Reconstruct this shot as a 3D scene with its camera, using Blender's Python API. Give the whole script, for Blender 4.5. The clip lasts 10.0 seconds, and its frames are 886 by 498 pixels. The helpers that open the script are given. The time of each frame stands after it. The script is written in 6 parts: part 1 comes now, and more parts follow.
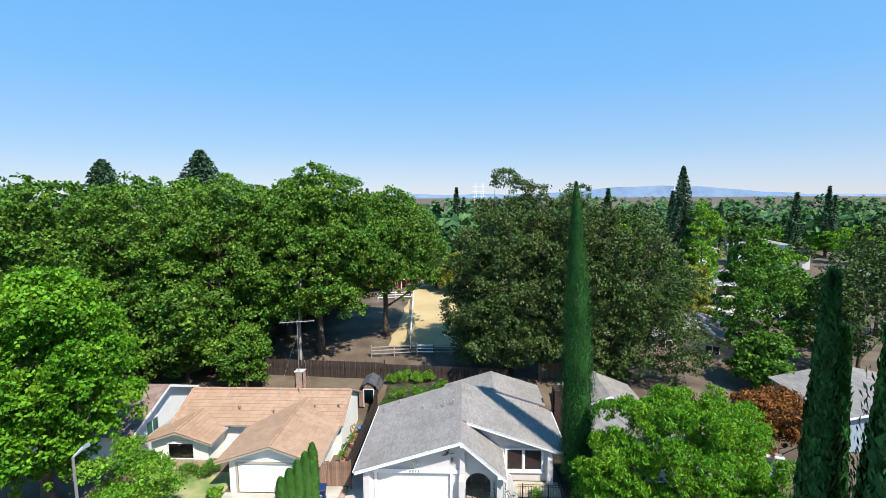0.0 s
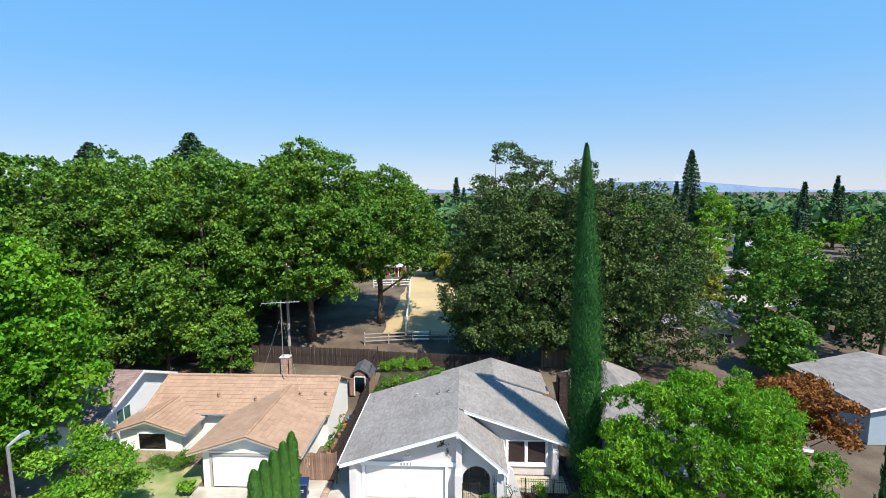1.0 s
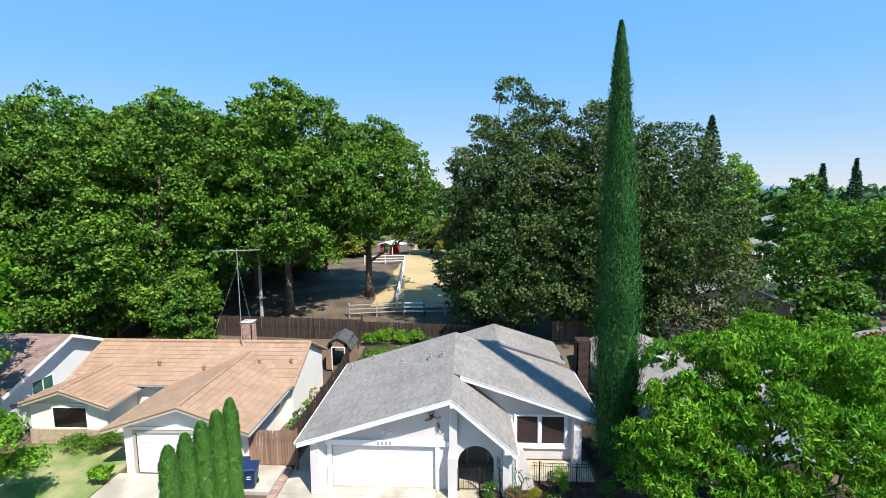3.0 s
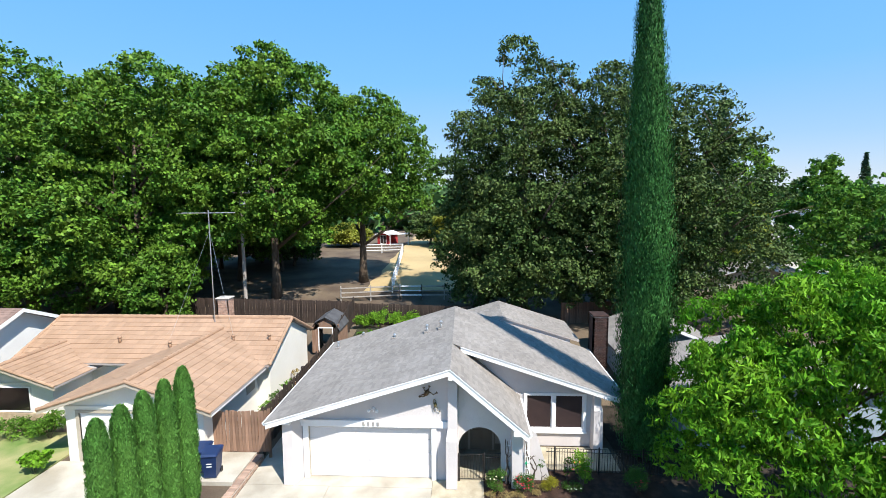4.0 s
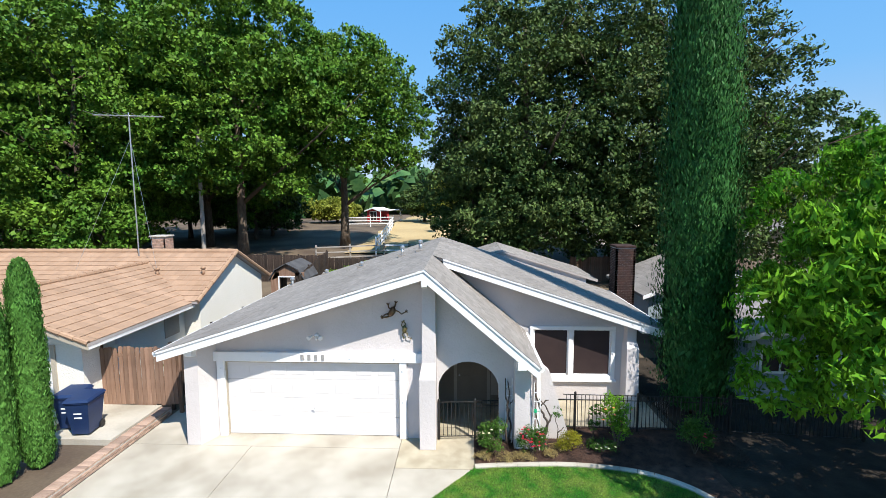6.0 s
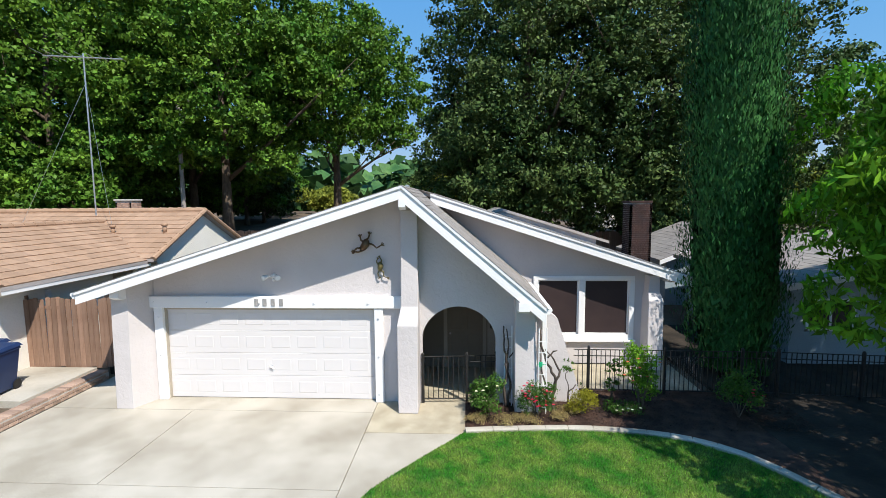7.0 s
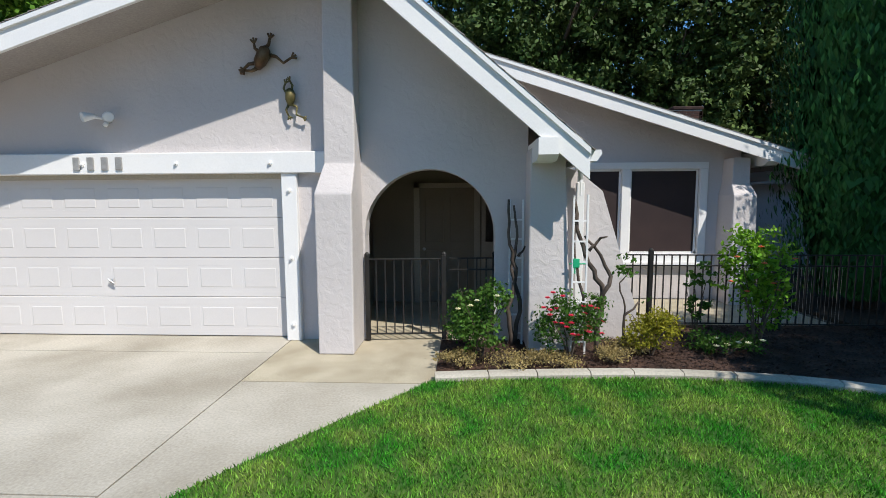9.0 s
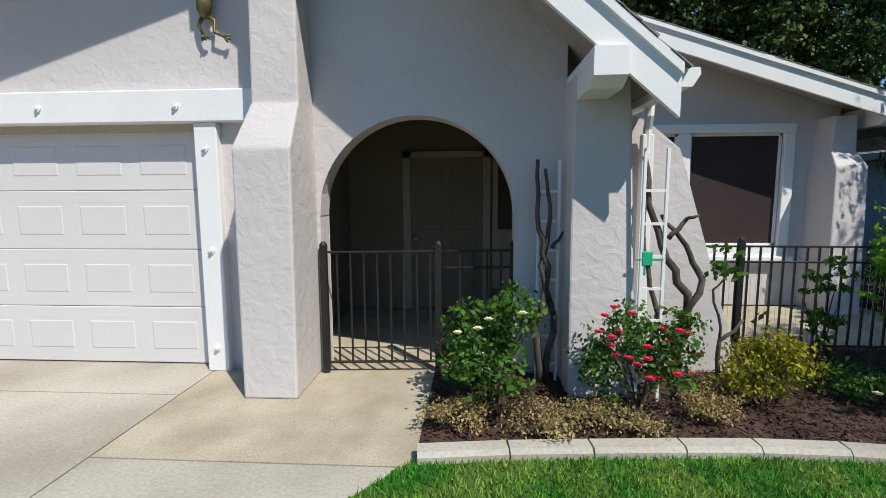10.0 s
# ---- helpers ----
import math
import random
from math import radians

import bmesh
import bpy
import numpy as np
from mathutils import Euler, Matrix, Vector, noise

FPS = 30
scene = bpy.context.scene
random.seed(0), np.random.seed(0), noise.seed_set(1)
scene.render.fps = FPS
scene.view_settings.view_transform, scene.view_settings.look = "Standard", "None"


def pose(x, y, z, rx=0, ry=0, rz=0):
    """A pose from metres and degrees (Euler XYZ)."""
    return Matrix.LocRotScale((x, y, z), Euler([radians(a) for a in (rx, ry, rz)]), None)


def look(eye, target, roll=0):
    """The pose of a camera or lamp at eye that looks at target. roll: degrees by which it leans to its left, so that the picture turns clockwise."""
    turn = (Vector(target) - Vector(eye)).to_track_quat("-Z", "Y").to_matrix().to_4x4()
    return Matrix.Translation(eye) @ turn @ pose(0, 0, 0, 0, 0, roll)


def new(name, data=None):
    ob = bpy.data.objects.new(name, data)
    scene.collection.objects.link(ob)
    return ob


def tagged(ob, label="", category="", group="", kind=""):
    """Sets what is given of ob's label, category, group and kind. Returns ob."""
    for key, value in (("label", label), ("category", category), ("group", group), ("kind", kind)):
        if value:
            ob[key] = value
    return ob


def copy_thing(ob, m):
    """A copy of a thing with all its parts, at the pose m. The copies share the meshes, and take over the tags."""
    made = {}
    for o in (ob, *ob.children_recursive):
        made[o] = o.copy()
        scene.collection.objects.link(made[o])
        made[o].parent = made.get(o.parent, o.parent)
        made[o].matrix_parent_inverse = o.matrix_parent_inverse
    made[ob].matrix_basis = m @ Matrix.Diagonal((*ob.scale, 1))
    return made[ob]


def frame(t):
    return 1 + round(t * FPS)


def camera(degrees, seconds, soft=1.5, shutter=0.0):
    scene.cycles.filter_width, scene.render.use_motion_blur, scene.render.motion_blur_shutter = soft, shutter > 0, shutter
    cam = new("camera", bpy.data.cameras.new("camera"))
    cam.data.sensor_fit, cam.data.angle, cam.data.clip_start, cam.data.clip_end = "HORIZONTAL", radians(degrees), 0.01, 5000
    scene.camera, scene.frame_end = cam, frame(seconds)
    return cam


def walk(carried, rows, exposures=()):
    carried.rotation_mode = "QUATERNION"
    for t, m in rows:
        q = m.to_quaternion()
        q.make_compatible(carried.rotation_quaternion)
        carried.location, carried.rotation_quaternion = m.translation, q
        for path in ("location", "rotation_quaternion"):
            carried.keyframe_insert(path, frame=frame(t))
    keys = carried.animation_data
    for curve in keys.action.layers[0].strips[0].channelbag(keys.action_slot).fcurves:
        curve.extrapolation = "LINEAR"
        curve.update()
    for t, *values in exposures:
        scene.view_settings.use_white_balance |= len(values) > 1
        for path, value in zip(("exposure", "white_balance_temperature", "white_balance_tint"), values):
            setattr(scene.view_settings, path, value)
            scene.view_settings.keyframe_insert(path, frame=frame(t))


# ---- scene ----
cam = camera(86.5, 10.0, soft=0.6)
PATH = [
    (0, (5.851, -29.753, 20.744), (5.764, -27.768, 20.52), -0.4),
    (0.5, (5.906, -28.272, 19.954), (5.819, -26.288, 19.712), -0.3),
    (1, (6.025, -26.795, 18.857), (5.937, -24.812, 18.612), -0.25),
    (1.5, (6.199, -25.283, 17.654), (6.11, -23.3, 17.409), -0.25),
    (2, (6.343, -23.753, 16.524), (6.253, -21.771, 16.276), -0.25),
    (2.5, (6.308, -22.193, 15.393), (6.217, -20.212, 15.139), -0.25),
    (4, (6.23, -17.517, 11.296), (6.136, -15.533, 11.067), -0.3),
    (4.5, (6.32, -16.057, 10.081), (6.226, -14.072, 9.854), -0.3),
    (5, (6.475, -14.723, 8.893), (6.379, -12.737, 8.671), -0.3),
    (5.5, (6.56, -13.521, 7.801), (6.472, -11.535, 7.579), -0.2),
    (7, (6.997, -10.308, 4.575), (6.895, -8.321, 4.375), -0.45),
    (7.5, (7.052, -9.197, 3.692), (6.949, -7.21, 3.492), -0.4),
    (8, (7.086, -8.139, 2.92), (6.996, -6.151, 2.716), -0.25),
    (8.5, (7.194, -7.059, 2.321), (7.099, -5.073, 2.102), -0.3),
    (9, (7.272, -5.993, 1.857), (7.175, -4.007, 1.647), -0.3),
    (9.5, (7.324, -4.932, 1.644), (7.208, -2.948, 1.418), -0.4),
    (10, (7.284, -3.971, 1.589), (7.159, -1.989, 1.354), -0.3),
]
walk(cam, [(t, look(eye, target, roll)) for t, eye, target, roll in PATH], exposures=[(0, 0.58), (2.5, 0.62), (4, 0.7), (5.5, 0.64), (7, 0.36), (9, 0.03), (10, -0.05)])

# ---- sky and sun ----
SUN_DIR = Vector((0.385, -0.465, 0.797)).normalized()  # towards the sun
world = bpy.data.worlds.new("sky")
scene.world = world
world.use_nodes = True
wn = world.node_tree.nodes
sky = wn.new("ShaderNodeTexSky")
sky.sky_type = "NISHITA"
sky.sun_disc = False
sky.sun_elevation = math.asin(SUN_DIR.z)
sky.sun_rotation = math.atan2(SUN_DIR.x, SUN_DIR.y)
sky.altitude = 50
sky.air_density = 1.0
sky.dust_density = 0.0
sky.ozone_density = 3.5
wn["Background"].inputs["Strength"].default_value = 0.093
deep = wn.new("ShaderNodeHueSaturation")
deep.inputs["Saturation"].default_value = 1.2
world.node_tree.links.new(sky.outputs["Color"], deep.inputs["Color"])
even = wn.new("ShaderNodeMix")  # thin high haze evens the sky out
even.data_type = "RGBA"
even.inputs["Factor"].default_value = 0.78
up = wn.new("ShaderNodeSeparateXYZ")
world.node_tree.links.new(wn.new("ShaderNodeTexCoord").outputs["Generated"], up.inputs["Vector"])
haze = wn.new("ShaderNodeValToRGB")
for place, colour in ((0.0, (0.44, 0.50, 0.64, 1)), (0.1, (0.28, 0.45, 0.68, 1)), (0.22, (0.17, 0.42, 0.76, 1)), (0.5, (0.10, 0.36, 0.78, 1))):
    stop = haze.color_ramp.elements.new(place)
    stop.color = colour
haze.color_ramp.elements.remove(haze.color_ramp.elements[-1])
haze.color_ramp.elements.remove(haze.color_ramp.elements[0])
bright = wn.new("ShaderNodeVectorMath")
bright.operation = "SCALE"
bright.inputs["Scale"].default_value = 10.0
world.node_tree.links.new(up.outputs["Z"], haze.inputs["Fac"])
world.node_tree.links.new(haze.outputs["Color"], bright.inputs[0])
world.node_tree.links.new(bright.outputs["Vector"], even.inputs["B"])
world.node_tree.links.new(deep.outputs["Color"], even.inputs["A"])
world.node_tree.links.new(even.outputs["Result"], wn["Background"].inputs["Color"])
sun = new("sun", bpy.data.lights.new("sun", "SUN"))
sun.data.energy, sun.data.angle, sun.data.color = 5.0, radians(0.55), (1.0, 0.95, 0.87)
sun.matrix_world = look(SUN_DIR * 60, (0, 0, 0))

# ---- materials ----
def mat(name, a, b, rough=0.8, scale=1.5, fine=40.0, bump=0.2, depth=0.01, vary=0.0, by="", metal=0.0, thin=0.0, spec=0.4, stretch=(1, 1, 1), grain_amp=0.28, trowel=0.0):
    """Two tones mixed by a broad noise, darkened and bumped by a fine one; vary: spread of brightness by 'island' or 'object'."""
    m = bpy.data.materials.new(name)
    m.use_nodes = True
    n, link = m.node_tree.nodes, m.node_tree.links.new
    p = n["Principled BSDF"]
    co = n.new("ShaderNodeTexCoord")
    mp = n.new("ShaderNodeMapping")
    mp.inputs["Scale"].default_value = stretch
    link(co.outputs["Object"], mp.inputs["Vector"])
    broad, small = n.new("ShaderNodeTexNoise"), n.new("ShaderNodeTexNoise")
    for node, s, d in ((broad, scale, 4), (small, fine, 3)):
        node.inputs["Scale"].default_value, node.inputs["Detail"].default_value = s, d
        link(mp.outputs["Vector"], node.inputs["Vector"])
    ramp = n.new("ShaderNodeMapRange")
    ramp.inputs["From Min"].default_value, ramp.inputs["From Max"].default_value = 0.35, 0.65
    link(broad.outputs["Fac"], ramp.inputs["Value"])
    mix = n.new("ShaderNodeMix")
    mix.data_type = "RGBA"
    mix.inputs["A"].default_value, mix.inputs["B"].default_value = (*a, 1), (*b, 1)
    link(ramp.outputs["Result"], mix.inputs["Factor"])
    hsv = n.new("ShaderNodeHueSaturation")
    link(mix.outputs["Result"], hsv.inputs["Color"])
    grain = n.new("ShaderNodeMapRange")
    grain.inputs["To Min"].default_value, grain.inputs["To Max"].default_value = 1 - grain_amp, 1 + grain_amp
    link(small.outputs["Fac"], grain.inputs["Value"])
    value = grain.outputs["Result"]
    if by:
        src = n.new("ShaderNodeNewGeometry").outputs["Random Per Island"] if by == "island" else n.new("ShaderNodeObjectInfo").outputs["Random"]
        spread = n.new("ShaderNodeMapRange")
        spread.inputs["To Min"].default_value, spread.inputs["To Max"].default_value = 1 - vary, 1 + vary
        link(src, spread.inputs["Value"])
        mul = n.new("ShaderNodeMath")
        mul.operation = "MULTIPLY"
        link(value, mul.inputs[0])
        link(spread.outputs["Result"], mul.inputs[1])
        value = mul.outputs["Value"]
    link(value, hsv.inputs["Value"])
    link(hsv.outputs["Color"], p.inputs["Base Color"])
    p.inputs["Roughness"].default_value, p.inputs["Metallic"].default_value = rough, metal
    p.inputs["Specular IOR Level"].default_value = spec
    if bump:
        bp = n.new("ShaderNodeBump")
        bp.inputs["Strength"].default_value, bp.inputs["Distance"].default_value = bump, depth
        link(small.outputs["Fac"], bp.inputs["Height"])
        if trowel:  # flattened islands of plaster over a rough coat
            skip, flat_, both = n.new("ShaderNodeTexNoise"), n.new("ShaderNodeMapRange"), n.new("ShaderNodeMath")
            skip.inputs["Scale"].default_value, skip.inputs["Detail"].default_value, skip.inputs["Distortion"].default_value = trowel, 5, 0.6
            flat_.inputs["From Min"].default_value, flat_.inputs["From Max"].default_value = 0.38, 0.62
            both.operation = "MULTIPLY_ADD"
            both.inputs[1].default_value = 0.3
            link(mp.outputs["Vector"], skip.inputs["Vector"])
            link(skip.outputs["Fac"], flat_.inputs["Value"])
            link(small.outputs["Fac"], both.inputs[0])
            link(flat_.outputs["Result"], both.inputs[2])
            link(both.outputs["Value"], bp.inputs["Height"])
        link(bp.outputs["Normal"], p.inputs["Normal"])
    if thin:
        tr, ms = n.new("ShaderNodeBsdfTranslucent"), n.new("ShaderNodeMixShader")
        link(hsv.outputs["Color"], tr.inputs["Color"])
        ms.inputs["Fac"].default_value = thin
        link(p.outputs["BSDF"], ms.inputs[1])
        link(tr.outputs["BSDF"], ms.inputs[2])
        link(ms.outputs["Shader"], n["Material Output"].inputs["Surface"])
    return m


def leaf_mat(name, a, b, vary=0.5, thin=0.22, rough=0.55):
    return mat(name, a, b, rough=rough, scale=0.35, fine=3.0, bump=0, vary=vary, by="island", thin=thin, spec=0.16)


STUCCO = mat("stucco", (0.555, 0.515, 0.505), (0.625, 0.58, 0.57), 0.92, 0.7, 60, 0.35, 0.008, grain_amp=0.06, trowel=10.0)
STUCCO_CREAM = mat("cream_stucco", (0.80, 0.77, 0.69), (0.84, 0.81, 0.74), 0.9, 0.6, 22, 0.7, 0.02, grain_amp=0.06)
# pale blue walls, deepened because the trees' shade is put into the paint
STUCCO_BLUE = mat("shaded_blue_paint", (0.27, 0.34, 0.39), (0.31, 0.38, 0.43), 0.85, 0.6, 30, 0.3, 0.01)
WHITE = mat("white_paint", (0.78, 0.78, 0.78), (0.83, 0.82, 0.81), 0.6, 1.2, 50, 0.12, 0.004, grain_amp=0.06)
DOORWHITE = mat("garage_door_paint", (0.66, 0.63, 0.62), (0.69, 0.66, 0.65), 0.5, 0.8, 60, 0.06, 0.003, grain_amp=0.05)
# soffits toned down: shade under the eaves is put into this colour
SOFFIT = mat("shaded_soffit_paint", (0.36, 0.32, 0.30), (0.42, 0.38, 0.36), 0.8, 1.0, 40, 0.15, 0.005)
SHINGLE = mat("grey_asphalt_shingle", (0.225, 0.205, 0.186), (0.275, 0.252, 0.230), 0.95, 0.5, 55, 0.5, 0.006, 0.13, "island")
SHINGLE_PIECE = mat("grey_asphalt_shingle_piece", (0.225, 0.205, 0.186), (0.275, 0.252, 0.230), 0.95, 0.5, 55, 0.5, 0.006, 0.13, "object")
SHINGLE_BROWN = mat("brown_shingle", (0.20, 0.135, 0.115), (0.25, 0.175, 0.15), 0.95, 0.8, 40, 0.5, 0.006, 0.2, "island")
TILE = mat("clay_coloured_roof_tile", (0.335, 0.212, 0.135), (0.385, 0.25, 0.165), 0.85, 0.7, 30, 0.3, 0.006, 0.09, "island")
CONCRETE = mat("driveway_concrete", (0.33, 0.295, 0.235), (0.49, 0.45, 0.38), 0.9, 0.75, 45, 0.3, 0.004, grain_amp=0.32)
CONCRETE_TAN = mat("walk_concrete", (0.35, 0.30, 0.212), (0.47, 0.415, 0.31), 0.9, 2.2, 70, 0.4, 0.004, grain_amp=0.45)
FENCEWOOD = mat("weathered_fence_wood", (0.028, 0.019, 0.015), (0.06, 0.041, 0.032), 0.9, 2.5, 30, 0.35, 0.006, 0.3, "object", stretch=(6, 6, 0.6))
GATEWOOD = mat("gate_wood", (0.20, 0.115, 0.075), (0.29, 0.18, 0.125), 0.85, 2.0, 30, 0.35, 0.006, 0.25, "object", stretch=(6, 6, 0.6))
IRON = mat("black_iron", (0.018, 0.017, 0.017), (0.03, 0.028, 0.027), 0.5, 5, 90, 0.15, 0.002, metal=0.3)
BARK = mat("bark", (0.085, 0.062, 0.045), (0.15, 0.115, 0.085), 0.95, 3, 25, 0.8, 0.03, stretch=(3, 3, 0.8))
VINE = mat("vine_wood", (0.05, 0.037, 0.03), (0.13, 0.10, 0.08), 0.9, 6, 50, 0.6, 0.006)
SOIL = mat("ground_earth", (0.085, 0.06, 0.042), (0.155, 0.118, 0.08), 1.0, 0.35, 12, 0.6, 0.03)
MULCH = mat("bark_mulch", (0.033, 0.018, 0.013), (0.085, 0.046, 0.032), 0.95, 4, 50, 0.7, 0.02, 0.4, "island")
FIELD = mat("dry_grass_field", (0.36, 0.26, 0.125), (0.47, 0.355, 0.18), 1.0, 0.12, 9, 0.5, 0.03)
LAWN = mat("lawn_turf", (0.028, 0.10, 0.01), (0.11, 0.15, 0.03), 0.95, 2.3, 30, 0.6, 0.02)
BLADE = mat("grass_blade", (0.045, 0.27, 0.018), (0.24, 0.38, 0.06), 0.55, 2.3, 6, 0, vary=0.7, by="island", thin=0.3, spec=0.3)
BRICK = mat("worn_brick", (0.33, 0.22, 0.165), (0.43, 0.31, 0.24), 0.9, 6, 60, 0.4, 0.004, 0.25, "object")
BRICK_JOINED = mat("brick_course", (0.33, 0.20, 0.15), (0.45, 0.31, 0.24), 0.9, 6, 60, 0.4, 0.004, 0.25, "island")
MORTAR = mat("mortar", (0.42, 0.39, 0.35), (0.5, 0.47, 0.42), 0.95, 4, 60, 0.4, 0.004)
SCREEN = mat("dark_sun_screen", (0.030, 0.018, 0.018), (0.04, 0.024, 0.023), 0.6, 2, 300, 0.1, 0.001)
DARK = mat("dark_interior", (0.02, 0.02, 0.02), (0.035, 0.033, 0.03), 0.9, 2, 40, 0)
BINBLUE = mat("navy_bin_plastic", (0.012, 0.028, 0.085), (0.016, 0.036, 0.105), 0.45, 3, 60, 0.1, 0.002)
METAL = mat("galvanised_metal", (0.50, 0.50, 0.50), (0.60, 0.60, 0.60), 0.4, 3, 60, 0.05, 0.002, metal=0.8)
BRONZE = mat("aged_bronze", (0.10, 0.055, 0.03), (0.19, 0.13, 0.07), 0.45, 9, 60, 0.4, 0.004, metal=0.6)
BEIGE = mat("beige_paint", (0.40, 0.35, 0.28), (0.45, 0.40, 0.32), 0.75, 1, 40, 0.1, 0.004)
DIRTYGREY = mat("grey_metal_number", (0.32, 0.31, 0.30), (0.42, 0.41, 0.40), 0.5, 8, 60, 0.1, 0.002, metal=0.3)
REDBARN = mat("red_barn_paint", (0.42, 0.03, 0.035), (0.50, 0.045, 0.05), 0.8, 1.5, 30, 0.2, 0.006)
GREENTIE = mat("green_garden_tape", (0.01, 0.35, 0.16), (0.02, 0.42, 0.2), 0.5, 8, 60, 0)
CARPAINT = mat("black_car_paint", (0.012, 0.013, 0.016), (0.016, 0.017, 0.02), 0.25, 3, 60, 0)
ASPHALT = mat("street_asphalt", (0.055, 0.053, 0.05), (0.075, 0.072, 0.068), 0.95, 0.8, 60, 0.4, 0.006)

L_SYC = leaf_mat("sycamore_leaf", (0.055, 0.15, 0.017), (0.125, 0.225, 0.024), 0.55, 0.14)
L_MID = leaf_mat("mid_green_leaf", (0.055, 0.16, 0.018), (0.11, 0.215, 0.024))
L_OAK = leaf_mat("oak_leaf", (0.04, 0.08, 0.018), (0.085, 0.128, 0.034), 0.5, 0.06)
L_BRIGHT = leaf_mat("bright_leaf", (0.078, 0.245, 0.013), (0.165, 0.33, 0.02), 0.6, 0.32)
L_LIME = leaf_mat("lime_leaf", (0.115, 0.28, 0.022), (0.21, 0.37, 0.03), 0.5, 0.35)
L_CYP = leaf_mat("cypress_spray", (0.02, 0.09, 0.022), (0.05, 0.155, 0.037), 0.5, 0.06)
L_HEDGE = leaf_mat("column_hedge_spray", (0.09, 0.235, 0.045), (0.14, 0.30, 0.06), 0.35, 0.2)
L_CONIF = leaf_mat("conifer_spray", (0.04, 0.09, 0.045), (0.07, 0.13, 0.065), 0.45, 0.12)
L_RED = leaf_mat("rust_red_leaf", (0.19, 0.075, 0.02), (0.29, 0.125, 0.034), 0.35, 0.25)
L_FAR = leaf_mat("far_wood_leaf", (0.035, 0.095, 0.03), (0.085, 0.17, 0.05), 0.5, 0.1)
L_ROSE = leaf_mat("rose_leaf", (0.05, 0.13, 0.02), (0.10, 0.19, 0.03), 0.4, 0.3)
L_GOLD = leaf_mat("golden_shrub_leaf", (0.24, 0.23, 0.018), (0.34, 0.32, 0.03), 0.4, 0.3)
L_DRY = leaf_mat("dry_ground_plant", (0.33, 0.25, 0.10), (0.45, 0.36, 0.16), 0.4, 0.3)
L_BAMBOO = leaf_mat("yellow_green_shrub", (0.2, 0.24, 0.035), (0.30, 0.32, 0.05), 0.35, 0.3)
F_RED = leaf_mat("red_petal", (0.62, 0.02, 0.05), (0.7, 0.05, 0.12), 0.3, 0.2)
F_CREAM = leaf_mat("cream_petal", (0.75, 0.72, 0.45), (0.8, 0.78, 0.6), 0.15, 0.2)

GLASS = bpy.data.materials.new("window_glass")
GLASS.use_nodes = True
_g = GLASS.node_tree.nodes["Principled BSDF"]
_g.inputs["Transmission Weight"].default_value, _g.inputs["Roughness"].default_value, _g.inputs["IOR"].default_value = 1.0, 0.02, 1.45


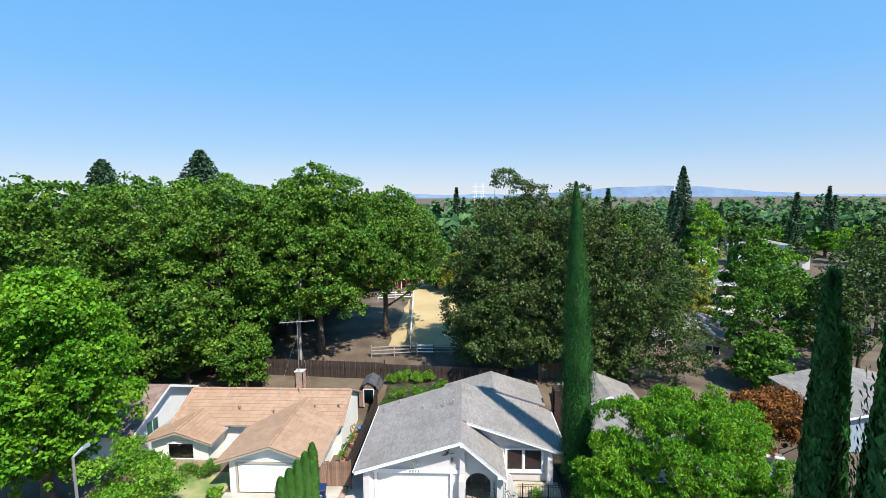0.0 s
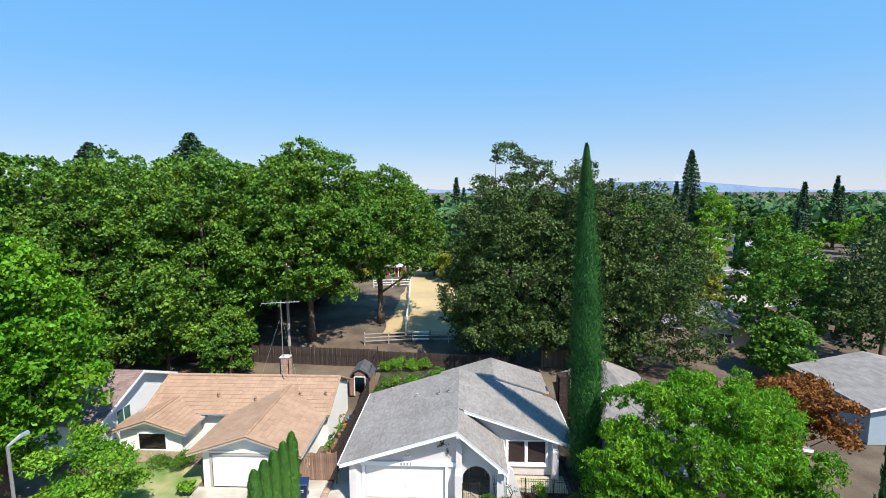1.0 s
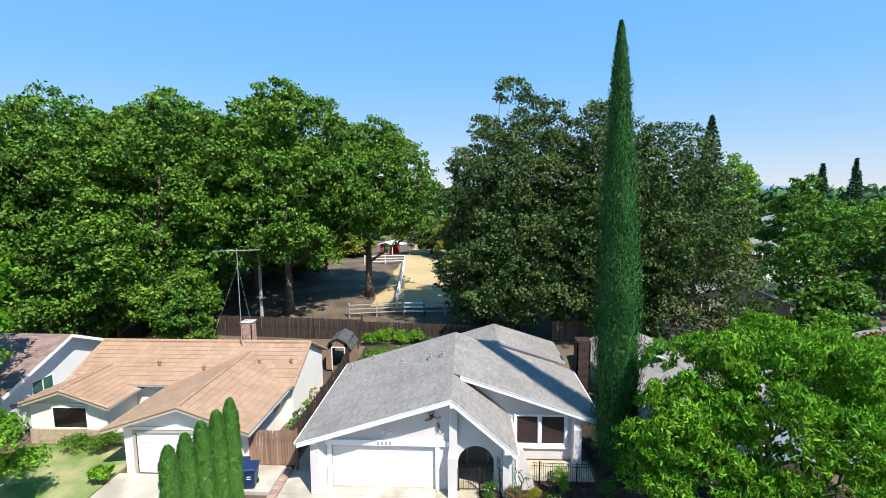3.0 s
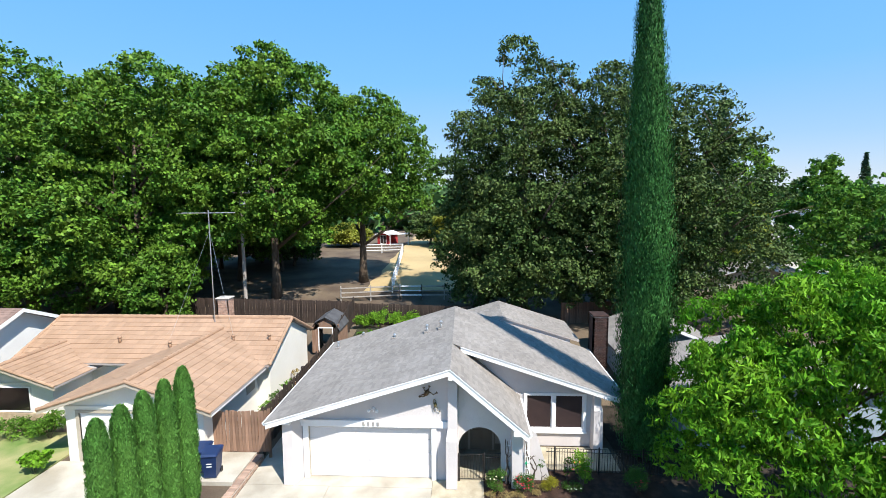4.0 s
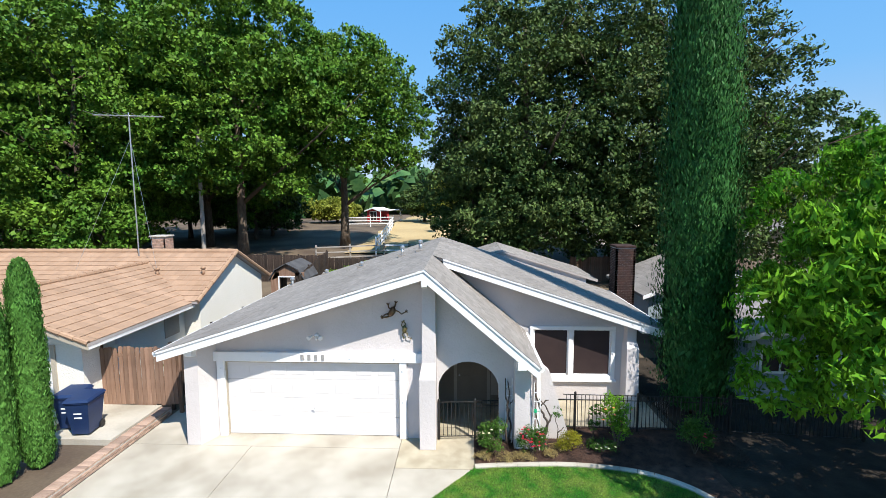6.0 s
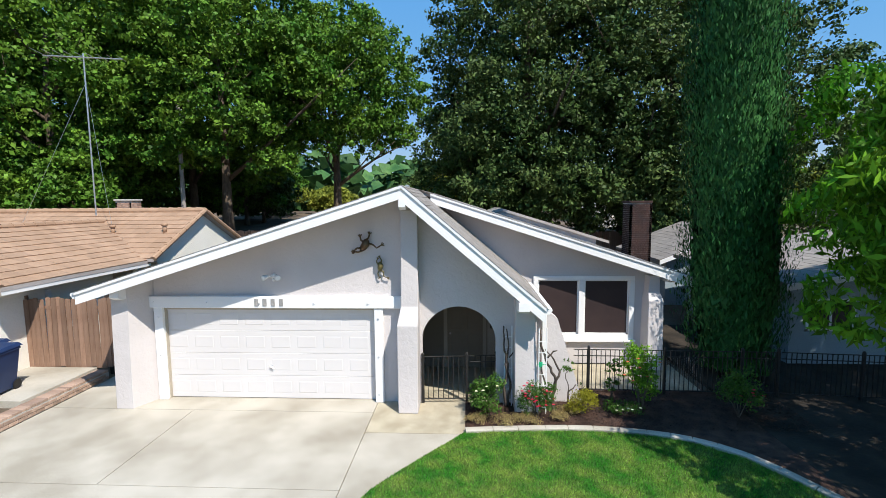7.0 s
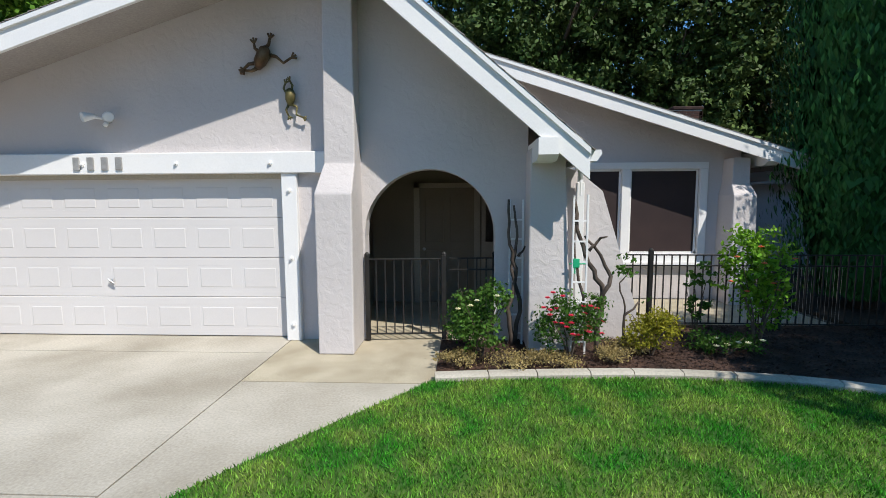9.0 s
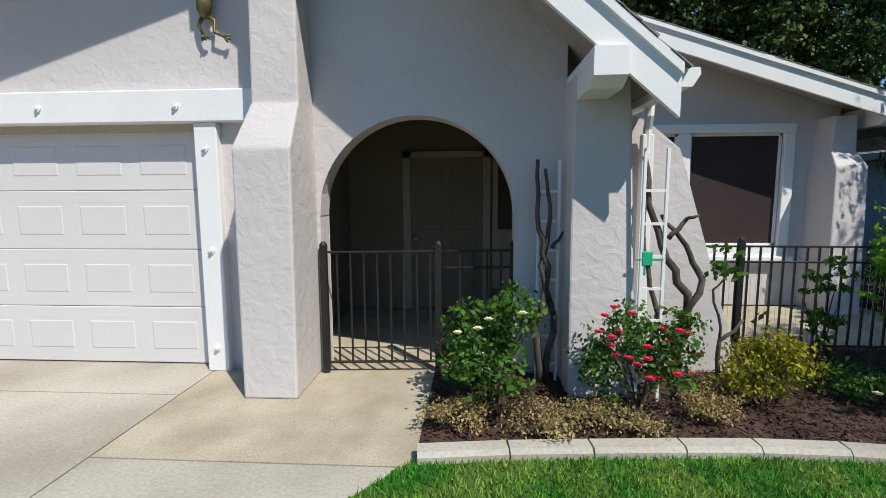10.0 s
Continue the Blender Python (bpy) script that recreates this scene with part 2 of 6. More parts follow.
# ---- mesh building ----
class Form:
    """Collects vertices and faces of one mesh."""

    def __init__(self):
        self.v, self.f, self.cuts = [], [], []

    def add(self, verts, faces):
        k = len(self.v)
        self.cuts.append((k, len(self.f)))
        self.v += [tuple(p) for p in verts]
        self.f += [tuple(k + i for i in f) for f in faces]
        return self

    def box(self, a, b, bevel=0.0):
        (x0, y0, z0), (x1, y1, z1) = a, b
        if not bevel:
            v = [(x, y, z) for z in (z0, z1) for y in (y0, y1) for x in (x0, x1)]
            return self.add(v, [(0, 2, 3, 1), (4, 5, 7, 6), (0, 1, 5, 4), (2, 6, 7, 3), (0, 4, 6, 2), (1, 3, 7, 5)])
        v, idx, e = [], {}, min(bevel, (x1 - x0) / 2.1, (y1 - y0) / 2.1, (z1 - z0) / 2.1)
        for sx in (0, 1):
            for sy in (0, 1):
                for sz in (0, 1):
                    c = ((x0, x1)[sx], (y0, y1)[sy], (z0, z1)[sz])
                    d = (e * (1 - 2 * sx), e * (1 - 2 * sy), e * (1 - 2 * sz))
                    for k in range(3):
                        idx[sx, sy, sz, k] = len(v)
                        v.append(tuple(c[i] + (0 if i == k else d[i]) for i in range(3)))
        f = []
        for k in range(3):
            i, j = [n for n in range(3) if n != k]
            for s in (0, 1):
                ring = []
                for p, q in ((0, 0), (1, 0), (1, 1), (0, 1)):
                    key = [0, 0, 0]
                    key[k], key[i], key[j] = s, p, q
                    ring.append(idx[(*key, k)])
                f.append(tuple(ring))
            for p in (0, 1):
                for q in (0, 1):
                    ends = []
                    for s in (0, 1):
                        key = [0, 0, 0]
                        key[k], key[i], key[j] = s, p, q
                        ends.append((idx[(*key, i)], idx[(*key, j)]))
                    f.append((ends[0][0], ends[1][0], ends[1][1], ends[0][1]))
        for sx in (0, 1):
            for sy in (0, 1):
                for sz in (0, 1):
                    f.append(tuple(idx[sx, sy, sz, k] for k in range(3)))
        return self.add(v, f)

    def prism(self, poly, axis, lo, hi):
        """A polygon drawn in the other two axes, drawn out from lo to hi along axis."""
        def put(p, h):
            return (h, p[0], p[1]) if axis == "x" else (p[0], h, p[1]) if axis == "y" else (p[0], p[1], h)
        n = len(poly)
        v = [put(p, lo) for p in poly] + [put(p, hi) for p in poly]
        f = [tuple(range(n)), tuple(range(2 * n - 1, n - 1, -1))] + [(i, (i + 1) % n, n + (i + 1) % n, n + i) for i in range(n)]
        return self.add(v, f)

    def tube(self, pts, radii, n=8):
        pts = [Vector(p) for p in pts]
        if not hasattr(radii, "__len__"):
            radii = [radii] * len(pts)
        v, f = [], []
        side = None
        for i, p in enumerate(pts):
            d = (pts[min(i + 1, len(pts) - 1)] - pts[max(i - 1, 0)]).normalized()
            if side is None:
                side = d.orthogonal().normalized()
            side = (side - d * side.dot(d)).normalized()
            other = d.cross(side)
            v += [p + (side * math.cos(a) + other * math.sin(a)) * radii[i] for a in (2 * math.pi * k / n for k in range(n))]
        for i in range(len(pts) - 1):
            f += [(i * n + k, i * n + (k + 1) % n, (i + 1) * n + (k + 1) % n, (i + 1) * n + k) for k in range(n)]
        f += [tuple(range(n - 1, -1, -1)), tuple((len(pts) - 1) * n + k for k in range(n))]
        return self.add(v, f)

    def mesh(self, name, smooth=False, weld=False):
        me = bpy.data.meshes.new(name)
        me.from_pydata(self.v, [], self.f)
        bm = bmesh.new()
        bm.from_mesh(me)
        if weld:
            bmesh.ops.remove_doubles(bm, verts=bm.verts, dist=1e-4)
        bmesh.ops.recalc_face_normals(bm, faces=bm.faces)
        bm.to_mesh(me)
        bm.free()
        if smooth:
            me.shade_smooth()
        return me


def part(name, form, material, parent=None, label="", smooth=False, category="", kind="", group=""):
    """Links a form (or a mesh) as one mesh object, under a parent where one is given; the blocks of a wall become objects of their own."""
    if name in ("wall", "door_case", "reveal", "screen_frame", "guy_wire") and isinstance(form, Form) and len(form.cuts) > 1:
        made = []
        for i, (a, c) in enumerate(form.cuts):
            b, d = form.cuts[i + 1] if i + 1 < len(form.cuts) else (len(form.v), len(form.f))
            one = Form()
            one.v, one.f = form.v[a:b], [tuple(q - a for q in f) for f in form.f[c:d]]
            made.append(part(name, one, material, parent, label, smooth, category, kind, group))
        return made[0]
    me = form.mesh(name, smooth) if isinstance(form, Form) else form
    if not me.materials:
        me.materials.append(material)
    ob = new(name, me)
    ob.parent = parent
    return tagged(ob, label, category, group, kind)


def thing(name, label, category, m=None, group=""):
    ob = new(name)
    ob.empty_display_size = 0.2
    if m is not None:
        ob.matrix_world = m
    return tagged(ob, label, category, group)


def cards(name, p, t, n, length, width, material, fold=0.15):
    """One mesh of many small leaves: places p, long axes t, normals n, sizes."""
    t = t / np.maximum(np.linalg.norm(t, axis=1, keepdims=True), 1e-6)
    b = np.cross(n, t)
    b /= np.maximum(np.linalg.norm(b, axis=1, keepdims=True), 1e-6)
    m = np.cross(t, b)
    L, W = (np.asarray(length) * np.ones(len(p)))[:, None], (np.asarray(width) * np.ones(len(p)))[:, None]
    co = np.stack([p - t * L / 2, p + b * W / 2 + m * W * fold, p + t * L / 2, p - b * W / 2 + m * W * fold], 1).reshape(-1, 3)
    k = len(p)
    me = bpy.data.meshes.new(name)
    me.vertices.add(4 * k)
    me.vertices.foreach_set("co", co.astype(np.float32).ravel())
    me.loops.add(4 * k)
    me.loops.foreach_set("vertex_index", np.arange(4 * k, dtype=np.int32))
    me.polygons.add(k)
    me.polygons.foreach_set("loop_start", np.arange(0, 4 * k, 4, dtype=np.int32))
    me.update(calc_edges=True)
    me.materials.append(material)
    return me


def unit(a):
    return a / np.maximum(np.linalg.norm(a, axis=1, keepdims=True), 1e-6)


def boughs(seed, env, n, r0, r1, low=-0.5, flat=0.72, inset=0.95, ragged=0.22):
    """Rounded boughs of radius r0 to r1 set over the outside of a few large forms."""
    rng = np.random.default_rng(seed)
    env = np.array(env, float)
    size = env[:, 3] * env[:, 5]
    which = rng.choice(len(env), n * 4, p=size / size.sum())
    d = unit(rng.normal(size=(n * 4, 3)))
    d[:, 2] = np.where(d[:, 2] < low, -d[:, 2], d[:, 2])
    p = env[which, :3] + d * env[which, 3:] * rng.uniform(inset - ragged, inset + ragged * 0.3, n * 4)[:, None]
    keep = np.ones(len(p), bool)
    for i, e in enumerate(env):
        keep &= ~(((((p - e[:3]) / e[3:]) ** 2).sum(1) < 0.5) & (which != i))
    p = p[keep][:n]
    r = rng.uniform(r0, r1, len(p)) ** 1.0
    return np.concatenate([p, r[:, None], r[:, None], (r * flat)[:, None]], 1)


def crown(name, seed, lobes, count, size, material, clump=0.9, per=45, low=-0.55, up=0.3, slim=0.55, inner=0.12, env=None, fill=0.16, droop=0.25, loose=0.95):
    """Leaves in clumps over the outside of many boughs (x, y, z, rx, ry, rz); a share of them fills the inside of the large forms env."""
    rng = np.random.default_rng(seed)
    lobes = np.array(lobes, float)
    area = lobes[:, 3] * lobes[:, 4] + lobes[:, 3] * lobes[:, 5]
    want = max(8, count // per)
    which = rng.choice(len(lobes), want * 2, p=area / area.sum())
    d = unit(rng.normal(size=(want * 2, 3)))
    d[:, 2] = np.where(d[:, 2] < low, -d[:, 2], d[:, 2])
    rad = np.where(rng.random(want * 2) < inner, rng.uniform(0.3, 0.8, want * 2), rng.uniform(0.84, 1.08, want * 2))
    c = lobes[which, :3] + d * lobes[which, 3:] * rad[:, None]
    keep = np.ones(len(c), bool)
    for i, lo in enumerate(lobes):
        inside = (((c - lo[:3]) / lo[3:]) ** 2).sum(1) < 0.5
        keep &= ~(inside & (which != i))
    c, d = c[keep][:want], d[keep][:want]
    if env is not None:
        e = np.array(env, float)
        w = e[:, 3] * e[:, 5]
        pick = rng.choice(len(e), int(want * fill), p=w / w.sum())
        df = unit(rng.normal(size=(len(pick), 3)))
        c = np.concatenate([c, e[pick, :3] + df * e[pick, 3:] * rng.uniform(0.35, 0.78, len(pick))[:, None]])
        d = np.concatenate([d, df])
    cr = clump * rng.uniform(0.5, 1.4, len(c))
    pick = rng.integers(0, len(c), count)
    q = unit(rng.normal(size=(count, 3))) * (rng.random(count) ** 0.5)[:, None]
    q[:, 2] *= 0.65
    p = c[pick] + q * cr[pick][:, None]
    n = unit(q * 0.45 + d[pick] * 0.45 + np.array([0, 0, up]) + rng.normal(size=(count, 3)) * loose)
    t = unit(np.cross(n, rng.normal(size=(count, 3))) + np.array([0, 0, -droop]))
    s = size * rng.uniform(0.55, 1.4, count)
    return cards(name, p, t, n, s, s * slim, material)


def column(name, seed, height, radius, count, size, material, base=0.2, point=1.0, lumps=0.12, blunt=0.0, lean=0.0, tuft=0.3, long=2.6):
    """Upright plumes packed over a narrow column that tapers to a tip; each plume is a bundle of sprays round its own axis."""
    rng = np.random.default_rng(seed)
    prof = lambda h: np.minimum(1, (h + 0.06) / 0.14) ** 0.6 * np.clip(1 - h ** point, 0, 1) ** (0.75 - 0.45 * blunt)
    k = max(40, count // 70)
    h0 = rng.random(k) ** 0.9
    a0 = rng.uniform(0, 2 * math.pi, k)
    bulge = 1 + lumps * (np.sin(a0 * 2 + h0 * 23) * 0.6 + np.sin(a0 * 3 - h0 * 41 + 1) * 0.5) + rng.normal(size=k) * lumps * 0.6
    r0 = np.maximum(radius * prof(h0) * bulge * 0.86, 0.01)
    w0 = tuft * radius * rng.uniform(0.6, 1.25, k) * np.clip(prof(h0) + 0.15, 0.2, 1)
    pick = rng.integers(0, k, count)
    u = rng.random(count)
    b = rng.uniform(0, 2 * math.pi, count)
    wide = w0[pick] * np.sin(np.pi * np.clip(u * 0.93 + 0.05, 0, 1)) ** 0.7 * rng.uniform(0.75, 1.05, count)
    out = np.stack([np.cos(a0[pick]), np.sin(a0[pick]), np.zeros(count)], 1)
    side = np.stack([np.cos(b), np.sin(b), np.zeros(count)], 1)
    p = out * (r0[pick] + 0.1 * w0[pick] * u)[:, None] + side * wide[:, None]
    z = base + h0[pick] * (height - base) + (u - 0.5) * long * w0[pick] * 2
    core = rng.random(count) < 0.4  # an inner shell that closes the gaps
    hc = rng.random(count) ** 0.9
    p = np.where(core[:, None], side * (radius * prof(hc) * rng.uniform(0.68, 0.84, count))[:, None], p)
    z = np.where(core, base + hc * (height - base), z)
    p[:, 2] = np.clip(z, base, height + 0.1)
    p[:, 0] += lean * p[:, 2]
    n = unit(side * 0.6 + np.where(core[:, None], side, out) * 0.75 + rng.normal(size=(count, 3)) * 0.3)
    t = unit(np.array([0, 0, 1.0]) + side * 0.25 + rng.normal(size=(count, 3)) * 0.2)
    s = size * rng.uniform(0.6, 1.4, count) * np.where(core, 2.2, 1.0)
    return cards(name, p, t, n, s, s * np.where(core, 0.6, 0.3), material)


def conifer(name, seed, height, radius, count, size, material, droop=0.25, base=0.12, power=0.85):
    """Whorls of flat drooping boughs round a leader."""
    rng = np.random.default_rng(seed)
    tiers = int(height * 1.3)
    h = (rng.integers(0, tiers, count) + 0.5 + rng.normal(size=count) * 0.13) / tiers
    h = np.clip(base + h * (1 - base), 0, 0.995)
    boughs = 7
    tier_id = (h * tiers).astype(int)
    a = rng.integers(0, boughs, count) * 2 * math.pi / boughs + tier_id * 1.9 + rng.normal(size=count) * 0.16
    lenf = 1 + 0.28 * np.sin(tier_id * 12.7 + np.round(a * 3))
    u = rng.random(count) ** 0.6
    r = radius * (1 - h) ** power * lenf * u + 0.05
    out = np.stack([np.cos(a), np.sin(a), np.zeros(count)], 1)
    p = out * r[:, None]
    p[:, 2] = h * height - droop * r + rng.normal(size=count) * 0.12
    n = unit(np.array([0, 0, 1.0]) + out * 0.3 + rng.normal(size=(count, 3)) * 0.4)
    t = unit(out + rng.normal(size=(count, 3)) * 0.6 - np.array([0, 0, 0.2]))
    s = size * rng.uniform(0.6, 1.4, count)
    return cards(name, p, t, n, s, s * 0.4, material)


def wood(seed, height, radius, limbs, reach, start=0.3, lean=(0, 0), rise=0.7):
    """A tapered, slightly crooked trunk with forking limbs."""
    rng = random.Random(seed)
    f = Form()
    pts, rad = [], []
    for i in range(8):
        k = i / 7
        pts.append(Vector((lean[0] * k + rng.uniform(-0.12, 0.12) * k * 2, lean[1] * k + rng.uniform(-0.12, 0.12) * k * 2, height * k - 0.25 * (i == 0))))
        rad.append(radius * (1.35 if i == 0 else 1.0 - 0.75 * k))
    f.tube(pts, rad, 9)
    for j in range(limbs):
        k = start + (0.9 - start) * j / max(1, limbs - 1)
        i = min(6, int(k * 7))
        p = pts[i].lerp(pts[i + 1], k * 7 - i)
        a = j * 2.4 + rng.uniform(-0.4, 0.4)
        d = Vector((math.cos(a), math.sin(a), rise * rng.uniform(0.7, 1.3)))
        L = reach * (1.05 - 0.55 * k) * rng.uniform(0.75, 1.1)
        q = [p + d * L * s + Vector((rng.uniform(-1, 1), rng.uniform(-1, 1), rng.uniform(0, 1))) * L * 0.07 * s for s in (0, 0.3, 0.62, 1.0)]
        r0 = radius * (0.5 - 0.25 * k)
        f.tube(q, [r0, r0 * 0.75, r0 * 0.45, r0 * 0.15], 6)
        for s in (1, 2):
            e = Vector((rng.uniform(-1, 1), rng.uniform(-1, 1), rng.uniform(0.2, 1))).normalized()
            f.tube([q[s], q[s] + (d.normalized() + e) * L * 0.22, q[s] + (d.normalized() + e * 1.4) * L * 0.42], [r0 * 0.45, r0 * 0.25, r0 * 0.08], 5)
    return f


def tree(name, label, x, y, z, trunk, crown_mesh, category="tree", group=""):
    ob = thing(name, label, category, pose(x, y, z), group)
    if trunk is not None:
        part("trunk", trunk, BARK, ob, smooth=True)
    part("crown", crown_mesh, None, ob)
    return ob


def near(v, lo, hi):
    return min(max((v - lo) / (hi - lo), 0.0), 1.0)


def ground_z(x, y):
    """The lie of the land: level at the houses, rising behind their back fences."""
    s = lambda k: k * k * (3 - 2 * k)
    z = 0.95 * s(near(y, 9, 20)) + 1.15 * s(near(y, 21, 28)) + 1.0 * s(near(y, 28, 60))
    z *= 1 - s(near(x, 22, 46))
    return z + 0.14 * s(near(-x, 3.2, 4.2)) * (1 - near(y, 9, 20)) - 0.02

# ---- ground ----
def sheet(name, poly, z, thick, material, label, bevel=0.015):
    """A slab with a level top over a polygon of the plan."""
    f = Form().prism(poly, "z", z - thick, z)
    return part(name, f, material, None, label, kind="structure")


f = Form()
xs = [-2500, -900, -400, -200, -120, -80] + list(range(-60, 81, 2)) + [100, 140, 220, 420, 900, 2500]
ys = [-400, -120, -60, -40] + list(range(-30, 81, 2)) + [95, 120, 160, 240, 400, 800, 1600, 3600]
for yy in ys:
    for xx in xs:
        bump = 0.05 * noise.noise((xx * 0.3, yy * 0.3, 0)) * near(yy, 9, 12) if abs(xx) < 80 else 0
        f.v.append((xx, yy, ground_z(xx, yy) + bump - 0.03))
nx = len(xs)
f.f = [(j * nx + i, j * nx + i + 1, (j + 1) * nx + i + 1, (j + 1) * nx + i) for j in range(len(ys) - 1) for i in range(nx - 1)]
part("ground", f, SOIL, None, "bare brown earth and leaf litter under the trees", True, kind="structure")

# dry field behind the rail fence, laid just over the ground
f = Form()
fx, fy = [x * 1.2 for x in range(-3, 9)], [27.0 + 1.5 * j for j in range(36)]
for yy in fy:
    for xx in fx:
        f.v.append((xx + 0.6 * noise.noise((0, yy * 0.3, 3)), yy, ground_z(xx, yy) + 0.035 + 0.05 * noise.noise((xx * 0.3, yy * 0.3, 0))))
nx = len(fx)
f.f = [(j * nx + i, j * nx + i + 1, (j + 1) * nx + i + 1, (j + 1) * nx + i) for j in range(len(fy) - 1) for i in range(nx - 1)]
part("field", f, FIELD, None, "dry golden grass paddock behind the rail fence", True, kind="structure")

# driveway slabs with joints left open between them
DRIVE = [
    [(-2.42, 9.0), (-0.9, 9.0), (-0.9, -0.5), (-2.42, -0.5)],
    [(-2.42, -0.515), (0.9, -0.515), (0.9, -3.3), (-2.42, -3.3)],
    [(0.915, -0.515), (4.94, -0.515), (4.94, -3.3), (0.915, -3.3)],
    [(-0.885, 0.25), (4.94, 0.25), (4.94, -0.5), (-0.885, -0.5)],
    [(-2.42, -3.315), (4.94, -3.315), (4.94, -8.5), (-2.42, -8.5)],
]
for poly in DRIVE:
    sheet("driveway", poly, 0.0, 0.12, CONCRETE, "pale stained concrete driveway slab")
sheet("walk", [(4.955, 0.3), (8.3, 0.3), (8.3, 0.05), (6.95, 0.0), (6.95, -1.40), (4.955, -1.40)], 0.0, 0.12, CONCRETE_TAN, "tan aggregate concrete slab before the gate")
sheet("walk", [(4.955, -1.415), (6.93, -1.415), (6.45, -1.95), (5.95, -2.58), (5.45, -3.25), (5.05, -4.1), (4.955, -5.0)], 0.0, 0.12, CONCRETE, "pale concrete walk beside the lawn")
sheet("porch_floor", [(5.6, 0.31), (8.4, 0.31), (8.4, 2.6), (5.6, 2.6)], 0.005, 0.12, CONCRETE_TAN, "shaded concrete porch floor behind the gate")
sheet("patio", [(9.4, 0.95), (12.6, 0.95), (12.6, 2.7), (9.4, 2.7)], 0.01, 0.1, CONCRETE_TAN, "concrete strip under the front window")
sheet("street", [(-60, -9.5), (60, -9.5), (60, -17.5), (-60, -17.5)], -0.03, 0.1, ASPHALT, "grey asphalt street before the houses")
sheet("pavement", [(-60, -8.6), (60, -8.6), (60, -9.45), (-60, -9.45)], 0.0, 0.2, CONCRETE, "concrete pavement and kerb along the street")

LAWN_EDGE = [(6.95, -1.36), (6.45, -1.97), (5.95, -2.6), (5.46, -3.27), (5.07, -4.1), (4.97, -5.0), (4.97, -8.5), (13.5, -8.5), (13.4, -5.5), (12.9, -4.0), (12.4, -3.0), (11.9, -2.15), (11.2, -1.6), (10.3, -1.30), (9.0, -1.20), (8.0, -1.25)]
sheet("lawn", LAWN_EDGE, 0.02, 0.1, LAWN, "mown green lawn with yellowed patches")
sheet("planting_bed", [(6.95, 0.05), (6.95, -1.32), (8.0, -1.21), (9.0, -1.14), (10.3, -1.23), (11.25, -1.52), (12.0, -2.1), (12.5, -3.0), (12.9, -3.8), (12.9, 0.9), (8.4, 0.9), (8.3, 0.05)], 0.015, 0.1, MULCH, "brown bark mulch bed before the fence")
# near-black ground: the trees' deep shade is put into this bed's colour
sheet("planting_bed", [(12.905, -3.8), (13.5, -5.5), (24, -6), (24, 7), (12.7, 7), (12.905, 0.9)], 0.015, 0.1, mat("shaded_bed_ground", (0.018, 0.014, 0.01), (0.045, 0.034, 0.024), 1.0, 1.5, 20, 0.6, 0.02), "bed ground under the trees, their shade put into its colour")
sheet("side_yard", [(-10.5, -8.5), (-2.75, -8.5), (-2.75, -0.9), (-4.6, -0.9), (-4.6, -1.2), (-10.5, -1.2)], 0.15, 0.2, SOIL, "bare earth strip under the column hedge")
sheet("neighbour_path", [(-4.6, -0.88), (-2.75, -0.88), (-2.75, 1.25), (-4.6, 1.25)], 0.30, 0.3, CONCRETE, "pale concrete pad beside the cream house")
sheet("neighbour_driveway", [(-10.9, -8.5), (-5.2, -8.5), (-5.2, 0.5), (-10.9, 0.5)], 0.17, 0.1, CONCRETE, "pale concrete driveway of the cream house")
sheet("neighbour_lawn", [(-17.5, -6.0), (-11.0, -6.0), (-11.0, 2.9), (-17.5, 2.9)], 0.16, 0.08, mat("dry_patchy_turf", (0.10, 0.19, 0.035), (0.34, 0.32, 0.15), 1.0, 0.55, 25, 0.5, 0.02), "patchy front lawn of the cream house")
f = Form()
for j in range(12):
    for i in range(11):
        x, y = -2.2 + i * 0.95, 9.3 + j * 0.82
        f.v.append((x, y, ground_z(x, y) + 0.05))
f.f = [(j * 11 + i, j * 11 + i + 1, j * 11 + i + 12, j * 11 + i + 11) for j in range(11) for i in range(10)]
part("back_garden", f, mat("garden_soil", (0.022, 0.024, 0.012), (0.06, 0.062, 0.026), 1.0, 0.9, 20, 0.6, 0.02), None, "dark planted soil of the back garden behind the roof", True, kind="structure")

# grass blades on the lawn
rng = np.random.default_rng(5)
k = 150000
pts = np.stack([rng.uniform(4.95, 13.0, k), -1.1 - 4.2 * rng.random(k) ** 1.15], 1)
poly = np.array(LAWN_EDGE)
inside = np.zeros(k, bool)
for i in range(len(poly)):
    (x0, y0), (x1, y1) = poly[i], poly[i - 1]
    cross = ((y0 > pts[:, 1]) != (y1 > pts[:, 1])) & (pts[:, 0] < (x1 - x0) * (pts[:, 1] - y0) / (y1 - y0 + 1e-9) + x0)
    inside ^= cross
pts = pts[inside]
k = len(pts)
p = np.concatenate([pts, np.full((k, 1), 0.03)], 1)
t = unit(np.concatenate([rng.normal(size=(k, 2)) * 0.45, np.ones((k, 1))], 1))
me = cards("lawn_grass", p, t, unit(np.cross(t, rng.normal(size=(k, 3)))), rng.uniform(0.035, 0.085, k), 0.0075, BLADE, 0.1)
part("lawn_grass", me, None, None, "short mown green grass blades", category="grass", kind="stuff")

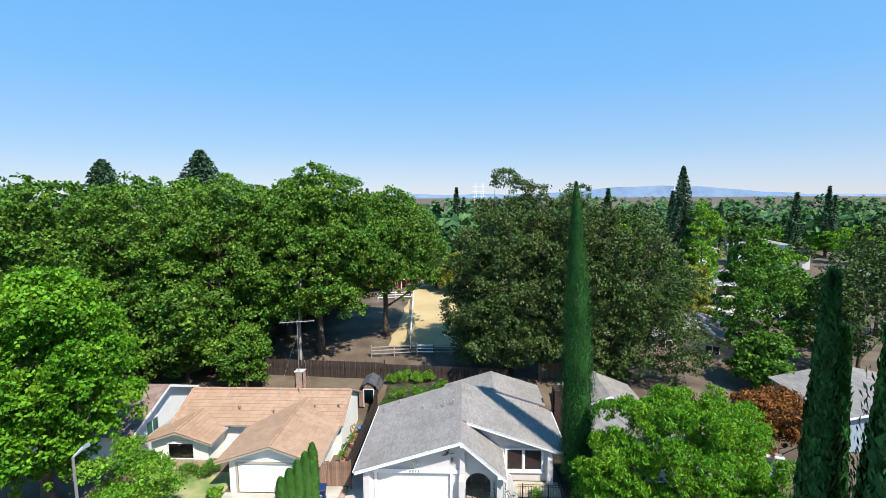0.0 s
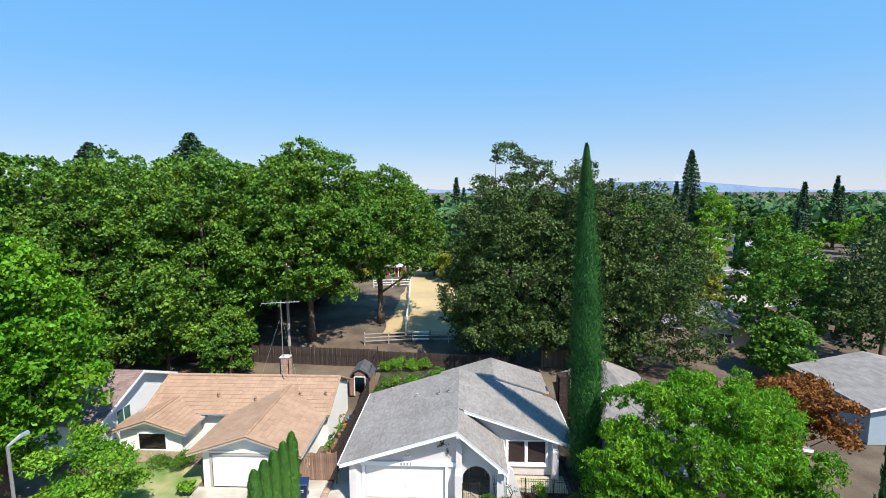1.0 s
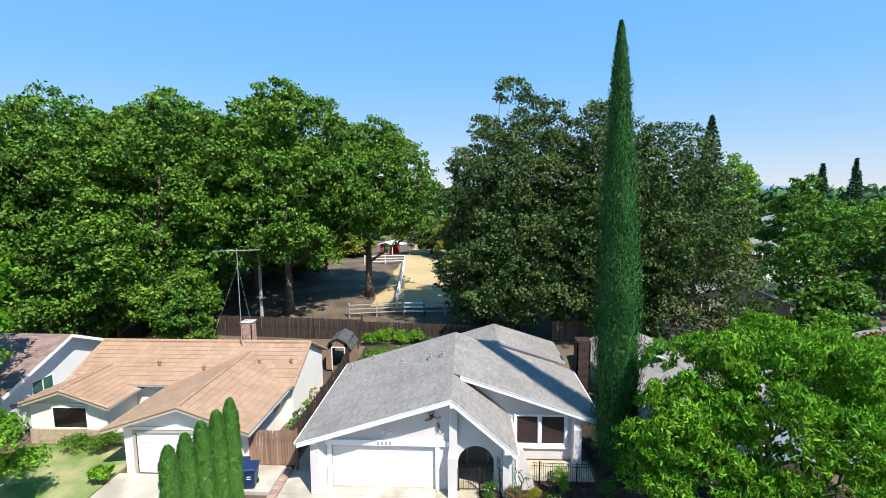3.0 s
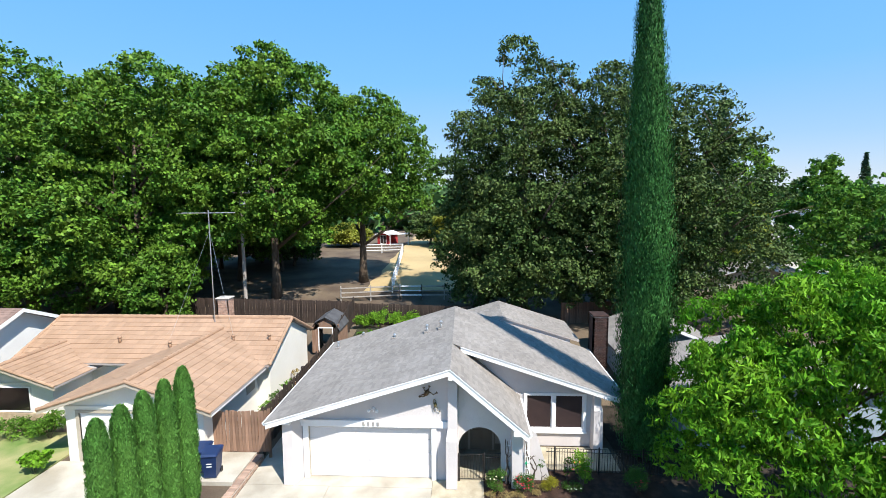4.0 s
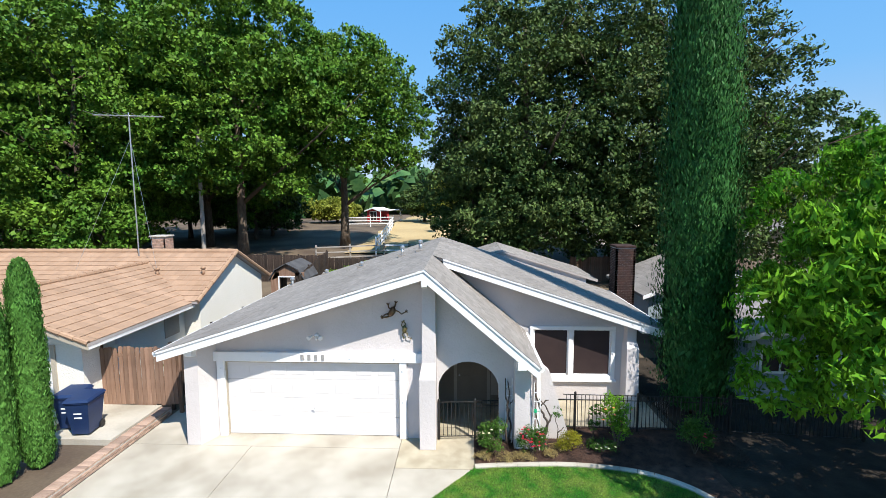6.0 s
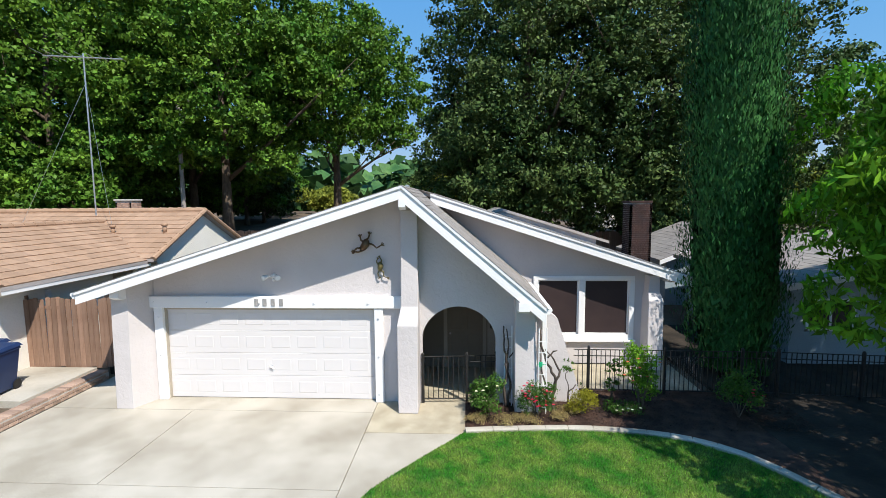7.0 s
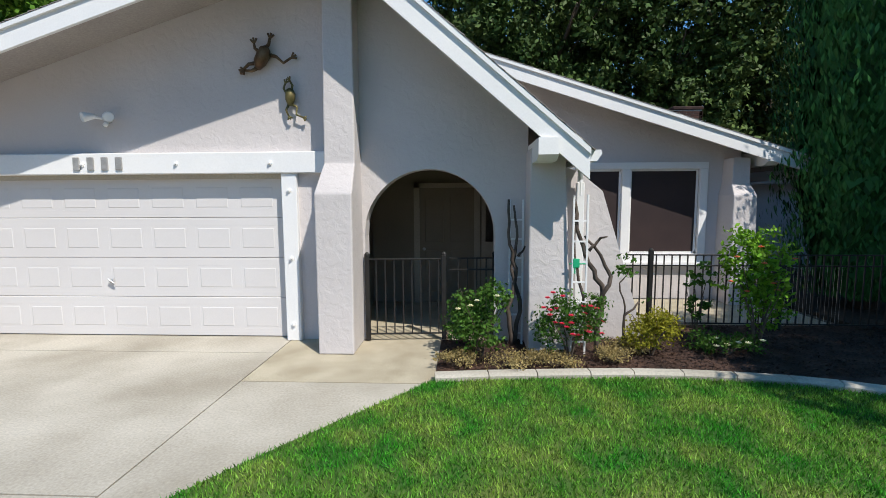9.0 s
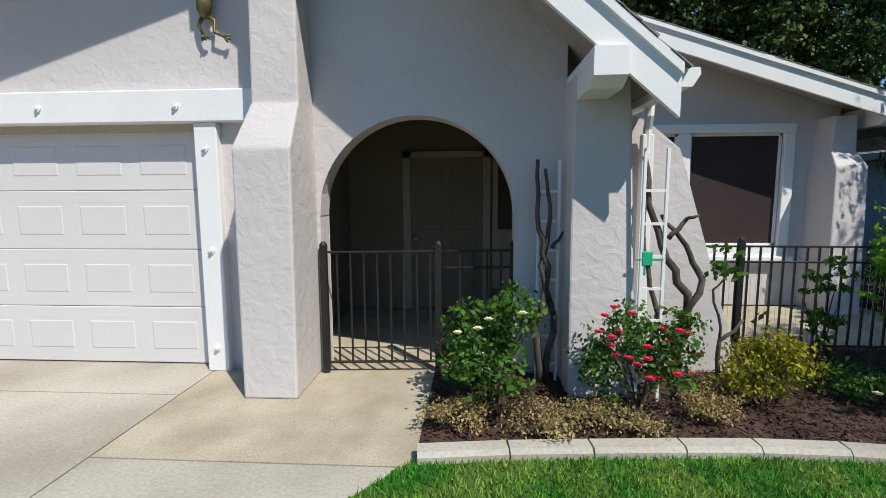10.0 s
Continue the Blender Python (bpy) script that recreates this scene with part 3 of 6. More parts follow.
# mulch chips in the bed
rng = np.random.default_rng(6)
k = 16000
p = np.stack([rng.uniform(6.98, 14, k), rng.uniform(-1.15, 0.8, k), np.full(k, 0.025) + rng.random(k) * 0.02], 1)
p = p[(p[:, 1] > -1.1 - 0.05 + np.clip(p[:, 0] - 10, 0, 9) * -0.15)]
k = len(p)
t = unit(rng.normal(size=(k, 3)) * np.array([1, 1, 0.25]))
me = cards("bark_chips", p, t, unit(rng.normal(size=(k, 3)) * 0.35 + np.array([0, 0, 1])), rng.uniform(0.02, 0.06, k), rng.uniform(0.01, 0.025, k), MULCH)
part("bark_chips", me, None, None, "loose brown bark chips on the bed", category="mulch", kind="stuff")

# concrete edging between bed and lawn, cast in lengths
EDGING = [(6.95, -1.34), (7.5, -1.27), (8.0, -1.23), (8.55, -1.19), (9.0, -1.17), (9.5, -1.18), (10.0, -1.23), (10.5, -1.31), (10.9, -1.42), (11.25, -1.56), (11.6, -1.78), (11.95, -2.1), (12.25, -2.55), (12.5, -3.05), (12.75, -3.55), (12.98, -4.1)]
edging = thing("lawn_edging", "pale concrete edging curved between bed and lawn", "edging")
for i in range(len(EDGING) - 1):
    (x0, y0), (x1, y1) = EDGING[i], EDGING[i + 1]
    d = Vector((x1 - x0, y1 - y0, 0))
    n = Vector((-d.y, d.x, 0)).normalized()
    d = d.normalized() * 0.006
    a, b = Vector((x0, y0, 0)) + d, Vector((x1, y1, 0)) - d
    prof = [(-0.075, -0.05), (-0.075, 0.06), (-0.05, 0.085), (0.05, 0.085), (0.075, 0.06), (0.075, -0.05)]
    v = [e + n * s + Vector((0, 0, h)) for e in (a, b) for s, h in prof]
    part("kerb_stone", Form().add(v, [tuple(range(6)), tuple(range(11, 5, -1))] + [(q, (q + 1) % 6, 6 + (q + 1) % 6, 6 + q) for q in range(6)]), CONCRETE, edging)

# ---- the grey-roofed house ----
# beige paint made darker: the porch's shade is put into its colour
PORCH_SHADE = mat("shaded_beige_paint", (0.21, 0.175, 0.13), (0.25, 0.21, 0.16), 0.8, 1, 40, 0.1, 0.004, grain_amp=0.08)
house = thing("house", "single-storey pale stucco house with grey shingle roof", "house")
RX, RZ = 5.68, 4.91          # ridge
LX, LZ = -1.40, 2.70         # left eave
PX, PZ = 8.61, 2.40          # porch eave
EX, EZ = 13.2, 2.46         # right eave
Y0, Y1, Y2 = -0.74, 2.25, 9.1  # front rake, window rake, back


def roof_line(x):
    return RZ - (RX - x) * (RZ - LZ) / (RX - LX) if x < RX else RZ - (x - RX) * (RZ - EZ) / (EX - RX)


def slab(x0, z0, x1, z1, y0, y1, t):
    """A sloping roof deck drawn along y."""
    return Form().prism([(x0, z0), (x1, z1), (x1, z1 - t), (x0, z0 - t)], "y", y0, y1)


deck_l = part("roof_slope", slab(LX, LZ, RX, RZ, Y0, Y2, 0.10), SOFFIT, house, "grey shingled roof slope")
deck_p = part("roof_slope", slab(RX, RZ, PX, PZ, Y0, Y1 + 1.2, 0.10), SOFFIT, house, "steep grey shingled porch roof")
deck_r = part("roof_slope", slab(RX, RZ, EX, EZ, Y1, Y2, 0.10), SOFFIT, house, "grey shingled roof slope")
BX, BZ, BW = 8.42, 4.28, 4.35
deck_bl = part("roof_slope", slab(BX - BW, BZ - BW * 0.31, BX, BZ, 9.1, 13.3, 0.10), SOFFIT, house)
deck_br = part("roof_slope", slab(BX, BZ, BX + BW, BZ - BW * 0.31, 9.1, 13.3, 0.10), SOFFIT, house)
part("wall", Form().prism([(BX - BW + 0.5, 0), (BX + BW - 0.5, 0), (BX + BW - 0.5, BZ - (BW - 0.5) * 0.31 - 0.1), (BX, BZ - 0.1), (BX - BW + 0.5, BZ - (BW - 0.5) * 0.31 - 0.1)], "y", 9.2, 12.9), STUCCO, house)

# walls
wall = part("wall", Form()
            .prism([(-0.87, 2.0), (-0.87, roof_line(-0.87) - 0.1), (RX, RZ - 0.1), (RX, 2.2), (-0.1, 2.2), (-0.1, 2.0)], "y", 0.08, 0.30)
            .box((-0.87, 0.08, 0), (-0.2, 0.30, 2.05)).box((5.06, 0.08, 0), (5.6, 0.30, 2.25)), STUCCO, house, "textured pale stucco front wall")
AX, AR, AS = 6.80, 0.84, 1.40   # arch: middle, radius, springing
steep = (RZ - PZ) / (PX - RX)
# built in quads so that the curve stays clean
fa = Form()
top = lambda x: RZ - abs(x - RX) * (steep if x > RX else 0.3) - 0.1
cols = [5.62, 5.96] + [AX - AR * math.cos(math.pi * i / 28) for i in range(1, 28)] + [AX + AR, 8.05]
for i in range(len(cols) - 1):
    a, b = cols[i], cols[i + 1]
    under = lambda x: AS + math.sqrt(max(0, AR * AR - (x - AX) ** 2)) if 5.97 < x < AX + AR - 0.005 else (AS if 5.95 < x < AX + AR + 0.005 else 0)
    if b <= 5.97 or a >= AX + AR - 1e-6:
        za = zb = 0
    else:
        za, zb = max(AS, under(a)), max(AS, under(b))
    v = [(a, 0.05, za), (b, 0.05, zb), (b, 0.05, top(b)), (a, 0.05, top(a)), (a, 0.30, za), (b, 0.30, zb), (b, 0.30, top(b)), (a, 0.30, top(a))]
    fa.add(v, [(0, 1, 2, 3), (7, 6, 5, 4), (0, 4, 5, 1), (3, 2, 6, 7)])
fa.add([(5.96, 0.05, 0), (5.96, 0.30, 0), (5.96, 0.30, AS), (5.96, 0.05, AS)], [(0, 1, 2, 3)])
fa.add([(AX + AR, 0.05, 0), (AX + AR, 0.30, 0), (AX + AR, 0.30, AS), (AX + AR, 0.05, AS)], [(0, 1, 2, 3)])
part("arch_wall", fa.mesh("arch_wall", weld=True), STUCCO, house, "stucco porch wall with a round arch")


def loft(rows, name, label=""):
    """A closed body through rectangles (z, x0, x1, y0, y1)."""
    fm = Form()
    v = [(x, y, z) for z, x0, x1, y0, y1 in rows for x, y in ((x0, y0), (x1, y0), (x1, y1), (x0, y1))]
    n = len(rows)
    fs = [(0, 1, 2, 3), tuple(4 * (n - 1) + q for q in (3, 2, 1, 0))]
    fs += [(4 * i + q, 4 * i + (q + 1) % 4, 4 * i + 4 + (q + 1) % 4, 4 * i + 4 + q) for i in range(n - 1) for q in range(4)]
    ob = part(name, fm.add(v, fs), STUCCO, house, label)
    mod = ob.modifiers.new("edge", "BEVEL")
    mod.width, mod.segments, mod.limit_method = 0.018, 2, "ANGLE"
    return ob


loft([(0, 5.50, 5.93, -0.55, 0.06), (1.93, 5.49, 5.94, -0.52, 0.06), (2.30, 5.55, 5.93, -0.28, 0.06), (4.4, 5.57, 5.93, -0.24, 0.06)], "pillar", "stucco buttress pillar with a sloping shoulder")
fin = Form().add([(-0.88, -0.50, 0), (-0.50, -0.50, 0), (-0.24, 0.09, 0), (-0.88, 0.09, 0),
                  (-0.88, -0.44, 2.7), (-0.50, -0.44, 2.76), (-0.24, 0.09, 2.82), (-0.88, 0.09, 2.7)],
                 [(3, 2, 1, 0), (4, 5, 6, 7), (0, 1, 5, 4), (1, 2, 6, 5), (2, 3, 7, 6), (3, 0, 4, 7)])
part("buttress", fin, STUCCO, house, "flared stucco buttress at the corner")
loft([(0, 8.02, 8.54, -0.42, 0.30), (1.2, 8.02, 8.49, -0.38, 0.30), (2.0, 8.03, 8.46, -0.35, 0.30), (2.45, 8.03, 8.44, -0.33, 0.30)], "buttress", "stucco buttress beside the arch")
part("buttress", Form().prism([(8.44, 0), (9.62, 0), (9.30, 1.05), (9.02, 1.95), (8.74, 2.18), (8.44, 2.3)], "y", 0.16, 0.40), STUCCO, house, "stucco wing wall with a slanting edge")
part("wall", Form().box((8.30, 0.30, 0), (8.52, 2.82, 2.5)), STUCCO, house)
# window wall, cut round the opening
WX0, WX1, WZ0, WZ1 = 8.98, 11.48, 0.84, 2.38
gw = Form().box((8.45, 2.82, 0), (WX0, 3.02, 2.45)).box((WX1, 2.82, 0), (12.2, 3.02, 2.45)).box((WX0, 2.82, 0), (WX1, 3.02, WZ0)).box((WX0, 2.82, WZ1), (WX1, 3.02, 2.45))
gw.prism([(6.2, 2.45), (12.2, 2.45), (12.2, roof_line(12.2) - 0.1), (6.2, roof_line(6.2) - 0.1)], "y", 2.82, 3.02)
part("wall", gw, STUCCO, house, "stucco gable wall round the front window")
loft([(0, 11.82, 12.25, 2.26, 2.84), (1.9, 11.84, 12.23, 2.32, 2.84), (2.1, 11.88, 12.19, 2.48, 2.84), (2.55, 11.9, 12.19, 2.5, 2.84)], "buttress", "small stucco buttress at the corner")
part("wall", Form().box((-0.87, 0.30, 0), (-0.67, 9.2, 2.6)).box((12.0, 2.82, 0), (12.2, 7.5, 2.5)), STUCCO, house)
part("wall", Form().prism([(-0.87, 0), (12.2, 0), (12.2, 2.55), (RX, RZ - 0.12), (-0.87, 2.6)], "y", 9.0, 9.2), STUCCO, house)
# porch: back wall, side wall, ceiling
part("wall", Form().prism([(5.5, 0), (8.4, 0), (8.4, 2.42), (7.65, 3.05), (5.5, 3.05)], "y", 2.42, 2.62).box((5.42, 0.31, 0), (5.6, 2.42, 3.2)), PORCH_SHADE, house, "beige porch wall, shade put into its colour")

# fascias and barge boards
def board(name, p0, p1, h, t, material=WHITE, label=""):
    """A board that hangs h below the line p0-p1 (x, z) at the rake y."""
    (x0, y0, z0), (x1, y1, z1) = p0, p1
    v = [(x0, y0, z0), (x1, y1, z1), (x1, y1, z1 - h), (x0, y0, z0 - h), (x0, y0 + t, z0), (x1, y1 + t, z1), (x1, y1 + t, z1 - h), (x0, y0 + t, z0 - h)]
    return part(name, Form().add(v, [(0, 1, 2, 3), (7, 6, 5, 4), (0, 4, 5, 1), (1, 5, 6, 2), (2, 6, 7, 3), (3, 7, 4, 0)]), material, house, label)


board("barge_board", (LX, Y0 - 0.045, LZ - 0.015), (RX, Y0 - 0.045, RZ - 0.015), 0.25, 0.043, label="white painted barge board")
board("barge_board", (RX + 0.002, Y0 - 0.045, RZ - 0.015), (PX, Y0 - 0.045, PZ - 0.015), 0.32, 0.043, label="white painted barge board")
board("barge_board", (RX + 0.35, Y1 - 0.045, roof_line(RX + 0.35) - 0.015), (EX, Y1 - 0.045, EZ - 0.015), 0.25, 0.043, label="white painted barge board")
board("shingle_mould", (LX, Y0 - 0.075, LZ + 0.0), (RX, Y0 - 0.075, RZ + 0.0), 0.055, 0.03)
board("shingle_mould", (RX + 0.002, Y0 - 0.075, RZ), (PX, Y0 - 0.075, PZ), 0.07, 0.03)
board("shingle_mould", (RX + 0.35, Y1 - 0.075, roof_line(RX + 0.35)), (EX, Y1 - 0.075, EZ), 0.055, 0.03)
part("barge_board", Form().box((EX - 0.03, Y1, EZ - 0.28), (EX + 0.02, Y2, EZ - 0.01)), WHITE, house)
part("gutter", Form().prism([(PX - 0.02, PZ - 0.02), (PX + 0.12, PZ - 0.02), (PX + 0.13, PZ - 0.06), (PX + 0.08, PZ - 0.14), (PX - 0.02, PZ - 0.14)], "y", Y0 - 0.02, Y1 + 0.2), WHITE, house, "white metal gutter along the porch eave")
part("gutter", Form().prism([(EX - 0.02, EZ - 0.02), (EX + 0.12, EZ - 0.02), (EX + 0.13, EZ - 0.06), (EX + 0.08, EZ - 0.14), (EX - 0.02, EZ - 0.14)], "y", Y1 - 0.02, Y2), WHITE, house)
part("gutter", Form().prism([(LX + 0.02, LZ - 0.02), (LX - 0.12, LZ - 0.02), (LX - 0.13, LZ - 0.06), (LX - 0.08, LZ - 0.14), (LX + 0.02, LZ - 0.14)], "y", Y0 - 0.02, Y2), WHITE, house)
part("downspout", Form().tube([(8.70, 0.0, 2.3), (8.70, 0.0, 2.2), (8.71, 0.06, 2.1), (8.71, 0.06, 1.9)], 0.036, 8).box((8.66, 0.03, 0.1), (8.76, 0.1, 2.06), 0.01), WHITE, house, "white painted downspout")
for x, y, z, w, label in ((RX, Y0 - 0.06, RZ - 0.5, 0.14, ""), (8.16, Y0 - 0.08, 2.27, 0.22, ""), (-0.62, Y0 + 0.06, 2.5, 0.2, ""), (12.4, Y1 - 0.05, 2.4, 0.2, "")):
    part("beam_end", Form().add([(x - w / 2, y, z + 0.06), (x + w / 2, y, z + 0.06), (x + w / 2, y, z + 0.24), (x - w / 2, y, z + 0.24),
                                 (x - w / 2, y + 0.9, z), (x + w / 2, y + 0.9, z), (x + w / 2, y + 0.9, z + 0.24), (x - w / 2, y + 0.9, z + 0.24),
                                 (x - w / 2, y + 0.12, z), (x + w / 2, y + 0.12, z)],
                                [(0, 1, 2, 3), (7, 6, 5, 4), (3, 2, 6, 7), (0, 8, 9, 1), (8, 4, 5, 9), (0, 3, 7, 4, 8), (1, 9, 5, 6, 2)]), WHITE, house, "white painted roof beam end")

# garage door: four sections of eight raised panels
door = part("garage_door", Form().box((-0.06, 0.20, 0.0), (4.95, 0.24, 2.2)), DOORWHITE, house, "white panelled sectional garage door, closed")
for r in range(4):
    z0, z1 = 0.012 + r * 0.54, 0.012 + r * 0.54 + 0.535
    sec = Form().box((-0.05, 0.165, z0), (4.94, 0.2, z1), 0.006)
    part("door_section", sec, DOORWHITE, door)
panel = None
for r in range(4):
    for c in range(8):
        x0, z0 = -0.02 + c * 0.61, 0.012 + r * 0.54 + 0.10
        if panel is None:
            fm = Form()
            for (e, y), (e2, y2) in zip(((0, 0.165), (0.01, 0.175), (0.022, 0.175)), ((0.01, 0.175), (0.022, 0.175), (0.042, 0.157))):
                a = [(e, y, e), (0.50 - e, y, e), (0.50 - e, y, 0.33 - e), (e, y, 0.33 - e)]
                b = [(e2, y2, e2), (0.50 - e2, y2, e2), (0.50 - e2, y2, 0.33 - e2), (e2, y2, 0.33 - e2)]
                fm.add([(p[0], p[1] - 0.166 - (0.001 if i < 0 else 0), p[2]) for i, p in enumerate(a + b)], [(q, (q + 1) % 4, 4 + (q + 1) % 4, 4 + q) for q in range(4)])
            fm.add([(0.042, -0.009, 0.042), (0.458, -0.009, 0.042), (0.458, -0.009, 0.288), (0.042, -0.009, 0.288)], [(0, 1, 2, 3)])
            fm.v = [(x, y * 0.45 - 0.007, z) for x, y, z in fm.v]
            panel = fm.mesh("panel")
            panel.materials.append(DOORWHITE)
        ob = part("panel", panel, None, door)
        ob.location = (x0, 0.172, z0)
part("door_handle", Form().tube([(2.44, 0.155, 0.77), (2.44, 0.12, 0.77)], 0.03, 10).tube([(2.40, 0.115, 0.80), (2.49, 0.115, 0.74)], 0.012, 6), METAL, door, "small metal lock handle")
jambs = [part("jamb", Form().box((-0.23, 0.0, 0.0), (-0.02, 0.10, 2.2), 0.008), WHITE, house, "white timber door post"),
         part("jamb", Form().box((4.90, 0.0, 0.0), (5.10, 0.10, 2.2), 0.008), WHITE, house, "white timber door post")]
part("reveal", Form().box((-0.02, 0.08, 0.0), (0.0, 0.26, 2.2)).box((4.88, 0.08, 0), (4.90, 0.26, 2.2)).box((-0.02, 0.08, 2.14), (4.9, 0.26, 2.2)), BEIGE, house)
header = part("header", Form().box((-0.47, -0.03, 2.2), (5.56, 0.09, 2.47), 0.01), WHITE, house, "white timber header over the garage door")
for x in (-0.2, 1.06, 2.3, 3.55, 4.78):
    part("bolt", Form().tube([(x, -0.03, 2.33), (x, -0.045, 2.33)], 0.03, 8).tube([(x, -0.045, 2.33), (x, -0.065, 2.33)], 0.014, 6), WHITE, header)
for x in (-0.12, 5.0):
    for z in (0.22, 1.1, 1.98):
        part("bolt", Form().tube([(x, 0.0, z), (x, -0.014, z)], 0.03, 8).tube([(x, -0.014, z), (x, -0.034, z)], 0.014, 6), WHITE, jambs[x > 1])
for i in range(4):
    part("number_bar", Form().box((2.18 + i * 0.19, -0.052, 2.255), (2.27 + i * 0.19, -0.031, 2.42), 0.006), DIRTYGREY, header, "grey metal bar in the place of a number")

# flood light over the door
flood = part("flood_light", Form().tube([(2.62, 0.08, 2.93), (2.62, 0.03, 2.93)], [0.065, 0.055], 12).tube([(2.62, 0.04, 2.86), (2.62, 0.0, 2.83)], 0.03, 8), WHITE, house, "white twin-head flood light", True)
for s in (-1, 1):
    part("lamp_head", Form().tube([(2.62 + s * 0.04, 0.02, 2.92), (2.62 + s * 0.12, -0.04, 2.93)], 0.02, 8)
         .tube([(2.62 + s * 0.10, -0.02, 2.94), (2.62 + s * 0.13, -0.07, 2.93), (2.62 + s * 0.17, -0.15, 2.91), (2.62 + s * 0.172, -0.152, 2.909)], [0.03, 0.042, 0.065, 0.05], 12), WHITE, flood, smooth=True)

# front window
win = part("window_1", Form().box((8.84, 2.760, 2.38), (11.62, 2.840, 2.50), 0.008).box((8.84, 2.760, 0.70), (11.62, 2.840, 0.84), 0.008)
           .box((8.84, 2.760, 0.84), (8.98, 2.840, 2.38), 0.008).box((11.48, 2.760, 0.84), (11.62, 2.840, 2.38), 0.008), WHITE, house, "wide white-framed window with dark sun screens")
part("window_mullion", Form().box((10.10, 2.770, 0.84), (10.26, 2.880, 2.38), 0.008), WHITE, win)
part("window_sill", Form().box((8.80, 2.700, 0.64), (11.66, 2.840, 0.70), 0.008), WHITE, win)
for a, b in ((8.98, 10.10), (10.26, 11.48)):
    part("screen_frame", Form().box((a, 2.840, 0.84), (a + 0.035, 2.870, 2.38)).box((b - 0.035, 2.840, 0.84), (b, 2.870, 2.38)).box((a, 2.840, 0.84), (b, 2.870, 0.875)).box((a, 2.840, 2.345), (b, 2.870, 2.38)), WHITE, win)
    pane = part("pane", Form().box((a + 0.03, 2.900, 0.87), (b - 0.03, 2.906, 2.35)), GLASS, win)
    pane.visible_shadow = False
    part("sun_screen", Form().box((a + 0.02, 2.852, 0.86), (b - 0.02, 2.860, 2.36)), SCREEN, win, "dark brown mesh sun screen")

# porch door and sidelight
pd = part("front_door", Form().box((6.45, 2.36, 0.02), (7.42, 2.42, 2.06), 0.006), PORCH_SHADE, house, "plain beige front door, porch shade put into its colour")
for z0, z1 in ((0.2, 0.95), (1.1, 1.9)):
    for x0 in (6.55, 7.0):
        part("panel", Form().box((x0, 2.345, z0), (x0 + 0.33, 2.362, z1), 0.008), PORCH_SHADE, pd)
part("door_knob", Form().tube([(6.53, 2.36, 0.98), (6.53, 2.30, 0.98), (6.53, 2.28, 0.98)], [0.02, 0.03, 0.012], 10), METAL, pd)
sl = part("sidelight", Form().box((7.55, 2.37, 0.3), (7.62, 2.43, 2.06)).box((7.86, 2.37, 0.3), (7.93, 2.43, 2.06)).box((7.62, 2.37, 1.98), (7.86, 2.43, 2.06)).box((7.62, 2.37, 0.3), (7.86, 2.43, 1.1)), BEIGE, house, "narrow sidelight window beside the door")
part("pane", Form().box((7.62, 2.40, 1.1), (7.86, 2.405, 1.98)), GLASS, sl)
part("door_case", Form().box((6.35, 2.35, 0), (6.45, 2.43, 2.14)).box((7.42, 2.35, 0), (7.52, 2.43, 2.14)).box((6.35, 2.35, 2.06), (7.52, 2.43, 2.14)), BEIGE, house)

# roof vents
for x, y, h in ((5.05, 5.1, 0.32), (4.35, 5.2, 0.32), (-0.75, 7.4, 0.3), (2.6, 6.0, 0.14), (0.4, 8.6, 0.12)):
    z = roof_line(x)
    v = part("roof_vent", Form().tube([(x, y, z - 0.05), (x, y, z + h)], 0.055, 10), METAL, house, "galvanised roof vent pipe", True)
    part("vent_cap", Form().tube([(x, y, z + h - 0.02), (x, y, z + h + 0.06), (x, y, z + h + 0.1)], [0.09, 0.09, 0.03], 12), METAL, v)
    part("flashing", Form().box((x - 0.16, y - 0.16, z - 0.06), (x + 0.16, y + 0.16, z + 0.065)), SHINGLE, v)


def bricks(parent, x0, x1, y0, y1, z0, z1, joined=False, mt=None):
    """Courses of bricks round a rectangular core."""
    core = part("mortar_core", Form().box((x0 + 0.012, y0 + 0.012, z0), (x1 - 0.012, y1 - 0.012, z1)), MORTAR, parent)
    bl, bh, g = 0.20, 0.065, 0.01
    fm = Form()
    rows = int((z1 - z0) / (bh + g))
    for r in range(rows):
        z = z0 + r * (bh + g)
        for a, b, c, ax in ((x0, x1, y0, "x"), (x0, x1, y1 - 0.09, "x"), (y0, y1, x0, "y"), (y0, y1, x1 - 0.09, "y")):
            s = a - (0.1 if r % 2 else 0)
            while s < b - 0.03:
                p, q = max(a, s), min(b, s + bl)
                if q - p > 0.04:
                    if ax == "x":
                        fm.box((p, c, z), (q - g, c + 0.09, z + bh))
                    else:
                        fm.box((c, p, z), (c + 0.09, q - g, z + bh))
                s += bl
    part("brickwork", fm, mt or BRICK_JOINED, parent, kind="stuff")
    return core


# brick darkened for the chimney: tree shade is put into its colour
SHADEBRICK = mat("shaded_brick", (0.03, 0.016, 0.014), (0.06, 0.03, 0.024), 0.9, 6, 60, 0.4, 0.004, 0.25, "island")
chimney = part("chimney", Form().box((13.38, 8.58, 4.45), (14.27, 9.52, 4.55), 0.02), SHADEBRICK, house, "red brick chimney on the side wall, tree shade in its colour")
bricks(chimney, 13.4, 14.25, 8.6, 9.5, 0, 4.45, mt=SHADEBRICK)


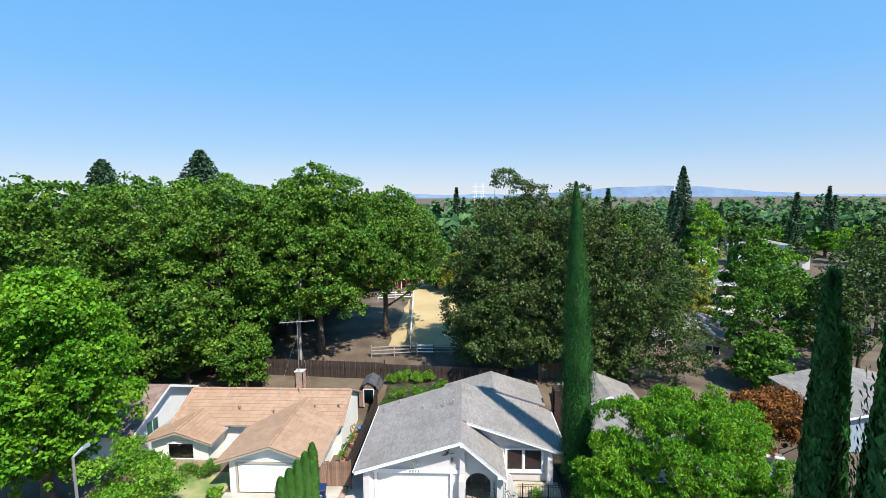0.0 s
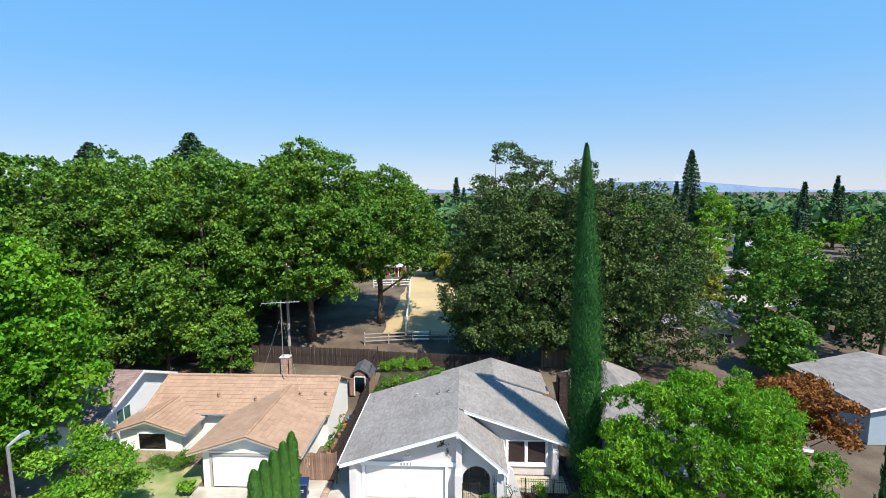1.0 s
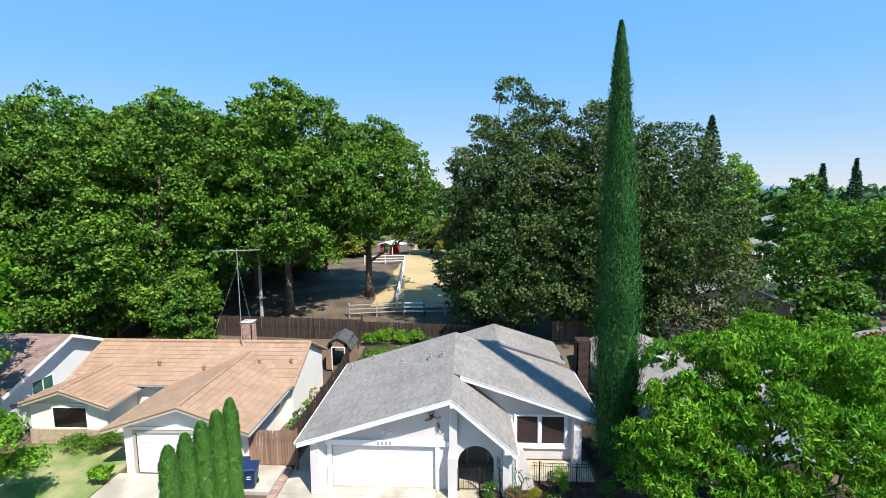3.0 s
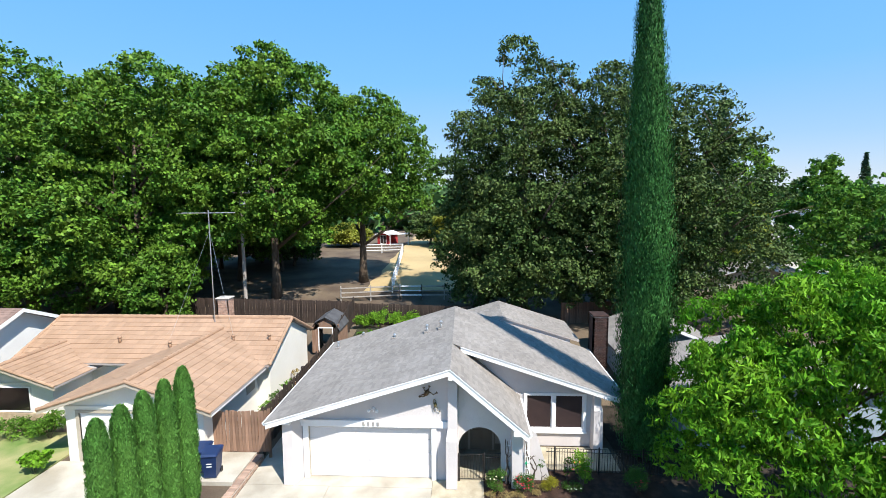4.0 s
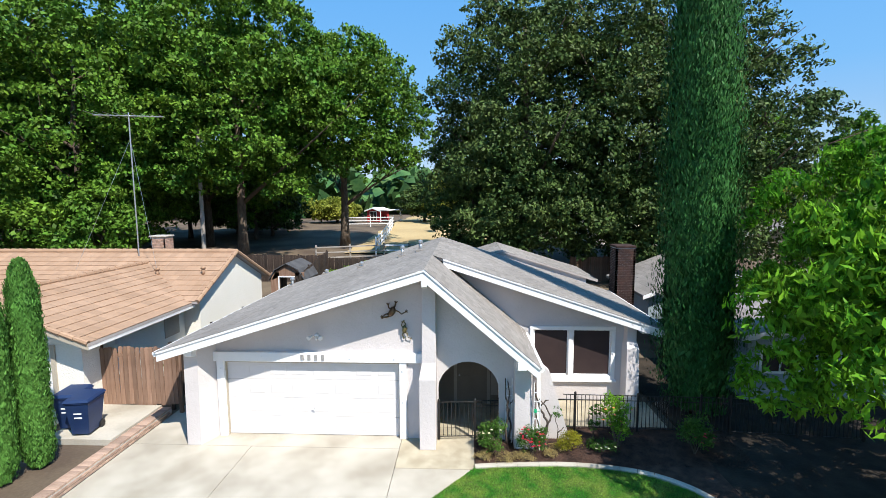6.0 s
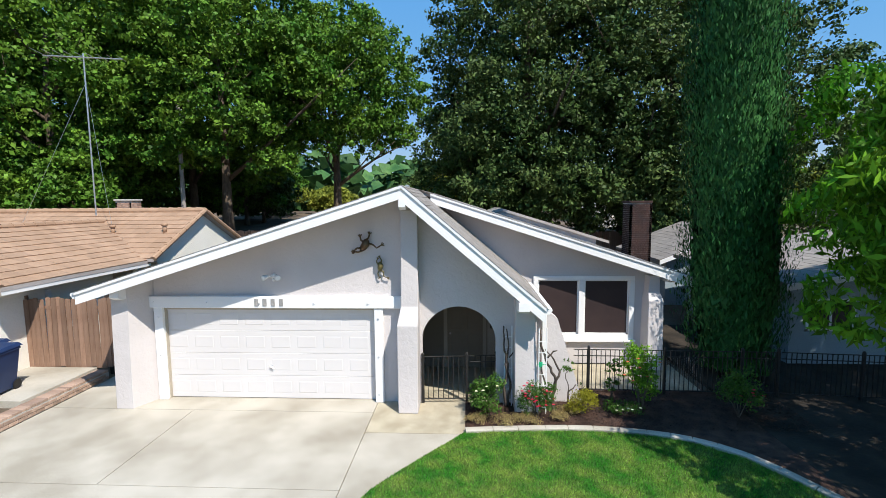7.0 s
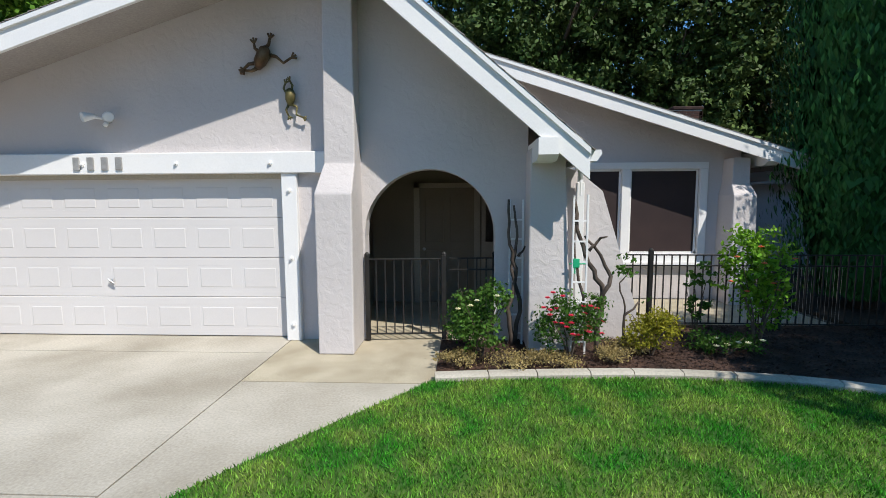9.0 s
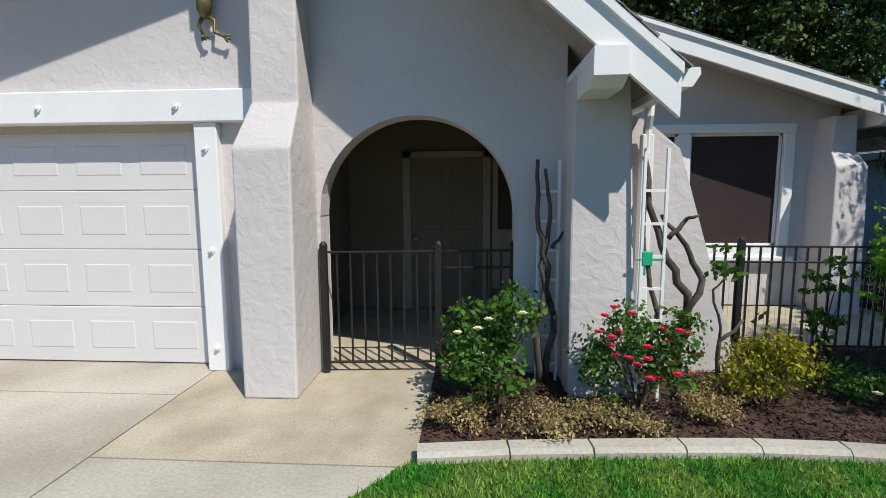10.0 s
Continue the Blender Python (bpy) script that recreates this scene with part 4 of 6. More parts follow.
def shingles(deck, x0, z0, x1, z1, y0, y1, seed, pieces=None, ridge=True):
    """Courses of thin tabs from the eave (x0, z0) up to the ridge (x1, z1), running along y."""
    rng = random.Random(seed)
    run = Vector((x1 - x0, 0, z1 - z0))
    length = run.length
    u = run.normalized()
    nrm = Vector((-u.z, 0, u.x))
    if nrm.z < 0:
        nrm = -nrm
    fm = Form()
    course, wide = 0.142, 0.31
    o = Vector((x0, 0, z0))
    singles = 0
    for r in range(int(length / course) + 1):
        s0 = r * course - 0.02
        s1 = min(s0 + course * 1.25, length)
        y = y0 - rng.uniform(0, wide)
        while y < y1:
            w = wide * rng.choice((0.6, 0.8, 1.0, 1.0, 1.2))
            a, b = max(y, y0), min(y + w, y1)
            y += w
            if b - a < 0.03:
                continue
            lift = rng.choice((0.012, 0.012, 0.017))
            p = [o + u * s0 + nrm * lift, o + u * s1 + nrm * 0.004, o + u * s1, o + u * s0]
            fm_t = fm
            c = [Vector((q.x, a, q.z)) for q in p] + [Vector((q.x, b - 0.006, q.z)) for q in p]
            fs = [(0, 1, 5, 4), (3, 0, 4, 7), (0, 3, 2, 1), (4, 5, 6, 7)]
            if pieces and pieces(a, s0 / length) and singles < 240:
                singles += 1
                part("shingle", Form().add(c, fs), SHINGLE_PIECE, deck)
            else:
                fm_t.add(c, fs)
    me = bpy.data.meshes.new("shingling")
    me.from_pydata(fm.v, [], fm.f)
    return part("shingling", me, SHINGLE, deck, kind="stuff")

# ---- small things at the front ----
def frog(name, label, x, y, z, s, pts, mt, turn=0):
    f = Form()
    f.tube([(-0.02, 0, -0.16), (0, -0.05, -0.06), (0.02, -0.06, 0.06), (0.0, -0.045, 0.15), (0.0, -0.03, 0.2)], [0.05, 0.10, 0.11, 0.085, 0.03], 10)
    for limb in pts:
        f.tube([(px, -0.03, pz) for px, pz in limb], [0.032, 0.026, 0.022, 0.02][:len(limb)], 6)
        ex, ez = limb[-1]
        for a in (-0.6, 0, 0.6):
            d = math.atan2(ez - limb[-2][1], ex - limb[-2][0]) + a
            f.tube([(ex, -0.025, ez), (ex + 0.09 * math.cos(d), -0.02, ez + 0.09 * math.sin(d))], [0.014, 0.018], 5)
    f.v = [(px * s, py * s, pz * s) for px, py, pz in f.v]
    ob = part(name, f, mt, None, label, True, category="wall ornament")
    ob.matrix_world = pose(x, y, z, 0, turn, 0)
    return ob


frog("frog_ornament", "dark bronze frog sculpture climbing the stucco wall", 4.72, 0.03, 3.62, 0.8,
     [[(0.08, 0.1), (0.2, 0.12), (0.34, 0.08), (0.42, 0.2)], [(-0.02, 0.15), (0.02, 0.24), (0.0, 0.33)], [(-0.06, -0.1), (-0.16, -0.16), (-0.2, -0.26)], [(0.0, -0.15), (-0.08, -0.24), (-0.18, -0.28)], [(-0.08, 0.08), (-0.16, 0.1), (-0.2, 0.16)]], BRONZE, 25)
frog("frog_ornament", "small green-bronze frog sculpture on the stucco wall", 5.06, 0.03, 3.14, 0.58,
     [[(0.03, 0.15), (0.06, 0.26), (0.0, 0.36)], [(-0.08, 0.1), (-0.14, 0.2), (-0.1, 0.3)], [(0.05, -0.15), (0.14, -0.2), (0.12, -0.36), (0.26, -0.42)], [(-0.04, -0.15), (-0.1, -0.26), (-0.05, -0.38)]],
     mat("green_bronze", (0.10, 0.10, 0.035), (0.22, 0.17, 0.07), 0.45, 9, 60, 0.4, 0.004, metal=0.5))


def iron_run(name, label, x0, y0, x1, y1, h, posts, step=0.105, rail2=True):
    """A run of black iron railing with posts, rails and upright bars."""
    L = math.hypot(x1 - x0, y1 - y0)
    ob = thing(name, label, "fence", Matrix.Translation((x0, y0, 0.015)) @ Matrix.Rotation(math.atan2(y1 - y0, x1 - x0), 4, "Z"))
    for s in posts:
        p = part("post", Form().box((s * L - 0.03, -0.03, 0), (s * L + 0.03, 0.03, h + 0.04), 0.006), IRON, ob)
        part("post_cap", Form().tube([(s * L, 0, h + 0.04), (s * L, 0, h + 0.06), (s * L, 0, h + 0.085)], [0.036, 0.034, 0.012], 8), IRON, p)
    for z in (0.09, h - 0.15, h) if rail2 else (0.09, h):
        part("rail", Form().box((0, -0.014, z - 0.018), (L, 0.014, z), 0.003), IRON, ob)
    bar = Form().box((-0.008, -0.008, 0.08), (0.008, 0.008, h - 0.005)).mesh("bar")
    bar.materials.append(IRON)
    n = int(L / step)
    for i in range(1, n):
        b = part("bar", bar, None, ob)
        b.location.x = i * L / n
    return ob


iron_run("porch_gate", "black iron garden gate under the arch, closed", 5.99, 0.02, 7.03, 0.10, 1.08, (0.0, 0.955), 0.115, False)
iron_run("porch_fence", "short black iron fence panel beside the gate", 7.05, 0.14, 7.66, 0.18, 1.08, (0.985,), 0.12)
iron_run("front_fence", "black iron fence with square posts before the window", 9.52, 0.72, 14.2, 0.60, 1.06, (0.075, 0.45, 0.82, 0.99))
iron_run("front_fence", "black iron fence running into the shade", 14.22, 0.60, 17.6, 0.3, 1.06, (0.5, 0.99))
# fine wire mesh behind the front fence
fm = Form()
for i in range(60):
    fm.box((9.55 + i * 0.05, 0.745, 0.05), (9.552 + i * 0.05, 0.747, 0.9))
part("wire_mesh", fm, METAL, None, "fine wire mesh behind the iron fence", category="wire mesh", kind="stuff")


def trellis(x, y, z, w, h, label):
    ob = thing("trellis", label, "trellis", pose(x, y, z))
    for s in (0, w):
        part("upright", Form().box((s - 0.012, -0.01, 0), (s + 0.012, 0.01, h), 0.003), WHITE, ob)
    k = int(h / 0.24)
    for i in range(k):
        part("rung", Form().box((0, -0.008, 0.15 + i * 0.24), (w, 0.008, 0.17 + i * 0.24)), WHITE, ob)
    return ob


trellis(7.82, -0.10, 0.0, 0.16, 1.85, "narrow white trellis leaning by the arch")
trellis(8.52, -0.46, 0.0, 0.16, 1.9, "white trellis on the buttress behind climbing rose")


def stems(name, label, x, y, paths, mt=VINE):
    ob = thing(name, label, "climbing plant", pose(x, y, 0.0))
    for k, (pts, r) in enumerate(paths):
        dense = []
        rr = random.Random(k * 7 + 1)
        for i in range(len(pts) - 1):
            a, b = Vector(pts[i]), Vector(pts[i + 1])
            for s in range(4):
                dense.append(a.lerp(b, s / 4) + Vector((rr.uniform(-1, 1), rr.uniform(-1, 1), 0)) * 0.018)
        dense.append(Vector(pts[-1]))
        part("stem", Form().tube(dense, [r * (1 - 0.6 * i / len(dense)) for i in range(len(dense))], 7), mt, ob, smooth=True)
    return ob


stems("climber", "bare woody climber stems on the narrow trellis", 7.80, -0.16, [
    ([(0.05, 0, 0), (0.0, 0, 0.5), (0.1, 0, 0.9), (0.02, 0, 1.3), (0.0, 0.03, 1.85)], 0.036),
    ([(0.1, 0.02, 0), (0.14, 0, 0.6), (0.05, 0, 1.0), (0.12, 0, 1.4), (0.06, 0.03, 1.78)], 0.03),
    ([(0.1, 0, 1.15), (0.2, -0.03, 1.28)], 0.018)])
rose = stems("climbing_rose", "gnarled climbing rose on the stucco buttress", 8.74, -0.44, [
    ([(0.10, 0, 0), (0.08, 0, 0.4), (0.16, 0, 0.75), (-0.02, 0, 1.1), (-0.16, 0.02, 1.5), (-0.2, 0.05, 1.85)], 0.042),
    ([(0.1, 0, 0.55), (0.22, -0.02, 0.95), (0.12, 0, 1.2), (-0.08, 0, 1.42)], 0.03),
    ([(-0.05, 0, 1.25), (0.08, -0.04, 1.4), (0.16, -0.06, 1.42)], 0.02),
    ([(0.02, 0, 0.5), (-0.16, 0, 0.9), (-0.22, 0, 1.4), (-0.18, 0.03, 1.75)], 0.022),
    ([(0.42, 0.1, 0), (0.45, 0.1, 0.45), (0.6, 0.1, 0.62)], 0.022), ([(0.45, 0.1, 0.45), (0.38, 0.1, 0.85), (0.46, 0.08, 0.98)], 0.012)])
me = crown("leaves", 31, [(0.38, 0, 1.05, 0.1, 0.08, 0.16), (0.6, 0.06, 0.7, 0.08, 0.06, 0.08)], 90, 0.055, L_ROSE, 0.08, 12)
part("leaves", me, None, rose)
part("garden_tie", Form().box((-0.22, -0.035, 1.05), (-0.14, -0.02, 1.16), 0.01).box((-0.26, -0.03, 1.09), (-0.06, -0.018, 1.105), 0.003).box((-0.2, -0.03, 0.98), (-0.185, -0.018, 1.06), 0.003), GREENTIE, rose, "bright green garden tape")


def shrub(name, label, x, y, h, r, count, size, mt, seed, flowers=0, petal=None, twigs=7, category="shrub", z=0.02, squash=1.0):
    ob = thing(name, label, category, pose(x, y, z))
    rr = random.Random(seed)
    f = Form()
    for i in range(twigs):
        a = i * 2.4 + rr.random()
        e = Vector((math.cos(a) * r * 0.7, math.sin(a) * r * 0.7, h * rr.uniform(0.6, 0.95)))
        f.tube([(0, 0, -0.03), (e.x * 0.35, e.y * 0.35, e.z * 0.5), tuple(e)], [0.012, 0.008, 0.004], 5)
    part("branching", f, BARK, ob)
    lobes = []
    for i in range(7):
        a = i * 2.4 + rr.random()
        q = rr.uniform(0.2, 0.75)
        lobes.append((math.cos(a) * r * q, math.sin(a) * r * q, h * rr.uniform(0.35, 0.85), r * 0.42, r * 0.42, h * 0.22 * squash))
    part("leaves", crown("leaves", seed, lobes, count, size, mt, clump=r * 0.28, per=14, low=-0.8, inner=0.35), None, ob)
    for i in range(flowers):
        a, q = rr.uniform(0, 6.28), rr.uniform(0.3, 1.0)
        c = Vector((math.cos(a) * r * q, -abs(math.sin(a)) * r * q, h * rr.uniform(0.4, 1.02)))
        f = Form()
        for ring, (n, rad, lift) in enumerate(((6, 0.036, 0.0), (5, 0.024, 0.012))):
            for j in range(n):
                b = 2 * math.pi * j / n + ring
                d, s = Vector((math.cos(b), math.sin(b), 0.5)) * rad, Vector((-math.sin(b), math.cos(b), 0)) * rad * 0.55
                o = c + Vector((0, 0, lift))
                f.add([o, o + d * 0.6 + s, o + d, o + d * 0.6 - s], [(0, 1, 2, 3)])
        part("flower", f, petal, ob)
    return ob


shrub("rose_bush", "leafy rose bush with a few cream blooms", 7.45, -0.62, 0.85, 0.42, 2600, 0.05, L_ROSE, 41, 5, F_CREAM)
shrub("rose_bush", "rose bush with many red blooms by the buttress", 8.45, -0.72, 0.8, 0.38, 2600, 0.042, L_ROSE, 42, 26, F_RED)
shrub("golden_shrub", "low yellow-green golden-leaved shrub", 9.45, -0.5, 0.52, 0.36, 3000, 0.036, L_GOLD, 43)
shrub("rose_bush", "tall open rose bush with orange-red blooms at the fence", 10.72, -0.38, 1.4, 0.42, 2600, 0.06, L_LIME, 44, 8, mat("coral_petal", (0.75, 0.15, 0.06), (0.8, 0.22, 0.1), 0.6, 3, 20, 0, by="island", vary=0.2), 10)
shrub("rose_bush", "young leafy rose shoot before the fence", 10.25, 0.15, 1.0, 0.20, 420, 0.06, L_ROSE, 45, 0, None, 4)
shrub("rose_bush", "shaded rose bush with dark red blooms", 12.7, -0.5, 0.9, 0.6, 2200, 0.055, L_ROSE, 46, 6, F_RED)
shrub("ground_plant", "low flowering ground plant with white dots", 10.35, -0.45, 0.25, 0.36, 1300, 0.04, L_ROSE, 47, 6, F_CREAM, 5)
for i, (x, y, r) in enumerate(((7.15, -0.95, 0.3), (7.75, -0.98, 0.36), (8.25, -0.95, 0.34), (8.9, -0.78, 0.3), (9.2, -0.4, 0.3))):
    shrub("dry_plant", "low dry straw-coloured ground plant in the bed", x, y, 0.15, r * 0.8, 1500, 0.024, L_DRY, 50 + i, 0, None, 9)


# ---- bins ----
def bin_at(m, label):
    ob = thing("wheeled_bin", label, "bin", m)
    body = Form()
    v = [(sx * w, sy * d, z) for z, w, d in ((0.06, 0.22, 0.26), (0.85, 0.29, 0.35), (0.97, 0.30, 0.36)) for sx, sy in ((-1, -1), (1, -1), (1, 1), (-1, 1))]
    body.add(v, [(3, 2, 1, 0), (8, 9, 10, 11)] + [(4 * i + q, 4 * i + (q + 1) % 4, 4 * i + 4 + (q + 1) % 4, 4 * i + 4 + q) for i in range(2) for q in range(4)])
    b = part("body", body, BINBLUE, ob)
    part("rim", Form().box((-0.32, -0.38, 0.93), (0.32, 0.38, 0.98), 0.012), BINBLUE, b)
    part("lid", Form().add([(-0.33, -0.40, 0.985), (0.33, -0.40, 0.985), (0.33, 0.42, 1.0), (-0.33, 0.42, 1.0), (-0.29, -0.34, 1.05), (0.29, -0.34, 1.05), (0.29, 0.36, 1.08), (-0.29, 0.36, 1.08)],
                           [(3, 2, 1, 0), (4, 5, 6, 7), (0, 1, 5, 4), (1, 2, 6, 5), (2, 3, 7, 6), (3, 0, 4, 7)]), BINBLUE, ob)
    for z in (0.52, 0.64):
        part("label_bar", Form().box((-0.1, -0.335 + (0.64 - z) * 0.1, z), (0.1, -0.315 + (0.64 - z) * 0.1, z + 0.035)), WHITE, b, "white lettering shown as a bar")
    part("handle", Form().tube([(-0.22, 0.44, 0.93), (0.22, 0.44, 0.93)], 0.018, 8), BINBLUE, ob)
    for s in (-1, 1):
        part("wheel", Form().tube([(s * 0.2, 0.27, 0.11), (s * 0.26, 0.27, 0.11)], 0.11, 14), IRON, ob)
    return ob


bin_at(pose(-3.75, -0.45, 0.30, 0, 0, 8), "navy blue wheeled bin with closed lid on the concrete")
bin_at(pose(-4.35, -0.15, 0.30, 0, 0, 5), "navy blue wheeled bin half behind another")

# pots along the side wall of the cream house
POT = mat("terracotta", (0.30, 0.12, 0.06), (0.38, 0.17, 0.09), 0.85, 4, 40, 0.2, 0.004)
for i, (x, y, s, mt) in enumerate(((-3.55, 3.0, 0.9, L_ROSE), (-3.5, 4.2, 1.2, L_BRIGHT), (-3.6, 5.4, 1.0, L_ROSE), (-3.4, 6.8, 1.3, L_BRIGHT), (-3.5, 8.3, 1.1, L_DRY))):
    ob = shrub("potted_plant", "leafy plant in a clay pot beside the cream wall", x, y, 0.75 * s, 0.32 * s, 500, 0.08, mt, 160 + i, 0, None, 5, "potted plant", 0.45)
    part("pot", Form().tube([(0, 0, -0.33), (0, 0, 0.02), (0, 0, 0.06), (0, 0, 0.061)], [0.14, 0.2, 0.215, 0.18], 14), POT, ob)
tub = thing("tub", "bright blue plastic tub beside the board fence", "tub", pose(-3.1, 9.3, 0.1))
part("body", Form().tube([(0, 0, 0), (0, 0, 0.45), (0, 0, 0.5), (0, 0, 0.501)], [0.3, 0.38, 0.4, 0.36], 18), mat("bright_blue_plastic", (0.02, 0.16, 0.42), (0.03, 0.19, 0.47), 0.4, 3, 40, 0), tub, smooth=True)

# brick edging beside the driveway
edge = thing("brick_edging", "low weathered brick edging along the driveway", "edging")
fm = Form()
part("mortar_bed", Form().box((-2.74, -8.5, -0.05), (-2.44, 1.25, 0.19)), MORTAR, edge)
brick = Form().box((-0.15, -0.048, 0), (0.15, 0.048, 0.06), 0.006).mesh("brick")
brick.materials.append(BRICK)
side = Form().box((-0.012, -0.1, 0), (0.012, 0.1, 0.065), 0.004).mesh("brick")
side.materials.append(brick.materials[0])
for i in range(92):
    b = part("brick", brick, None, edge)
    b.matrix_local = pose(-2.59 + random.uniform(-0.008, 0.008), 1.19 - i * 0.105, 0.19, 0, 0, random.uniform(-2, 2))
for i in range(46):
    for r in range(2):
        b = part("brick", side, None, edge)
        b.matrix_local = pose(-2.428, 1.12 - i * 0.21 - 0.1 * r, 0.02 + r * 0.078)

# ---- the cream house with the tiled roof ----
cream = thing("house", "cream stucco house with a tan tiled roof", "house")
NG = 0.14
TILE_PIECE = mat("clay_coloured_roof_tile_piece", (0.335, 0.212, 0.135), (0.385, 0.25, 0.165), 0.85, 0.7, 30, 0.3, 0.006, 0.09, "object")


def tiles(deck, o, u, along, length, width, mt, course=0.36, wide=0.33, cut=None, single=None, name="tiling", lift=0.036):
    """Courses of roof tiles: o is the eave's corner, u points up the slope, along runs along the eave."""
    u, along = Vector(u).normalized(), Vector(along).normalized()
    nrm = along.cross(u)
    if nrm.z < 0:
        nrm = -nrm
    rr = random.Random(int(abs(o[0] * 100) + abs(o[1] * 10)))
    fm = Form()
    o = Vector(o)
    for r in range(int(length / course) + 1):
        s0, s1 = r * course, min(r * course + course * 1.12, length)
        if s1 - s0 < 0.05:
            continue
        k = int(width / wide) + 1
        for c in range(k):
            a, b = c * wide, min((c + 1) * wide - 0.005, width)
            if b <= a or (cut and cut((a + b) / 2, (s0 + s1) / 2)):
                continue
            h = lift * rr.uniform(0.85, 1.15)
            m = (a + b) / 2
            base = [o + along * a + u * s0, o + along * m + u * s0, o + along * b + u * s0]
            back = [o + along * a + u * s1, o + along * m + u * s1, o + along * b + u * s1]
            v = [base[0] + nrm * h * 0.84, base[1] + nrm * h, base[2] + nrm * h * 0.84, back[0] + nrm * 0.005, back[1] + nrm * 0.012, back[2] + nrm * 0.005, base[0], base[1], base[2]]
            if single:
                part("tile", Form().add(v, [(0, 1, 4, 3), (1, 2, 5, 4), (6, 7, 1, 0), (7, 8, 2, 1)]), single, deck)
            else:
                fm.add(v, [(0, 1, 4, 3), (1, 2, 5, 4), (6, 7, 1, 0), (7, 8, 2, 1)])
    if not fm.v:
        return None
    me = bpy.data.meshes.new(name)
    me.from_pydata(fm.v, [], fm.f)
    return part(name, me, mt, deck, kind="stuff")


def caps(deck, p0, p1, mt, r=0.13):
    """Half-round cap tiles along a ridge or rake."""
    p0, p1 = Vector(p0), Vector(p1)
    d = p1 - p0
    n = max(2, int(d.length / 0.38))
    fm = Form()
    for i in range(n):
        a, b = p0 + d * (i / n), p0 + d * ((i + 1.08) / n)
        fm.tube([a, b], [r, r * 0.82], 8)
    part("ridge_capping", fm, mt, deck, kind="stuff")


def gable_deck(parent, kind, rx, rz, ex, ez, y0, y1, mt, label="", t=0.1):
    f = Form().prism([(rx, rz), (ex, ez), (ex, ez - t), (rx, rz - t)], "y", y0, y1) if kind == "y" else Form().prism([(rx, rz), (ex, ez), (ex, ez - t), (rx, rz - t)], "x", y0, y1)
    return part("roof_slope", f, mt, parent, label)


MY, MZ, MX0, MX1 = 8.6, 4.28, -17.6, -3.75      # main ridge
ME, MEZ = 5.2, 2.70                             # front eave
MB, MBZ = 12.0, 2.66
GX, GZ, GE0, GE1, GEZ, GY = -7.45, 3.88, -11.3, -3.96, 2.64, 0.08   # garage wing
WX, WZ, WE0, WE1, WEZ, WY = -15.7, 3.40, -18.5, -12.95, 2.46, 2.75   # bedroom wing
d1 = gable_deck(cream, "x", MY, MZ, ME, MEZ, MX0, MX1, SOFFIT, "tan tiled main roof slope")
d2 = gable_deck(cream, "x", MY, MZ, MB, MBZ, MX0, MX1, SOFFIT, "tan tiled rear roof slope")
d3 = gable_deck(cream, "y", GX, GZ, GE0, GEZ, GY, 7.85, SOFFIT, "tan tiled garage roof slope")
d4 = gable_deck(cream, "y", GX, GZ, GE1, GEZ, GY, 7.85, SOFFIT, "tan tiled garage roof slope")
d5 = gable_deck(cream, "y", WX, WZ, WE0, WEZ, WY, 6.7, SOFFIT, "tan tiled wing roof slope")
d6 = gable_deck(cream, "y", WX, WZ, WE1, WEZ, WY, 6.7, SOFFIT, "tan tiled wing roof slope")
part("wall", Form().prism([(ME + 0.5, NG - 0.1), (MB - 0.5, NG - 0.1), (MB - 0.5, MBZ + 0.1), (MY, MZ - 0.12), (ME + 0.5, MEZ + 0.1)], "x", MX0 + 0.4, MX1 - 0.2), STUCCO_CREAM, cream, "cream stucco wall")
gdx0, gdx1 = -9.95, -5.55
part("wall", Form().prism([(GE0 + 0.75, 2.3), (GE1 - 0.65, 2.3), (GE1 - 0.65, GEZ + 0.12), (GX, GZ - 0.12), (GE0 + 0.75, GEZ + 0.15)], "y", GY + 0.5, GY + 0.7)
     .box((GE0 + 0.75, GY + 0.5, 0), (gdx0, GY + 0.7, 2.3)).box((gdx1, GY + 0.5, 0), (GE1 - 0.65, GY + 0.7, 2.3)), STUCCO_CREAM, cream, "cream stucco garage front")
part("wall", Form().box((GE0 + 0.75, GY + 0.7, 0), (GE0 + 0.95, 5.9, 2.6)).box((GE1 - 0.85, GY + 0.7, 0), (GE1 - 0.65, 5.9, 2.6)), STUCCO_CREAM, cream)
part("wall", Form().prism([(WE0 + 0.55, 0), (WE1 - 0.6, 0), (WE1 - 0.6, WEZ + 0.1), (WX, WZ - 0.12), (WE0 + 0.55, WEZ + 0.1)], "y", WY + 0.5, 6.0), STUCCO_CREAM, cream, "cream stucco wing wall")
part("stone_skirting", Form().box((WE0 + 0.5, WY + 0.40, 0), (WE1 - 0.55, WY + 0.5, 0.95), 0.02), mat("tan_stone", (0.36, 0.27, 0.18), (0.48, 0.38, 0.26), 0.9, 5, 40, 0.5, 0.01), cream)
gd = part("garage_door", Form().box((gdx0, GY + 0.58, NG), (gdx1, GY + 0.63, 2.3)), WHITE, cream, "white garage door of the cream house, closed")
for r in range(4):
    part("door_section", Form().box((gdx0 + 0.01, GY + 0.55, NG + 0.01 + r * 0.53), (gdx1 - 0.01, GY + 0.58, NG + 0.52 + r * 0.53), 0.006), WHITE, gd)
